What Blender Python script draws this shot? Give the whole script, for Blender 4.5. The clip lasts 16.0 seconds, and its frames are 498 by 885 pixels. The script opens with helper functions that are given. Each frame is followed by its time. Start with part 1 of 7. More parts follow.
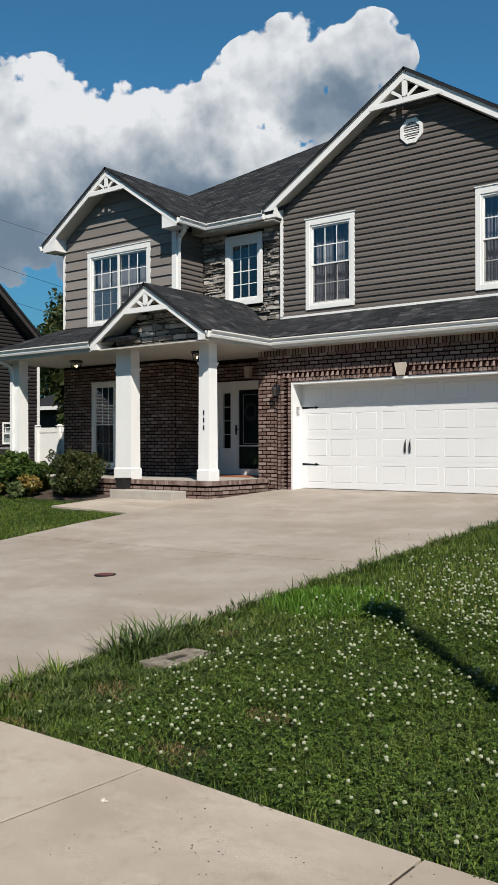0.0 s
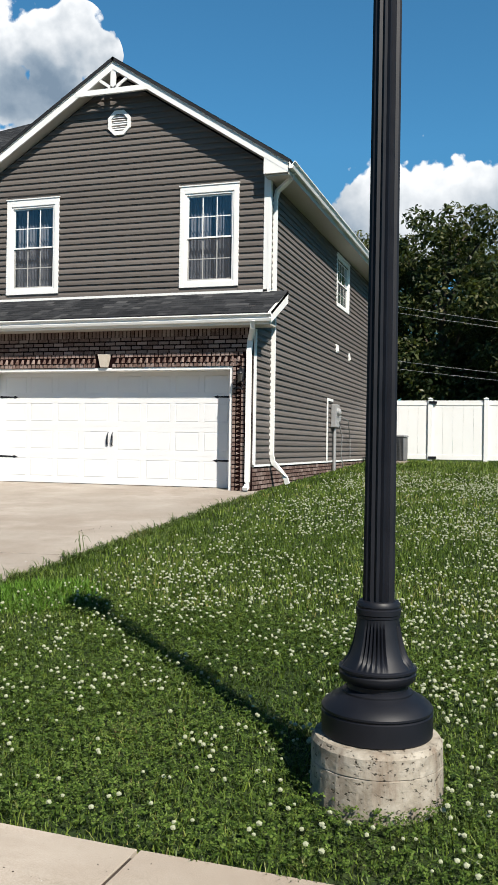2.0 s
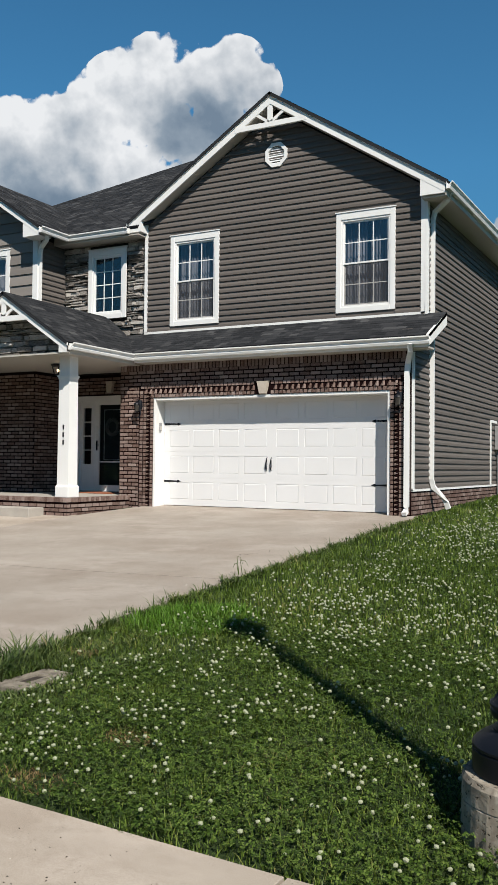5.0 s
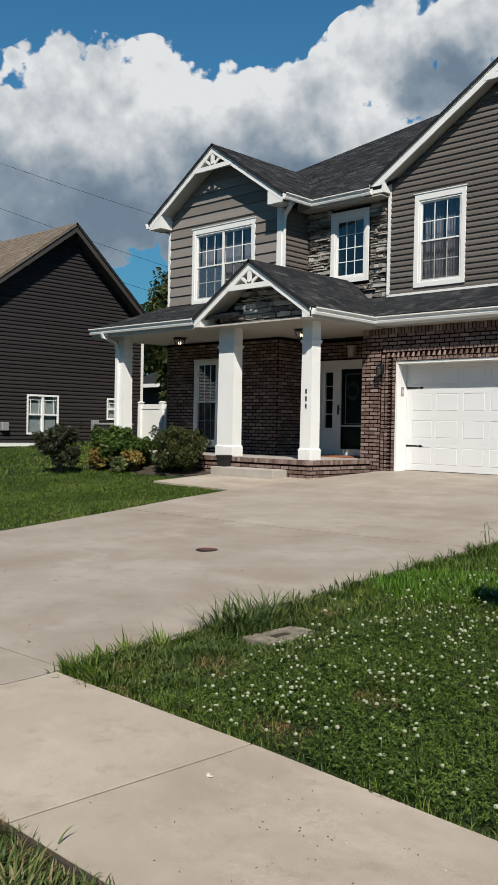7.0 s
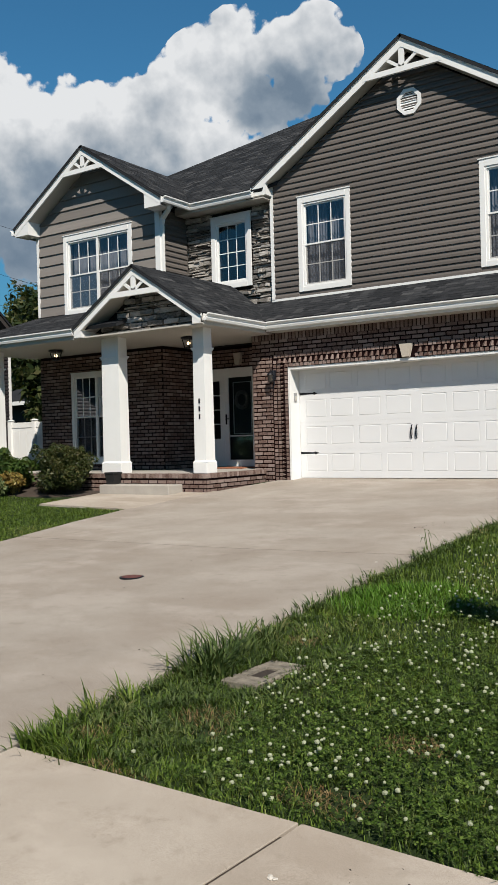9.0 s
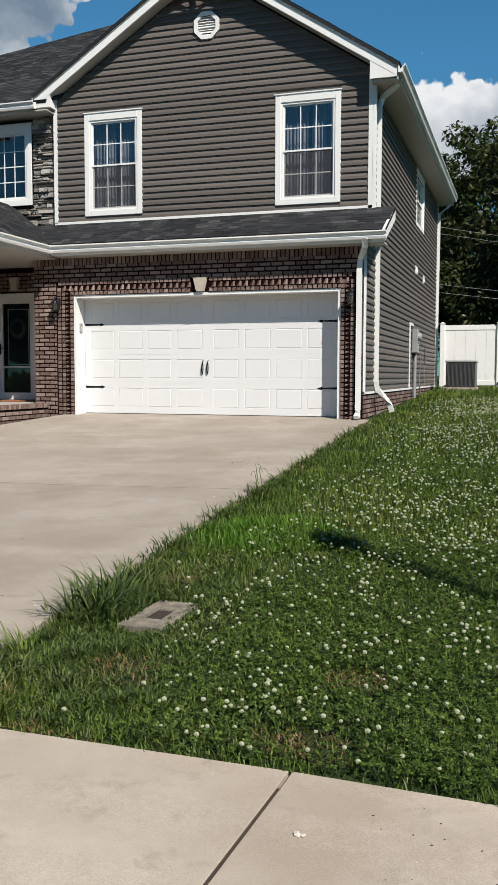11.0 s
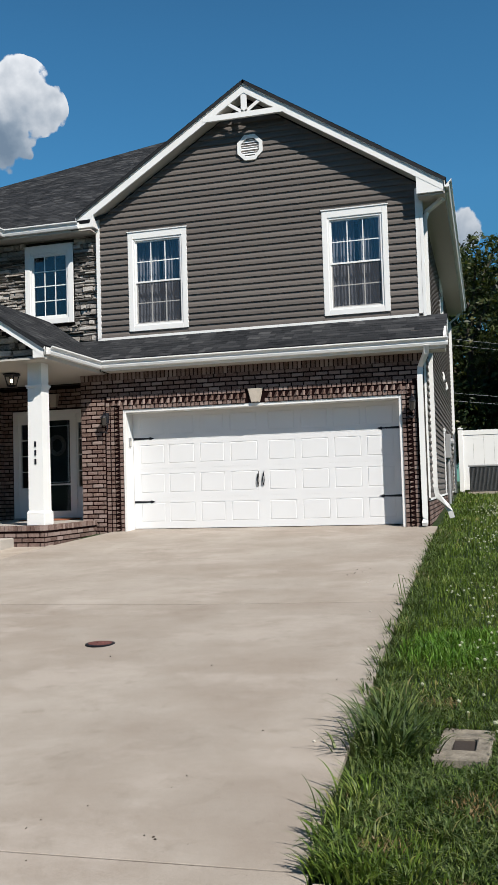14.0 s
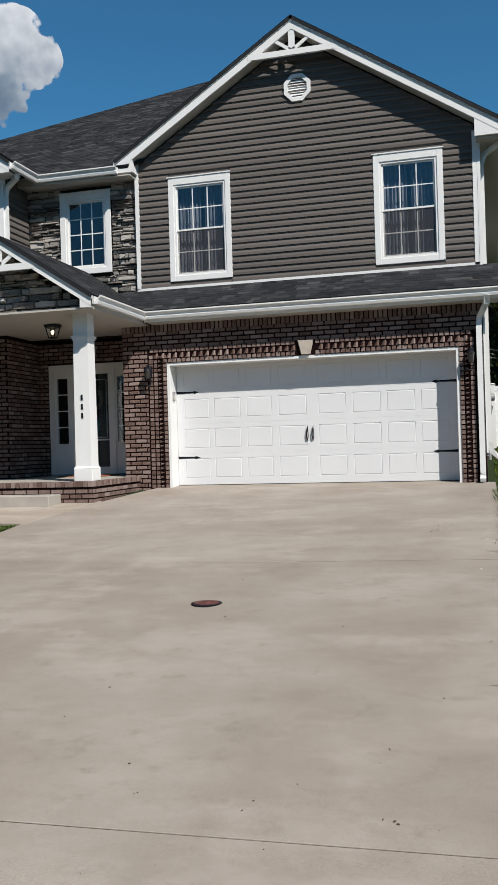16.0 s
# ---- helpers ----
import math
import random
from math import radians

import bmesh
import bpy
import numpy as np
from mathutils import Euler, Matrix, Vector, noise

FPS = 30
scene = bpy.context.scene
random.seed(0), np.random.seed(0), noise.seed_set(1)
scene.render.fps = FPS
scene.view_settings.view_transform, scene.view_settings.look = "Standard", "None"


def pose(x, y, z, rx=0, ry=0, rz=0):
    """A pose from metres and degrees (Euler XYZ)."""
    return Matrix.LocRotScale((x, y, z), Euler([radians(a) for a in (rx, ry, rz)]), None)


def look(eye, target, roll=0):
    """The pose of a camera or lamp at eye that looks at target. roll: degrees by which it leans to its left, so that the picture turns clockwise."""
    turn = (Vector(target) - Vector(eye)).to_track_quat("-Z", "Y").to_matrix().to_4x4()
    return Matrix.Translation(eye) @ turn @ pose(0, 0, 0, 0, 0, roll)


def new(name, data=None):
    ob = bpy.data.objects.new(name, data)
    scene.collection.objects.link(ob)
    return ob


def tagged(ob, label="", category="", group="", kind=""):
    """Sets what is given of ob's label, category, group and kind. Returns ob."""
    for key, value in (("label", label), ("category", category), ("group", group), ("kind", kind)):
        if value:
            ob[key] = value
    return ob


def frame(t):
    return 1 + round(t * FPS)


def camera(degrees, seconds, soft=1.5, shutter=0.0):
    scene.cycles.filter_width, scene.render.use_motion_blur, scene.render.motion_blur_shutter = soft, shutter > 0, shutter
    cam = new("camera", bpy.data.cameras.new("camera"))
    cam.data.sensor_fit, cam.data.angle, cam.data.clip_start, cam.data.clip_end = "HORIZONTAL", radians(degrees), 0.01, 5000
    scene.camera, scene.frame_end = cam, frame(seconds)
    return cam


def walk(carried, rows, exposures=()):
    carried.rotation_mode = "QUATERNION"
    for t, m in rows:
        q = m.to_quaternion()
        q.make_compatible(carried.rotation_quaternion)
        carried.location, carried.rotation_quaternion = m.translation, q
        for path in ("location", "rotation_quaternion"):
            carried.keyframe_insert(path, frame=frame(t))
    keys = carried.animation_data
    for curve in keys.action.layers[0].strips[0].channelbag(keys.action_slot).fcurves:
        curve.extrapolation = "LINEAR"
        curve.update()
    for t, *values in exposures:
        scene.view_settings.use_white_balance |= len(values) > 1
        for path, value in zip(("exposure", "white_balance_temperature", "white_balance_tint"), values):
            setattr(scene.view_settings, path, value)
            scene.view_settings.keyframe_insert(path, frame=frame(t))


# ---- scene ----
cam = camera(31.7, 16.0, soft=0.8)
PATH = [
    (0, (0.113, 0.179, 1.556), (-1.101, 1.769, 1.566), -0.1),
    (0.5, (0.066, 0.223, 1.518), (-1.139, 1.819, 1.536), 0.2),
    (1, (0.021, 0.288, 1.493), (-1.097, 1.947, 1.476), 0.4),
    (1.5, (-0.032, 0.259, 1.487), (-0.806, 2.103, 1.446), 0.6),
    (2, (-0.031, 0.26, 1.491), (-0.641, 2.164, 1.497), 0.9),
    (2.5, (-0.018, 0.211, 1.521), (-0.661, 2.104, 1.576), 1.3),
    (3, (-0.023, 0.199, 1.522), (-0.747, 2.061, 1.619), 1.0),
    (3.2, (-0.031, 0.209, 1.516), (-0.793, 2.055, 1.614), 0.9),
    (5.3, (0.062, 0.226, 1.538), (-0.92, 1.967, 1.576), 0.7),
    (5.5, (0.063, 0.211, 1.541), (-0.952, 1.934, 1.567), 0.8),
    (6, (0.015, 0.243, 1.524), (-1.161, 1.861, 1.523), 1.2),
    (6.5, (0.012, 0.226, 1.527), (-1.294, 1.741, 1.511), 1.1),
    (7, (-0.032, 0.245, 1.51), (-1.415, 1.69, 1.475), 1.1),
    (7.5, (-0.177, 0.255, 1.497), (-1.578, 1.678, 1.385), 2.0),
    (8, (-0.449, 0.283, 1.505), (-1.625, 1.896, 1.389), 1.6),
    (8.5, (-0.701, 0.317, 1.496), (-1.817, 1.973, 1.392), -0.2),
    (9, (-1.042, 0.394, 1.485), (-2.173, 2.044, 1.479), -1.5),
    (9.5, (-1.284, 0.288, 1.463), (-2.321, 1.998, 1.406), -1.5),
    (9.7, (-1.378, 0.313, 1.453), (-2.319, 2.073, 1.325), -0.5),
    (11.8, (-2.454, 0.331, 1.413), (-3.003, 2.251, 1.292), -0.6),
    (12, (-2.583, 0.258, 1.44), (-3.152, 2.173, 1.341), -0.5),
    (12.5, (-2.816, 0.091, 1.446), (-3.392, 2.006, 1.402), -0.5),
    (13, (-3.069, 0.119, 1.43), (-3.7, 2.017, 1.432), -1.0),
    (13.5, (-3.384, 0.196, 1.437), (-4.005, 2.095, 1.534), -1.3),
    (14, (-3.665, 0.191, 1.406), (-4.185, 2.12, 1.509), -1.7),
    (14.5, (-3.892, 0.243, 1.395), (-4.326, 2.192, 1.491), -1.2),
    (15, (-4.13, 0.374, 1.395), (-4.589, 2.313, 1.568), -1.9),
    (15.5, (-4.388, 0.383, 1.374), (-4.872, 2.32, 1.491), -1.9),
    (16, (-4.609, 0.383, 1.377), (-5.128, 2.315, 1.385), -1.7),
]
EXPOSURE = [(0, 0.35, 6450, 10.5), (1, 0.43, 6450, 10.5), (1.5, 0.54, 6450, 10.5), (2, 0.77, 6500, 10), (3, 0.76, 6500, 10), (5.5, 0.39, 6450, 10.5), (6, 0.39, 6450, 10.5), (6.5, 0.27, 6500, 9.5), (8, 0.3, 6500, 9.5), (9.5, 0.34, 6500, 10.5), (12, 0.48, 6450, 10.5), (13, 0.4, 6350, 10.5), (14.5, 0.5, 6300, 11), (15.5, 0.35, 6300, 11), (16, 0.24, 6250, 11)]
walk(cam, [(t, look(eye, target, roll)) for t, eye, target, roll in PATH], EXPOSURE)

# ---- light ----
SUN = Vector((1.05, -1.0, 1.5)).normalized()
lamp = new("sun", bpy.data.lights.new("sun", "SUN"))
lamp.data.energy, lamp.data.angle, lamp.data.color = 5.0, radians(0.53), (1.0, 0.935, 0.835)
lamp.matrix_world = look(SUN * 40, (0, 0, 0))
lamp.location = (12, -12, 30)

world = bpy.data.worlds.new("sky")
scene.world = world
world.use_nodes = True


def node(tree, kind, ins=(), **props):
    """A node of that kind, with sockets set or linked from ins and plain properties from props."""
    n = tree.nodes.new("ShaderNode" + kind)
    for key, value in props.items():
        setattr(n, key, value)
    for key, value in dict(ins).items():
        if isinstance(value, bpy.types.NodeSocket):
            tree.links.new(value, n.inputs[key])
        else:
            n.inputs[key].default_value = value
    return n


def maths(tree, op, a, b=0.0, clamp=False):
    return node(tree, "Math", {0: a, 1: b}, operation=op, use_clamp=clamp).outputs[0]


def ramp(tree, fac, stops):
    n = node(tree, "ValToRGB", {"Fac": fac})
    els = n.color_ramp.elements
    while len(els) < len(stops):
        els.new(0.5)
    for e, (p, c) in zip(els, stops):
        e.position, e.color = p, (*c, 1) if len(c) == 3 else c
    return n.outputs["Color"]


def heading(az, el):
    """Unit vector; az in degrees from +y towards -x, el upwards."""
    a, e = radians(az), radians(el)
    return Vector((-math.sin(a) * math.cos(e), math.cos(a) * math.cos(e), math.sin(e)))


def noisy(t, vec, scale, detail=4.0, rough=0.55):
    return node(t, "TexNoise", {"Vector": vec, "Scale": scale, "Detail": detail, "Roughness": rough}).outputs["Fac"]


def build_sky():
    t = world.node_tree
    t.nodes.clear()
    sky = node(t, "TexSky", sky_type="NISHITA", sun_disc=False, sun_elevation=math.asin(SUN.z),
               sun_rotation=math.atan2(SUN.x, SUN.y), air_density=1.0, dust_density=0.1, ozone_density=1.3)
    where = node(t, "TexCoord").outputs["Generated"]
    big = node(t, "TexNoise", {"Vector": where, "Scale": 9.0, "Detail": 9.0, "Roughness": 0.6})
    fine = node(t, "TexNoise", {"Vector": where, "Scale": 34.0, "Detail": 6.0, "Roughness": 0.6})
    # cumulus: puffs given as (azimuth, elevation, radius) in degrees
    puffs = [(55, 18, 5.3), (59, 15.5, 6.0), (50.6, 18, 5.2), (46.8, 17.3, 4.9), (43.7, 17.8, 4.8), (40.9, 17.9, 4.5), (62, 12, 7),
             (54, 13, 5.5), (47, 13, 6), (41, 14, 5.6), (39.0, 20.4, 3.0), (36.6, 22.4, 2.8), (34.3, 23.3, 2.9), (31.9, 23.7, 2.7), (29.5, 24.1, 2.2), (28.1, 23.6, 1.5), (33.4, 21, 2.8), (31, 21.6, 2.2),
             (36.5, 16.8, 2.8), (34.2, 17.2, 2.5), (36, 14, 5.0), (31, 15.0, 3.0), (68, 14, 9), (76, 12, 9), (7.2, 14.9, 4.3), (3.9, 15.0, 3.9), (10.2, 13.2, 4.1)]
    field = None
    for az, el, r in puffs:
        d = node(t, "VectorMath", {0: where, 1: heading(az, el)}, operation="DISTANCE").outputs["Value"]
        v = maths(t, "SUBTRACT", 1.0, maths(t, "DIVIDE", d, radians(r)))
        field = v if field is None else node(t, "Math", {0: field, 1: v, 2: 0.25}, operation="SMOOTH_MAX").outputs[0]
    rough = maths(t, "ADD", maths(t, "MULTIPLY", maths(t, "SUBTRACT", big.outputs["Fac"], 0.5), 1.2),
                  maths(t, "MULTIPLY", maths(t, "SUBTRACT", fine.outputs["Fac"], 0.5), 0.5))
    # rounded heads along the edges, at three sizes
    for scale, gain in ((22.0, 0.42), (52.0, 0.24), (120.0, 0.12)):
        cell = node(t, "TexVoronoi", {"Vector": where, "Scale": scale, "Smoothness": 0.35}, feature="SMOOTH_F1").outputs["Distance"]
        rough = maths(t, "ADD", rough, maths(t, "MULTIPLY", maths(t, "SUBTRACT", 0.5, cell), gain * 1.6))
    height = node(t, "SeparateXYZ", {0: where}).outputs["Z"]
    # flat bases: the cover thins out below about twelve degrees
    under = maths(t, "MULTIPLY", maths(t, "MAXIMUM", maths(t, "SUBTRACT", maths(t, "ADD", 0.222, maths(t, "MULTIPLY", maths(t, "SUBTRACT", big.outputs["Fac"], 0.5), 0.12)), height), 0.0), 9.0)
    # no stray scraps far from a puff
    stray = maths(t, "MULTIPLY", maths(t, "MAXIMUM", maths(t, "SUBTRACT", -0.08, field), 0.0), 6.0)
    body = maths(t, "SUBTRACT", maths(t, "SUBTRACT", maths(t, "ADD", field, rough), under), stray)
    cover = node(t, "MapRange", {"Value": body, "From Min": -0.02, "From Max": 0.1}, interpolation_type="SMOOTHSTEP").outputs[0]
    # grey undersides: thick and low
    low = node(t, "MapRange", {"Value": maths(t, "ADD", height, maths(t, "MULTIPLY", maths(t, "SUBTRACT", big.outputs["Fac"], 0.5), 0.2)),
                               "From Min": 0.215, "From Max": 0.37}, interpolation_type="SMOOTHSTEP").outputs[0]
    # billows: brighter where they turn towards the sun
    lit = None
    for scale, gain, shift in ((4.6, 1.6, 0.05), (13.0, 0.95, 0.02), (30.0, 0.4, 0.009)):
        sunward = node(t, "VectorMath", {0: where, 1: (0.6 * shift, -0.2 * shift, 0.8 * shift)}, operation="ADD").outputs[0]
        here, there = noisy(t, where, scale, 6.0, 0.5), noisy(t, sunward, scale, 6.0, 0.5)
        v = maths(t, "MULTIPLY", maths(t, "SUBTRACT", here, there), gain)
        lit = v if lit is None else maths(t, "ADD", lit, v)
    thin = node(t, "MapRange", {"Value": body, "From Min": 0.0, "From Max": 0.5, "To Min": 0.18, "To Max": 0.0}).outputs[0]
    base = maths(t, "ADD", maths(t, "ADD", 0.16, maths(t, "MULTIPLY", low, 0.62)), thin)
    # broad sides in light and in shade: azimuth, elevation, radius, amount
    for az, el, r, amount in ((39, 16.5, 6, -0.3), (32.3, 20.8, 4.6, -0.5), (29, 21.5, 2.5, -0.15), (46, 14, 6, -0.12), (56, 13, 7, -0.16), (50, 21.5, 6, 0.3), (58, 20.5, 6, 0.36), (43, 20.5, 4, 0.12), (32, 25.5, 4.5, 0.16), (35, 17, 2.2, 0.2), (6, 16.5, 8, 0.6)):
        d = node(t, "VectorMath", {0: where, 1: heading(az, el)}, operation="DISTANCE").outputs["Value"]
        v = node(t, "MapRange", {"Value": d, "From Min": 0.0, "From Max": radians(r), "To Min": amount, "To Max": 0.0}, interpolation_type="SMOOTHSTEP").outputs[0]
        base = maths(t, "ADD", base, v)
    shade = maths(t, "ADD", base, maths(t, "MULTIPLY", lit, maths(t, "ADD", 0.7, maths(t, "MULTIPLY", low, 0.8))), clamp=True)
    cloud = ramp(t, shade, [(0.0, (2.9, 4.0, 5.3)), (0.3, (4.7, 5.8, 7.0)), (0.62, (8.8, 9.5, 10.2)), (1.0, (14.0, 14.3, 14.5))])
    # deep, clear blue that darkens towards the zenith
    zenith = node(t, "MapRange", {"Value": height, "From Min": 0.44, "From Max": 0.8}, interpolation_type="SMOOTHSTEP").outputs[0]
    hue = node(t, "Mix", {0: zenith, 6: (0.6, 1.44, 1.72, 1), 7: (0.42, 0.62, 0.68, 1)}, data_type="RGBA").outputs[2]
    blue = node(t, "Mix", {0: 1.0, 6: sky.outputs[0], 7: hue}, data_type="RGBA", blend_type="MULTIPLY").outputs[2]
    blue = node(t, "VectorMath", {0: blue, "Scale": node(t, "MapRange", {"Value": height, "From Min": 0.05, "From Max": 0.32, "To Min": 0.5, "To Max": 1.0}).outputs[0]}, operation="SCALE").outputs[0]
    mixed = node(t, "Mix", {0: cover, 6: blue, 7: cloud}, data_type="RGBA").outputs[2]
    back = node(t, "Background", {"Color": mixed, "Strength": 0.0443})
    out = node(t, "OutputWorld")
    t.links.new(back.outputs[0], out.inputs[0])


build_sky()


# ---- materials ----
def material(name, rough=0.7, metal=0.0, spec=0.5):
    """A new principled material: its tree, its shader and object coordinates in metres."""
    m = bpy.data.materials.new(name)
    m.use_nodes = True
    t = m.node_tree
    b = t.nodes["Principled BSDF"]
    b.inputs["Roughness"].default_value, b.inputs["Metallic"].default_value = rough, metal
    b.inputs["Specular IOR Level"].default_value = spec
    return m, t, b


def place(t, stretch=(1, 1, 1)):
    pos = node(t, "NewGeometry").outputs["Position"]
    return node(t, "Mapping", {"Vector": pos, "Scale": stretch}).outputs[0]


def blend(t, fac, a, b, mode="MIX"):
    return node(t, "Mix", {0: fac, 6: a if isinstance(a, bpy.types.NodeSocket) else (*a, 1), 7: b if isinstance(b, bpy.types.NodeSocket) else (*b, 1)},
                data_type="RGBA", blend_type=mode).outputs[2]


def bump(t, b, height, strength, distance=0.01):
    t.links.new(node(t, "Bump", {"Height": height, "Strength": strength, "Distance": distance}).outputs[0], b.inputs["Normal"])


def simple(name, colour, vary=0.12, rough=0.6, scale=6.0, grain=120.0, relief=0.1, metal=0.0, random_by="", stretch=(1, 1, 1), spec=0.5):
    """Paint, plastic, masonry and the like: a base colour with soft stains, fine grain and a little relief."""
    m, t, b = material(name, rough, metal, spec)
    v = place(t, stretch)
    big, small = noisy(t, v, scale), noisy(t, v, grain, 3.0)
    dark = tuple(c * (1 - vary) for c in colour)
    light = tuple(min(c * (1 + vary), 0.92) for c in colour)
    col = ramp(t, big, [(0.3, dark), (0.7, light)])
    col = blend(t, 0.35, col, ramp(t, small, [(0.3, dark), (0.7, light)]))
    if random_by:
        r = (node(t, "ObjectInfo").outputs["Random"] if random_by == "object" else node(t, "NewGeometry").outputs["Random Per Island"])
        f = node(t, "MapRange", {"Value": r, "To Min": 1 - 1.6 * vary, "To Max": 1 + 1.6 * vary}).outputs[0]
        col = node(t, "VectorMath", {0: col, "Scale": f}, operation="SCALE").outputs[0]
    t.links.new(col, b.inputs["Base Color"])
    t.links.new(node(t, "MapRange", {"Value": big, "To Min": rough - 0.1, "To Max": min(rough + 0.12, 1)}).outputs[0], b.inputs["Roughness"])
    bump(t, b, small, relief, 0.004)
    return m


WHITE = simple("white_vinyl_trim", (0.71, 0.71, 0.695), 0.04, 0.45, 2.0, 60, 0.05, spec=0.3)
WHITE_DOOR = simple("white_door_paint", (0.66, 0.664, 0.668), 0.03, 0.4, 1.5, 200, 0.12)
SIDING = simple("dark_taupe_vinyl_siding", (0.115, 0.101, 0.092), 0.07, 0.6, 1.6, 60, 0.14, random_by="object", stretch=(0.3, 0.3, 8), spec=0.15)
SIDING_LIGHT = simple("grey_fibre_siding", (0.193, 0.175, 0.16), 0.1, 0.7, 1.6, 60, 0.2, random_by="object", stretch=(0.3, 0.3, 6), spec=0.15)
SIDING_NEIGHBOUR = simple("charcoal_vinyl_siding", (0.0279, 0.0246, 0.0254), 0.08, 0.6, 1.0, 50, 0.1, random_by="object", stretch=(0.3, 0.3, 8), spec=0.15)
SOFFIT = simple("cream_soffit_vinyl", (0.426, 0.402, 0.361), 0.04, 0.55, 2.0, 80, 0.05)
BLACK = simple("black_painted_iron", (0.005, 0.006, 0.0098), 0.2, 0.5, 8, 140, 0.06, spec=0.28)
CABLE = simple("bare_aluminium_cable", (0.2, 0.2, 0.2), 0.1, 0.6, 8, 90, 0.05, metal=0.2)
# near-black colour stands in for the shade of an unlit interior
UNLIT_ROOM = simple("unlit_room_black", (0.0287, 0.0287, 0.0328), 0.1, 0.9, 1.0, 20, 0.0)
CURTAIN = simple("grey_white_curtain", (0.164, 0.164, 0.189), 0.25, 0.9, 9.0, 60, 0.1)
MORTAR = simple("dark_red_mortar", (0.00984, 0.0041, 0.0041), 0.25, 0.95, 8, 150, 0.3, spec=0.05)
STONEGAP = simple("stone_gap", (0.0164, 0.0148, 0.0139), 0.2, 0.95, 8, 100, 0.3, spec=0.05)
METAL_GREY = simple("grey_metal_box", (0.3, 0.3, 0.3), 0.1, 0.5, 5, 80, 0.05, metal=0.3)
POT = simple("black_plastic_pot", (0.012, 0.012, 0.012), 0.2, 0.6, 5, 80, 0.05)
MAT = simple("rust_coir_mat", (0.246, 0.082, 0.0369), 0.25, 0.95, 30, 300, 0.5)
RUST = simple("rusty_iron_cover", (0.1, 0.034, 0.028), 0.35, 0.8, 25, 200, 0.4)
BARK = simple("bark", (0.0574, 0.0451, 0.0344), 0.35, 0.95, 9, 60, 0.6, stretch=(3, 3, 0.6))
MULCH = simple("mulch", (0.041, 0.0287, 0.0205), 0.4, 0.95, 20, 90, 0.8)
ASPHALT = simple("asphalt", (0.0451, 0.0451, 0.0459), 0.25, 0.9, 2, 180, 0.6)
COBBLE_LID = simple("yard_box_concrete", (0.18, 0.158, 0.125), 0.6, 0.95, 14, 90, 0.5)


def concrete(name, k, tint=(1, 1, 1)):
    """Weathered broom-finished concrete; k scales it and tint leans it."""
    m, t, b = material(name, 0.9, spec=0.3)
    v = place(t)
    streak = noisy(t, place(t, (0.92, 1.05, 1)), 1.5, 8, 0.66)
    cloudy, grit = noisy(t, v, 0.7, 6, 0.6), noisy(t, v, 240, 2)
    pores = noisy(t, v, 85, 3, 0.7)
    spots = noisy(t, v, 5.5, 8, 0.7)
    wash = noisy(t, place(t, (0.9, 1.3, 1)), 0.9, 9, 0.68)
    col = ramp(t, streak, [(0.36, (0.31, 0.272, 0.238)), (0.46, (0.37, 0.333, 0.297)), (0.55, (0.415, 0.38, 0.344)), (0.65, (0.5, 0.466, 0.43))])
    col = blend(t, 0.4, col, ramp(t, cloudy, [(0.38, (0.307, 0.258, 0.217)), (0.6, (0.459, 0.435, 0.402))]))
    col = blend(t, ramp(t, wash, [(0.53, (0, 0, 0)), (0.63, (0.6, 0.6, 0.6))]), col, (0.541, 0.5, 0.467))
    col = blend(t, ramp(t, spots, [(0.57, (0, 0, 0)), (0.68, (0.55, 0.55, 0.55))]), col, (0.262, 0.234, 0.201))
    col = blend(t, 0.3, col, ramp(t, grit, [(0.35, (0.197, 0.164, 0.135)), (0.65, (0.541, 0.5, 0.451))]))
    col = blend(t, ramp(t, pores, [(0.66, (0, 0, 0)), (0.74, (0.75, 0.75, 0.75))]), col, (0.107, 0.0902, 0.0738))
    r = node(t, "MapRange", {"Value": node(t, "ObjectInfo").outputs["Random"], "To Min": 0.97 * k, "To Max": 1.03 * k}).outputs[0]
    col = node(t, "VectorMath", {0: col, "Scale": r}, operation="SCALE").outputs[0]
    t.links.new(node(t, "VectorMath", {0: col, 1: tint}, operation="MULTIPLY").outputs[0], b.inputs["Base Color"])
    bump(t, b, maths(t, "ADD", maths(t, "MULTIPLY", grit, 0.5), spots), 0.3, 0.004)
    return m


def brick_paint():
    m, t, b = material("tumbled_brick", 0.95, spec=0.06)
    v = place(t)
    r = node(t, "ObjectInfo").outputs["Random"]
    i = node(t, "NewGeometry").outputs["Random Per Island"]
    pick = maths(t, "FRACT", maths(t, "ADD", maths(t, "MULTIPLY", r, 7.3), i))
    col = ramp(t, pick, [(0.0, (0.06, 0.034, 0.031)), (0.3, (0.115, 0.078, 0.07)), (0.65, (0.19, 0.14, 0.127)), (0.88, (0.31, 0.25, 0.23)), (1.0, (0.055, 0.032, 0.03))])
    wear = noisy(t, v, 22, 6, 0.65)
    col = blend(t, ramp(t, wear, [(0.5, (0, 0, 0)), (0.68, (0.5, 0.5, 0.5))]), col, (0.369, 0.312, 0.271))
    col = blend(t, 0.35, col, ramp(t, noisy(t, v, 140, 3), [(0.3, (0.082, 0.041, 0.0328)), (0.7, (0.312, 0.221, 0.18))]))
    t.links.new(col, b.inputs["Base Color"])
    bump(t, b, wear, 0.8, 0.008)
    return m


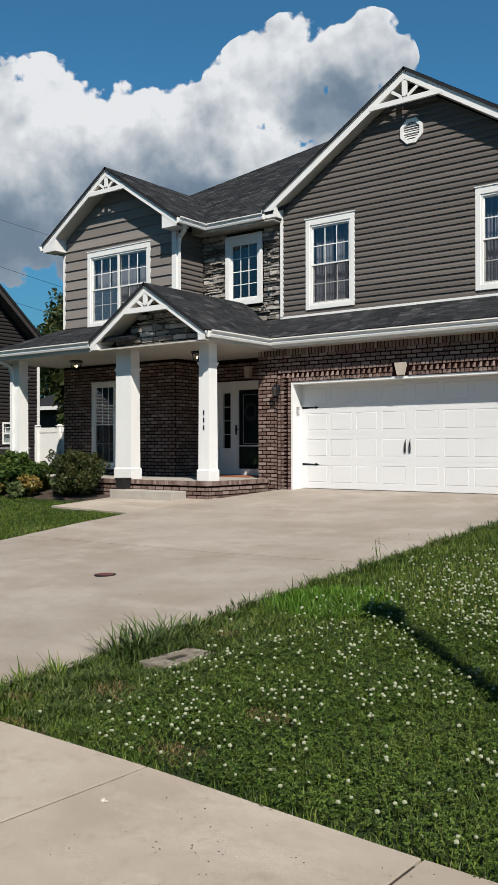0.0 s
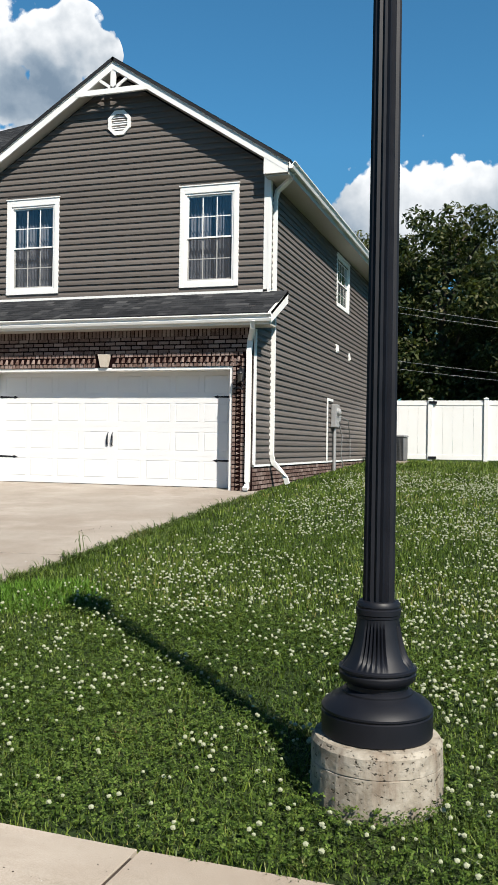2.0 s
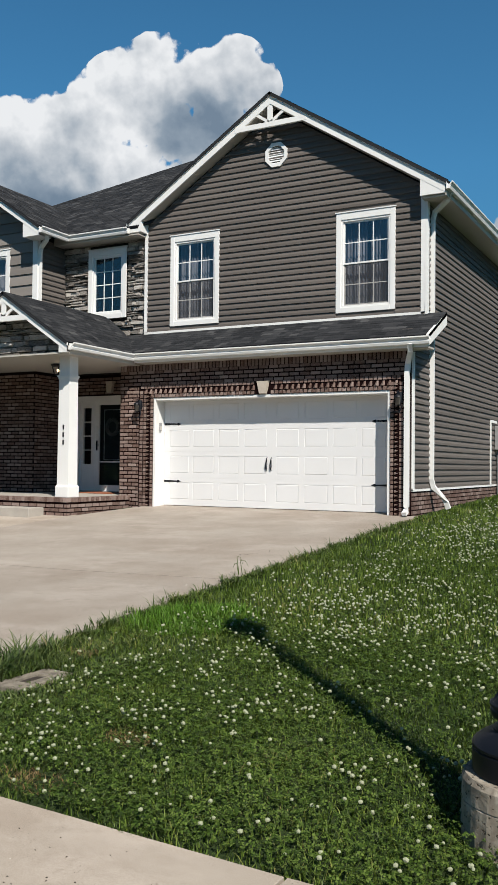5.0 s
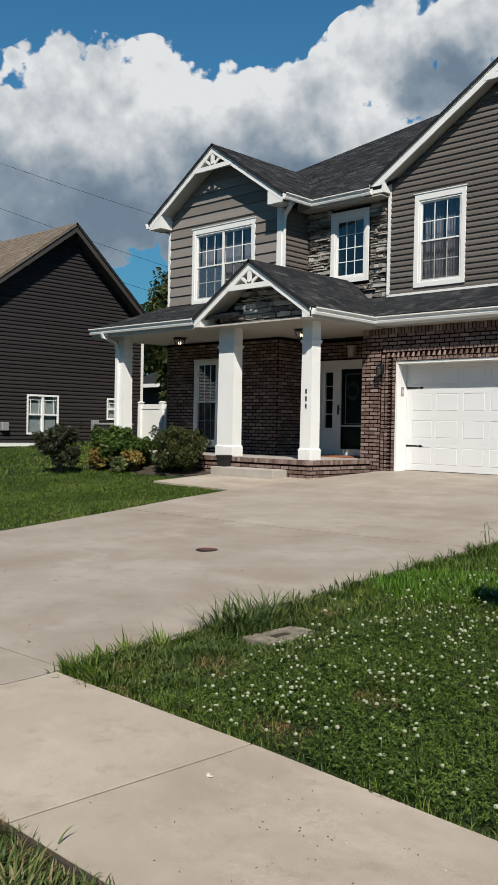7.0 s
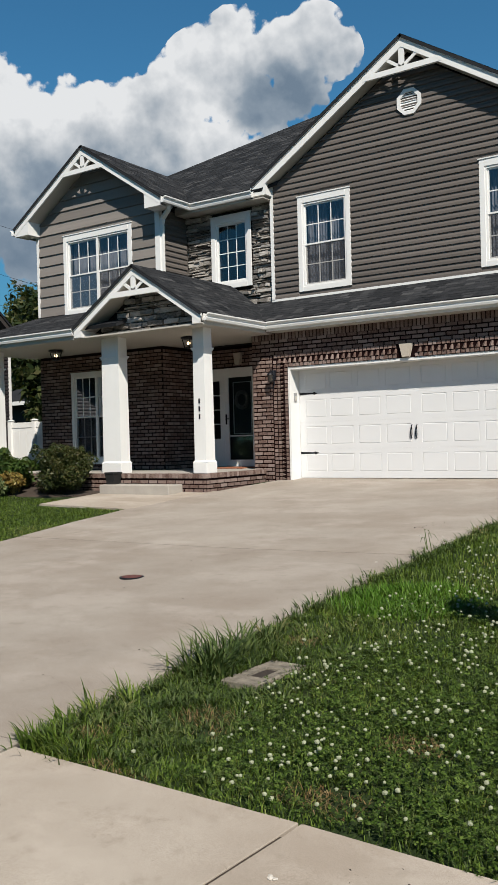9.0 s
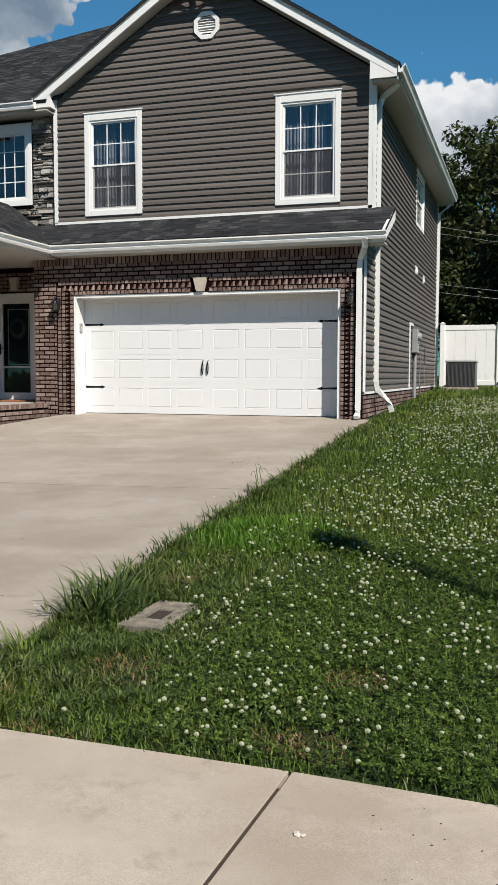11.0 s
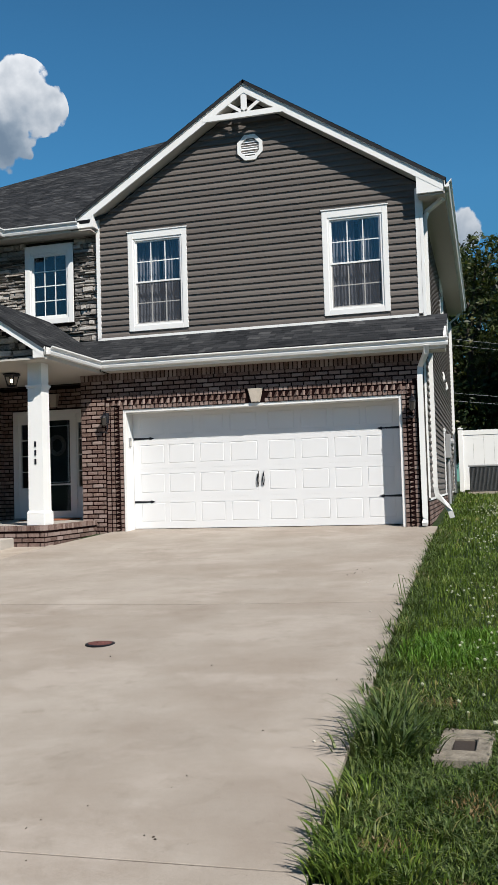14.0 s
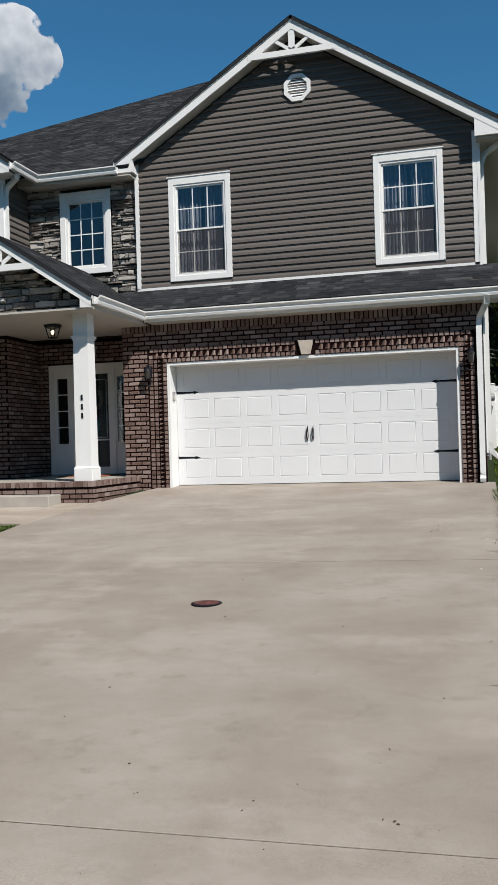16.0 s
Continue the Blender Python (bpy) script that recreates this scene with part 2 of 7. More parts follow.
def stone_paint():
    m, t, b = material("stacked_ledge_stone", 0.95, spec=0.06)
    v = place(t)
    r = maths(t, "FRACT", maths(t, "ADD", maths(t, "MULTIPLY", node(t, "ObjectInfo").outputs["Random"], 5.7), node(t, "NewGeometry").outputs["Random Per Island"]))
    col = ramp(t, r, [(0.0, (0.0574, 0.0492, 0.0435)), (0.25, (0.164, 0.148, 0.131)), (0.5, (0.312, 0.283, 0.254)), (0.85, (0.508, 0.476, 0.435)), (1.0, (0.115, 0.102, 0.0943))])
    grain = noisy(t, place(t, (1, 1, 3)), 18, 7, 0.65)
    col = blend(t, 0.35, col, ramp(t, grain, [(0.35, (0.0492, 0.0451, 0.041)), (0.65, (0.492, 0.467, 0.435))]))
    t.links.new(col, b.inputs["Base Color"])
    bump(t, b, grain, 0.8, 0.015)
    return m


def shingle_paint(name, a, c, tint):
    m, t, b = material(name, 0.95, spec=0.08)
    v = place(t)
    pick = node(t, "NewGeometry").outputs["Random Per Island"]
    col = ramp(t, pick, [(0.0, a), (0.5, tuple((p + q) / 2 for p, q in zip(a, c))), (0.82, c), (1.0, tint)])
    col = blend(t, 0.28, col, ramp(t, noisy(t, v, 190, 2), [(0.3, tuple(p * 0.5 for p in a)), (0.7, tuple(p * 1.5 for p in c))]))
    col = blend(t, 0.25, col, ramp(t, noisy(t, v, 1.6, 6), [(0.3, a), (0.7, c)]))
    t.links.new(col, b.inputs["Base Color"])
    bump(t, b, noisy(t, v, 220, 2), 0.6, 0.004)
    return m


def leaf_paint(name, stops, translucent=0.22, rough=0.45):
    m, t, b = material(name, rough, spec=0.18)
    r = node(t, "NewGeometry").outputs["Random Per Island"]
    patch = noisy(t, place(t), 0.9, 4)
    pick = maths(t, "ADD", maths(t, "MULTIPLY", r, 0.85), maths(t, "MULTIPLY", maths(t, "SUBTRACT", patch, 0.42), 1.0), clamp=True)
    col = ramp(t, pick, stops)
    t.links.new(col, b.inputs["Base Color"])
    tr = node(t, "BsdfTranslucent", {"Color": blend(t, 0.5, col, (0.18, 0.23, 0.0246))})
    mix = node(t, "MixShader", {0: translucent, 1: b.outputs[0], 2: tr.outputs[0]})
    t.links.new(mix.outputs[0], t.nodes["Material Output"].inputs[0])
    return m


def glass():
    m, t, b = material("window_glass", 0.03)
    clear = node(t, "BsdfTransparent", {"Color": (0.72, 0.78, 0.8, 1)})
    shine = node(t, "BsdfGlossy", {"Color": (0.85, 0.9, 0.95, 1), "Roughness": 0.03})
    edge = node(t, "Fresnel", {"IOR": 1.55}).outputs[0]
    mix = node(t, "MixShader", {0: maths(t, "ADD", maths(t, "MULTIPLY", edge, 1.2), 0.06, clamp=True), 1: clear.outputs[0], 2: shine.outputs[0]})
    t.links.new(mix.outputs[0], t.nodes["Material Output"].inputs[0])
    return m


def screen_mesh():
    m, t, b = material("insect_screen", 0.7)
    clear = node(t, "BsdfTransparent")
    wire = node(t, "BsdfDiffuse", {"Color": (0.06, 0.06, 0.066, 1)})
    mix = node(t, "MixShader", {0: 0.55, 1: clear.outputs[0], 2: wire.outputs[0]})
    t.links.new(mix.outputs[0], t.nodes["Material Output"].inputs[0])
    return m


def soil_paint():
    m, t, b = material("turf_soil", 0.95, spec=0.2)
    v = place(t)
    col = ramp(t, noisy(t, v, 3.0, 8, 0.65), [(0.25, (0.00984, 0.018, 0.00574)), (0.5, (0.018, 0.0328, 0.00902)), (0.72, (0.0451, 0.0451, 0.018)), (0.9, (0.0902, 0.0656, 0.0369))])
    col = blend(t, 0.5, col, ramp(t, noisy(t, v, 60, 3), [(0.3, (0.0123, 0.0246, 0.00656)), (0.7, (0.041, 0.0615, 0.018))]))
    t.links.new(col, b.inputs["Base Color"])
    bump(t, b, noisy(t, v, 40, 4), 0.8, 0.03)
    return m


def footing_paint():
    m, t, b = material("worn_footing_concrete", 0.95, spec=0.1)
    v = place(t)
    stain, streak = noisy(t, v, 9, 7, 0.65), noisy(t, place(t, (14, 14, 2.5)), 1.0, 5, 0.6)
    pits = noisy(t, place(t, (1, 1, 1.4)), 46, 3, 0.6)
    col = ramp(t, stain, [(0.32, (0.16, 0.135, 0.105)), (0.5, (0.28, 0.25, 0.205)), (0.68, (0.38, 0.35, 0.3))])
    col = blend(t, ramp(t, streak, [(0.52, (0, 0, 0)), (0.7, (0.6, 0.6, 0.6))]), col, (0.15, 0.1, 0.07))
    col = blend(t, ramp(t, pits, [(0.63, (0, 0, 0)), (0.68, (0.9, 0.9, 0.9))]), col, (0.03, 0.025, 0.02))
    t.links.new(col, b.inputs["Base Color"])
    bump(t, b, maths(t, "SUBTRACT", stain, maths(t, "MULTIPLY", ramp(t, pits, [(0.6, (0, 0, 0)), (0.7, (1, 1, 1))]), 0.8)), 0.8, 0.012)
    return m


CONCRETE_BASE = footing_paint()
CONCRETE, CONCRETE_DRIVE = concrete("broom_finished_concrete", 0.84, (1.055, 1.0, 0.925)), concrete("weathered_drive_concrete", 0.72, (1.04, 1.0, 0.95))
BRICK, STONE, GLASS, SCREEN, SOIL = brick_paint(), stone_paint(), glass(), screen_mesh(), soil_paint()
SHINGLE = shingle_paint("charcoal_shingle", (0.00738, 0.00861, 0.0107), (0.041, 0.0426, 0.0459), (0.0943, 0.0943, 0.0968))
SHINGLE_TAN = shingle_paint("brown_shingle", (0.115, 0.0902, 0.0697), (0.172, 0.143, 0.115), (0.205, 0.172, 0.139))
GRASS = leaf_paint("grass_blade", [(0.0, (0.01501, 0.02985, 0.00492)), (0.4, (0.0567, 0.09823, 0.0131)), (0.8, (0.1242, 0.1798, 0.0279)), (0.95, (0.1685, 0.2001, 0.0451)), (1.0, (0.2657, 0.2322, 0.0902))])
GRASS_COARSE = leaf_paint("coarse_grass_blade", [(0.0, (0.01906, 0.03496, 0.01039)), (0.5, (0.05717, 0.09094, 0.02513)), (0.9, (0.1383, 0.1706, 0.05713)), (1.0, (0.2382, 0.1834, 0.09522))])
GRASS_BRIGHT = leaf_paint("fresh_grass_blade", [(0.0, (0.041, 0.107, 0.0107)), (0.6, (0.082, 0.176, 0.018)), (1.0, (0.131, 0.226, 0.0328))])
CLOVER = leaf_paint("clover_leaf", [(0.0, (0.0148, 0.0312, 0.00574)), (0.5, (0.0492, 0.0886, 0.0139)), (1.0, (0.131, 0.187, 0.041))])
STRAW = leaf_paint("dry_thatch", [(0.0, (0.0984, 0.0615, 0.0246)), (0.6, (0.197, 0.131, 0.0615)), (1.0, (0.295, 0.221, 0.115))])
FLOWER = simple("clover_flower", (0.28, 0.3, 0.2), 0.2, 0.8, 60, 300, 0.4)
LEAF_TREE = leaf_paint("tree_leaf", [(0.0, (0.009, 0.016, 0.006)), (0.45, (0.02, 0.033, 0.011)), (0.8, (0.058, 0.07, 0.024)), (1.0, (0.115, 0.105, 0.05))], 0.2)
LEAF_BUSH = leaf_paint("bush_leaf", [(0.0, (0.0164, 0.0369, 0.00984)), (0.5, (0.041, 0.0779, 0.0164)), (1.0, (0.107, 0.139, 0.0328))])
LEAF_RED = leaf_paint("russet_leaf", [(0.0, (0.016, 0.022, 0.009)), (0.45, (0.036, 0.05, 0.015)), (0.8, (0.062, 0.058, 0.022)), (1.0, (0.1, 0.1, 0.03))])
LEAF_GOLD = leaf_paint("gold_leaf", [(0.0, (0.115, 0.0738, 0.0205)), (0.5, (0.246, 0.164, 0.0451)), (1.0, (0.246, 0.238, 0.0656))])
LEAF_PALE = leaf_paint("pale_leaf", [(0.0, (0.05, 0.075, 0.025)), (0.5, (0.12, 0.15, 0.06)), (1.0, (0.22, 0.24, 0.11))])
LEAF_DARK = leaf_paint("purple_leaf", [(0.0, (0.012, 0.012, 0.012)), (0.5, (0.0246, 0.0287, 0.018)), (1.0, (0.0492, 0.0492, 0.0287))])


# ---- building helpers ----
ORIGIN = {}


def thing(name, at, label, category, group="", kind=""):
    """A top-level Empty at a thing's base."""
    ob = tagged(new(name), label, category, group, kind)
    ob.location = at
    ob.empty_display_size = 0.1
    ORIGIN[ob.name] = Vector(at)
    return ob


def mesh_of(name, bm, mat, smooth=False):
    me = bpy.data.meshes.new(name)
    bmesh.ops.recalc_face_normals(bm, faces=bm.faces)
    bm.to_mesh(me)
    bm.free()
    me.materials.append(mat)
    if smooth:
        me.polygons.foreach_set("use_smooth", [True] * len(me.polygons))
        me.set_sharp_from_angle(angle=radians(34))
    return me


def part(name, bm, mat, parent, label="", smooth=False):
    """Links a bmesh, built in world coordinates, as one mesh object under a thing or a part."""
    base = ORIGIN[parent.name]
    bm.transform(Matrix.Translation(-base))
    ob = tagged(new(name, mesh_of(name, bm, mat, smooth)), label)
    ob.parent = parent
    ORIGIN[ob.name] = base
    return ob


def setting(name, bm, mat, label, category, smooth=False):
    """A piece of the setting, top-level, in world coordinates."""
    ob = tagged(new(name, mesh_of(name, bm, mat, smooth)), label, category, kind="structure")
    ORIGIN[ob.name] = Vector((0, 0, 0))
    return ob


def piece(name, me, parent, m):
    """An object on shared mesh data under a part, at the world pose m."""
    ob = new(name, me)
    ob.parent = parent
    ob.matrix_basis = Matrix.Translation(-ORIGIN[parent.name]) @ m
    return ob


def box(bm, x0, x1, y0, y1, z0, z1, bevel=0.0):
    v = [bm.verts.new(p) for p in ((x0, y0, z0), (x1, y0, z0), (x1, y1, z0), (x0, y1, z0), (x0, y0, z1), (x1, y0, z1), (x1, y1, z1), (x0, y1, z1))]
    fs = [bm.faces.new([v[i] for i in f]) for f in ((3, 2, 1, 0), (4, 5, 6, 7), (0, 1, 5, 4), (1, 2, 6, 5), (2, 3, 7, 6), (3, 0, 4, 7))]
    if bevel:
        edges = list({e for f in fs for e in f.edges})
        bmesh.ops.bevel(bm, geom=edges, offset=bevel, segments=1, affect="EDGES")
    return v


def hull(bm, low, high):
    """A prism between two outlines with the same number of corners."""
    a, b = [bm.verts.new(p) for p in low], [bm.verts.new(p) for p in high]
    n = len(a)
    bm.faces.new(a[::-1]), bm.faces.new(b)
    for i in range(n):
        bm.faces.new((a[i], a[(i + 1) % n], b[(i + 1) % n], b[i]))


def tube(bm, pts, r, sides=8, r_end=None, flat=None):
    """A round or, with flat=(w, d), a square-edged pipe along the points."""
    pts = [Vector(p) for p in pts]
    rings = []
    for i, p in enumerate(pts):
        d = (pts[min(i + 1, len(pts) - 1)] - pts[max(i - 1, 0)]).normalized()
        up = Vector((0, 0, 1)) if abs(d.z) < 0.8 else Vector((0, 1, 0))
        s = d.cross(up).normalized()
        u = s.cross(d).normalized()
        k = r if r_end is None else r + (r_end - r) * i / (len(pts) - 1)
        if flat:
            offs = [s * x * flat[0] / 2 + u * y * flat[1] / 2 for x, y in ((-1, -1), (1, -1), (1, 1), (-1, 1))]
        else:
            offs = [s * math.cos(a) * k + u * math.sin(a) * k for a in (2 * math.pi * j / sides for j in range(sides))]
        rings.append([bm.verts.new(p + o) for o in offs])
    n = len(rings[0])
    for a, b in zip(rings, rings[1:]):
        for j in range(n):
            bm.faces.new((a[j], a[(j + 1) % n], b[(j + 1) % n], b[j]))
    bm.faces.new(rings[0][::-1]), bm.faces.new(rings[-1])


def lathe(bm, cx, cy, profile, sides=32, wave=None):
    """Turned shape; profile rows are radius, z and, if wanted, flute depth."""
    rings = []
    for row in profile:
        r, z, *w = row
        ring = []
        for j in range(sides):
            a = 2 * math.pi * j / sides
            k = r - (w[0] * (wave(a) if wave else j % 2) if w else 0)
            ring.append(bm.verts.new((cx + k * math.cos(a), cy + k * math.sin(a), z)))
        rings.append(ring)
    for a, b in zip(rings, rings[1:]):
        for j in range(sides):
            bm.faces.new((a[j], a[(j + 1) % sides], b[(j + 1) % sides], b[j]))
    bm.faces.new(rings[0][::-1]), bm.faces.new(rings[-1])


class Face:
    """A wall's face: u along it, d out of it, z up, to world coordinates."""

    def __init__(self, at, facing):
        self.at, self.facing = at, facing

    def __call__(self, u, d, z):
        return {"-y": (u, self.at - d, z), "+x": (self.at + d, u, z), "-x": (self.at - d, u, z), "+y": (u, self.at + d, z)}[self.facing]

    def block(self, bm, u0, u1, d0, d1, z0, z1, bevel=0.0):
        a, b = self(u0, d0, z0), self(u1, d1, z1)
        lo, hi = [min(p, q) for p, q in zip(a, b)], [max(p, q) for p, q in zip(a, b)]
        return box(bm, lo[0], hi[0], lo[1], hi[1], lo[2], hi[2], bevel)


def wall_slab(bm, face, u0, u1, z0, z1, thick, holes=()):
    """A thick wall with rectangular openings that go through it."""
    us = sorted({u0, u1, *(min(max(v, u0), u1) for h in holes for v in h[:2])})
    zs = sorted({z0, z1, *(min(max(v, z0), z1) for h in holes for v in h[2:4])})
    for a, b in zip(us, us[1:]):
        for c, d in zip(zs, zs[1:]):
            if not any(h[0] <= (a + b) / 2 <= h[1] and h[2] <= (c + d) / 2 <= h[3] for h in holes):
                face.block(bm, a, b, -thick, 0, c, d)


def lap_siding(parent, face, z0, z1, pitch, span, holes, mat, butt=0.026, cove=True, name="siding_board"):
    """Lapped boards, each an object; span(z) gives the ends at a height, holes are cut out."""
    z = z0
    while z < z1 - 0.01:
        top = min(z + pitch, z1)
        (a0, b0), (a1, b1) = span(z), span(top)
        cuts = sorted((h[0], h[1]) for h in holes if h[2] < top - 0.02 and h[3] > z + 0.02)
        runs, left = [], (a0, a1)
        for c, d in cuts:
            runs.append((left, (c, c)))
            left = (d, d)
        runs.append((left, (b0, b1)))
        for (l0, l1), (r0, r1) in runs:
            if r0 - l0 < 0.04:
                continue
            if r1 - l1 < 0.01:
                l1 = r1 = (l1 + r1) / 2
                l1 -= 0.005
                r1 += 0.005
            bm = bmesh.new()
            rows = [(0.0, 0.001), (0.03, butt), (0.42, butt * 0.9), (0.72, 0.007), (1.0, 0.003), (1.0, 0.001)] if cove else [(0.0, 0.001), (0.02, butt), (1.0, 0.0025), (1.0, 0.001)]
            ends = [[face(p + (q - p) * f, d, z + (top - z) * f) for f, d in rows] for p, q in ((l0, l1), (r0, r1))]
            hull(bm, ends[0], ends[1])
            part(name, bm, mat, parent)
        z = top


def shingles(parent, name, e0, e1, r0, r1, mat, thick=0.06, course=0.14, tab=0.22, label=""):
    """A roof slope from eave e0-e1 to ridge r0-r1: a deck, and courses of tabs that lap one another."""
    e0, e1, r0, r1 = map(Vector, (e0, e1, r0, r1))
    n = (e1 - e0).cross(r0 - e0 if (r0 - e0).length > 0.01 else r1 - e0).normalized()
    if n.z < 0:
        n = -n
    rnd = random.Random(name + str(round(e0.x, 2)))
    bm = bmesh.new()
    corners = [e0, e1, r1, r0] if (r1 - r0).length > 0.02 else [e0, e1, r1]
    hull(bm, [p - n * thick for p in corners], [p - n * 0.004 for p in corners])
    deck = part(name, bm, mat, parent, label)
    verts, faces = [], []
    rows = max(1, round(max((r0 - e0).length, (r1 - e1).length) / course))
    for i in range(rows):
        f, g = i / rows, min((i + 1.12) / rows, 1)
        a, b, c, d = e0.lerp(r0, f), e1.lerp(r1, f), e1.lerp(r1, g), e0.lerp(r0, g)
        wide = (b - a).length
        if wide < 0.05:
            continue
        cuts = [0.0]
        x = rnd.uniform(0.1, 1) * tab
        while x < wide - 0.05:
            cuts.append(x / wide)
            x += tab * rnd.choice((0.5, 0.75, 1, 1.2))
        cuts.append(1.0)
        for s, q in zip(cuts, cuts[1:]):
            up = n * (0.002 + 0.004 * rnd.random())
            k = len(verts)
            p0, p1, p2, p3 = a.lerp(b, s), a.lerp(b, q), d.lerp(c, q), d.lerp(c, s)
            verts += [p0 + up, p1 + up, p2 + n * 0.001, p3 + n * 0.001, p0, p1]
            faces += [(k, k + 1, k + 2, k + 3), (k + 4, k + 5, k + 1, k)]
    base = ORIGIN[parent.name]
    me = bpy.data.meshes.new("shingle_layer")
    me.from_pydata([v - base for v in verts], [], faces)
    me.materials.append(mat)
    ob = tagged(new("shingle_layer", me), kind="stuff")
    ob.parent = deck
    return deck


# ---- ground ----
def ground_z(x, y):
    """Height of the turf and the slabs: a gentle rise to the house, flat beyond the back fence."""
    if y < 1.9:
        z = 0.069 + 0.045 * (max(y, 0.5) - 1.9)
    elif y < 3.05:
        z = 0.069 + 0.0096 * (y - 1.9)
    elif y < 15:
        z = 0.08 + 0.0535 * (y - 3.05)
    else:
        z = 0.719 + 0.036 * (min(y, 26) - 15)
    if y > 3:
        fade = min(1, max(0, (14.6 - y) / 4.5)) * min(1, (y - 3) / 2)
        d = min(max(-4.4 - x, 0), 6.0)
        z -= (0.018 * min(d, 2.2) + 0.004 * max(d - 2.2, 0)) * fade
        z += 0.055 * min(max(-13.5 - x, 0), 7) * min(1, (y - 3) / 6)
    return z


def turf_sheet():
    xs = [-900, -300, -120, -60, -35, *np.arange(-24, 8.1, 0.8), 14, 25, 60, 120, 300, 900]
    ys = [-900, -300, -120, -60, -25, -12, -9.0, 0.55, 0.56, 1.2, 1.9, 2.5, 3.05, *np.arange(4, 15, 1.0), 15, 16, 18, 20, 23, 26, 32, 45, 70, 120, 300, 900]
    bm = bmesh.new()
    grid = [[bm.verts.new((x, y, ground_z(x, y) - (0.03 if y > 0.555 or y < -9.0 else 0.2))) for x in xs] for y in ys]
    for a, b in zip(grid, grid[1:]):
        for i in range(len(xs) - 1):
            bm.faces.new((a[i], a[i + 1], b[i + 1], b[i]))
    setting("ground", bm, SOIL, "green lawn soil under clover and grass", "ground", smooth=True)


def slab(bm, outline, lift=0.0, thick=0.12, drop=0.003):
    """A concrete slab that follows the slope, with a worn edge."""
    mid = sum((Vector((x, y, 0)) for x, y in outline), Vector()) / len(outline)
    flat = [Vector((x, y, lift)) for x, y in outline]
    inner = [p + (mid - p).normalized() * drop for p in flat]
    own = bmesh.new()
    rings = [[own.verts.new((p.x, p.y, lift - dz)) for p in r] for r, dz in ((flat, thick), (flat, drop * 0.7), (inner, 0))]
    n = len(flat)
    for a, b in zip(rings, rings[1:]):
        for i in range(n):
            own.faces.new((a[i], a[(i + 1) % n], b[(i + 1) % n], b[i]))
    own.faces.new(rings[-1]), own.faces.new(rings[0][::-1])
    xs, ys = [p[0] for p in outline], [p[1] for p in outline]
    cuts = [((x, 0, 0), (1, 0, 0)) for x in np.arange(math.floor(min(xs)), max(xs), 1.1) if x > min(xs) + 0.05]
    cuts += [((0, y, 0), (0, 1, 0)) for y in np.arange(3.0, max(ys), 0.9) if y > min(ys) + 0.05]
    for at, way in cuts:
        bmesh.ops.bisect_plane(own, geom=own.verts[:] + own.edges[:] + own.faces[:], plane_co=at, plane_no=way)
    for v in own.verts:
        v.co.z += ground_z(v.co.x, v.co.y)
    me = bpy.data.meshes.new("slab")
    own.to_mesh(me)
    own.free()
    bm.from_mesh(me)
    bpy.data.meshes.remove(me)


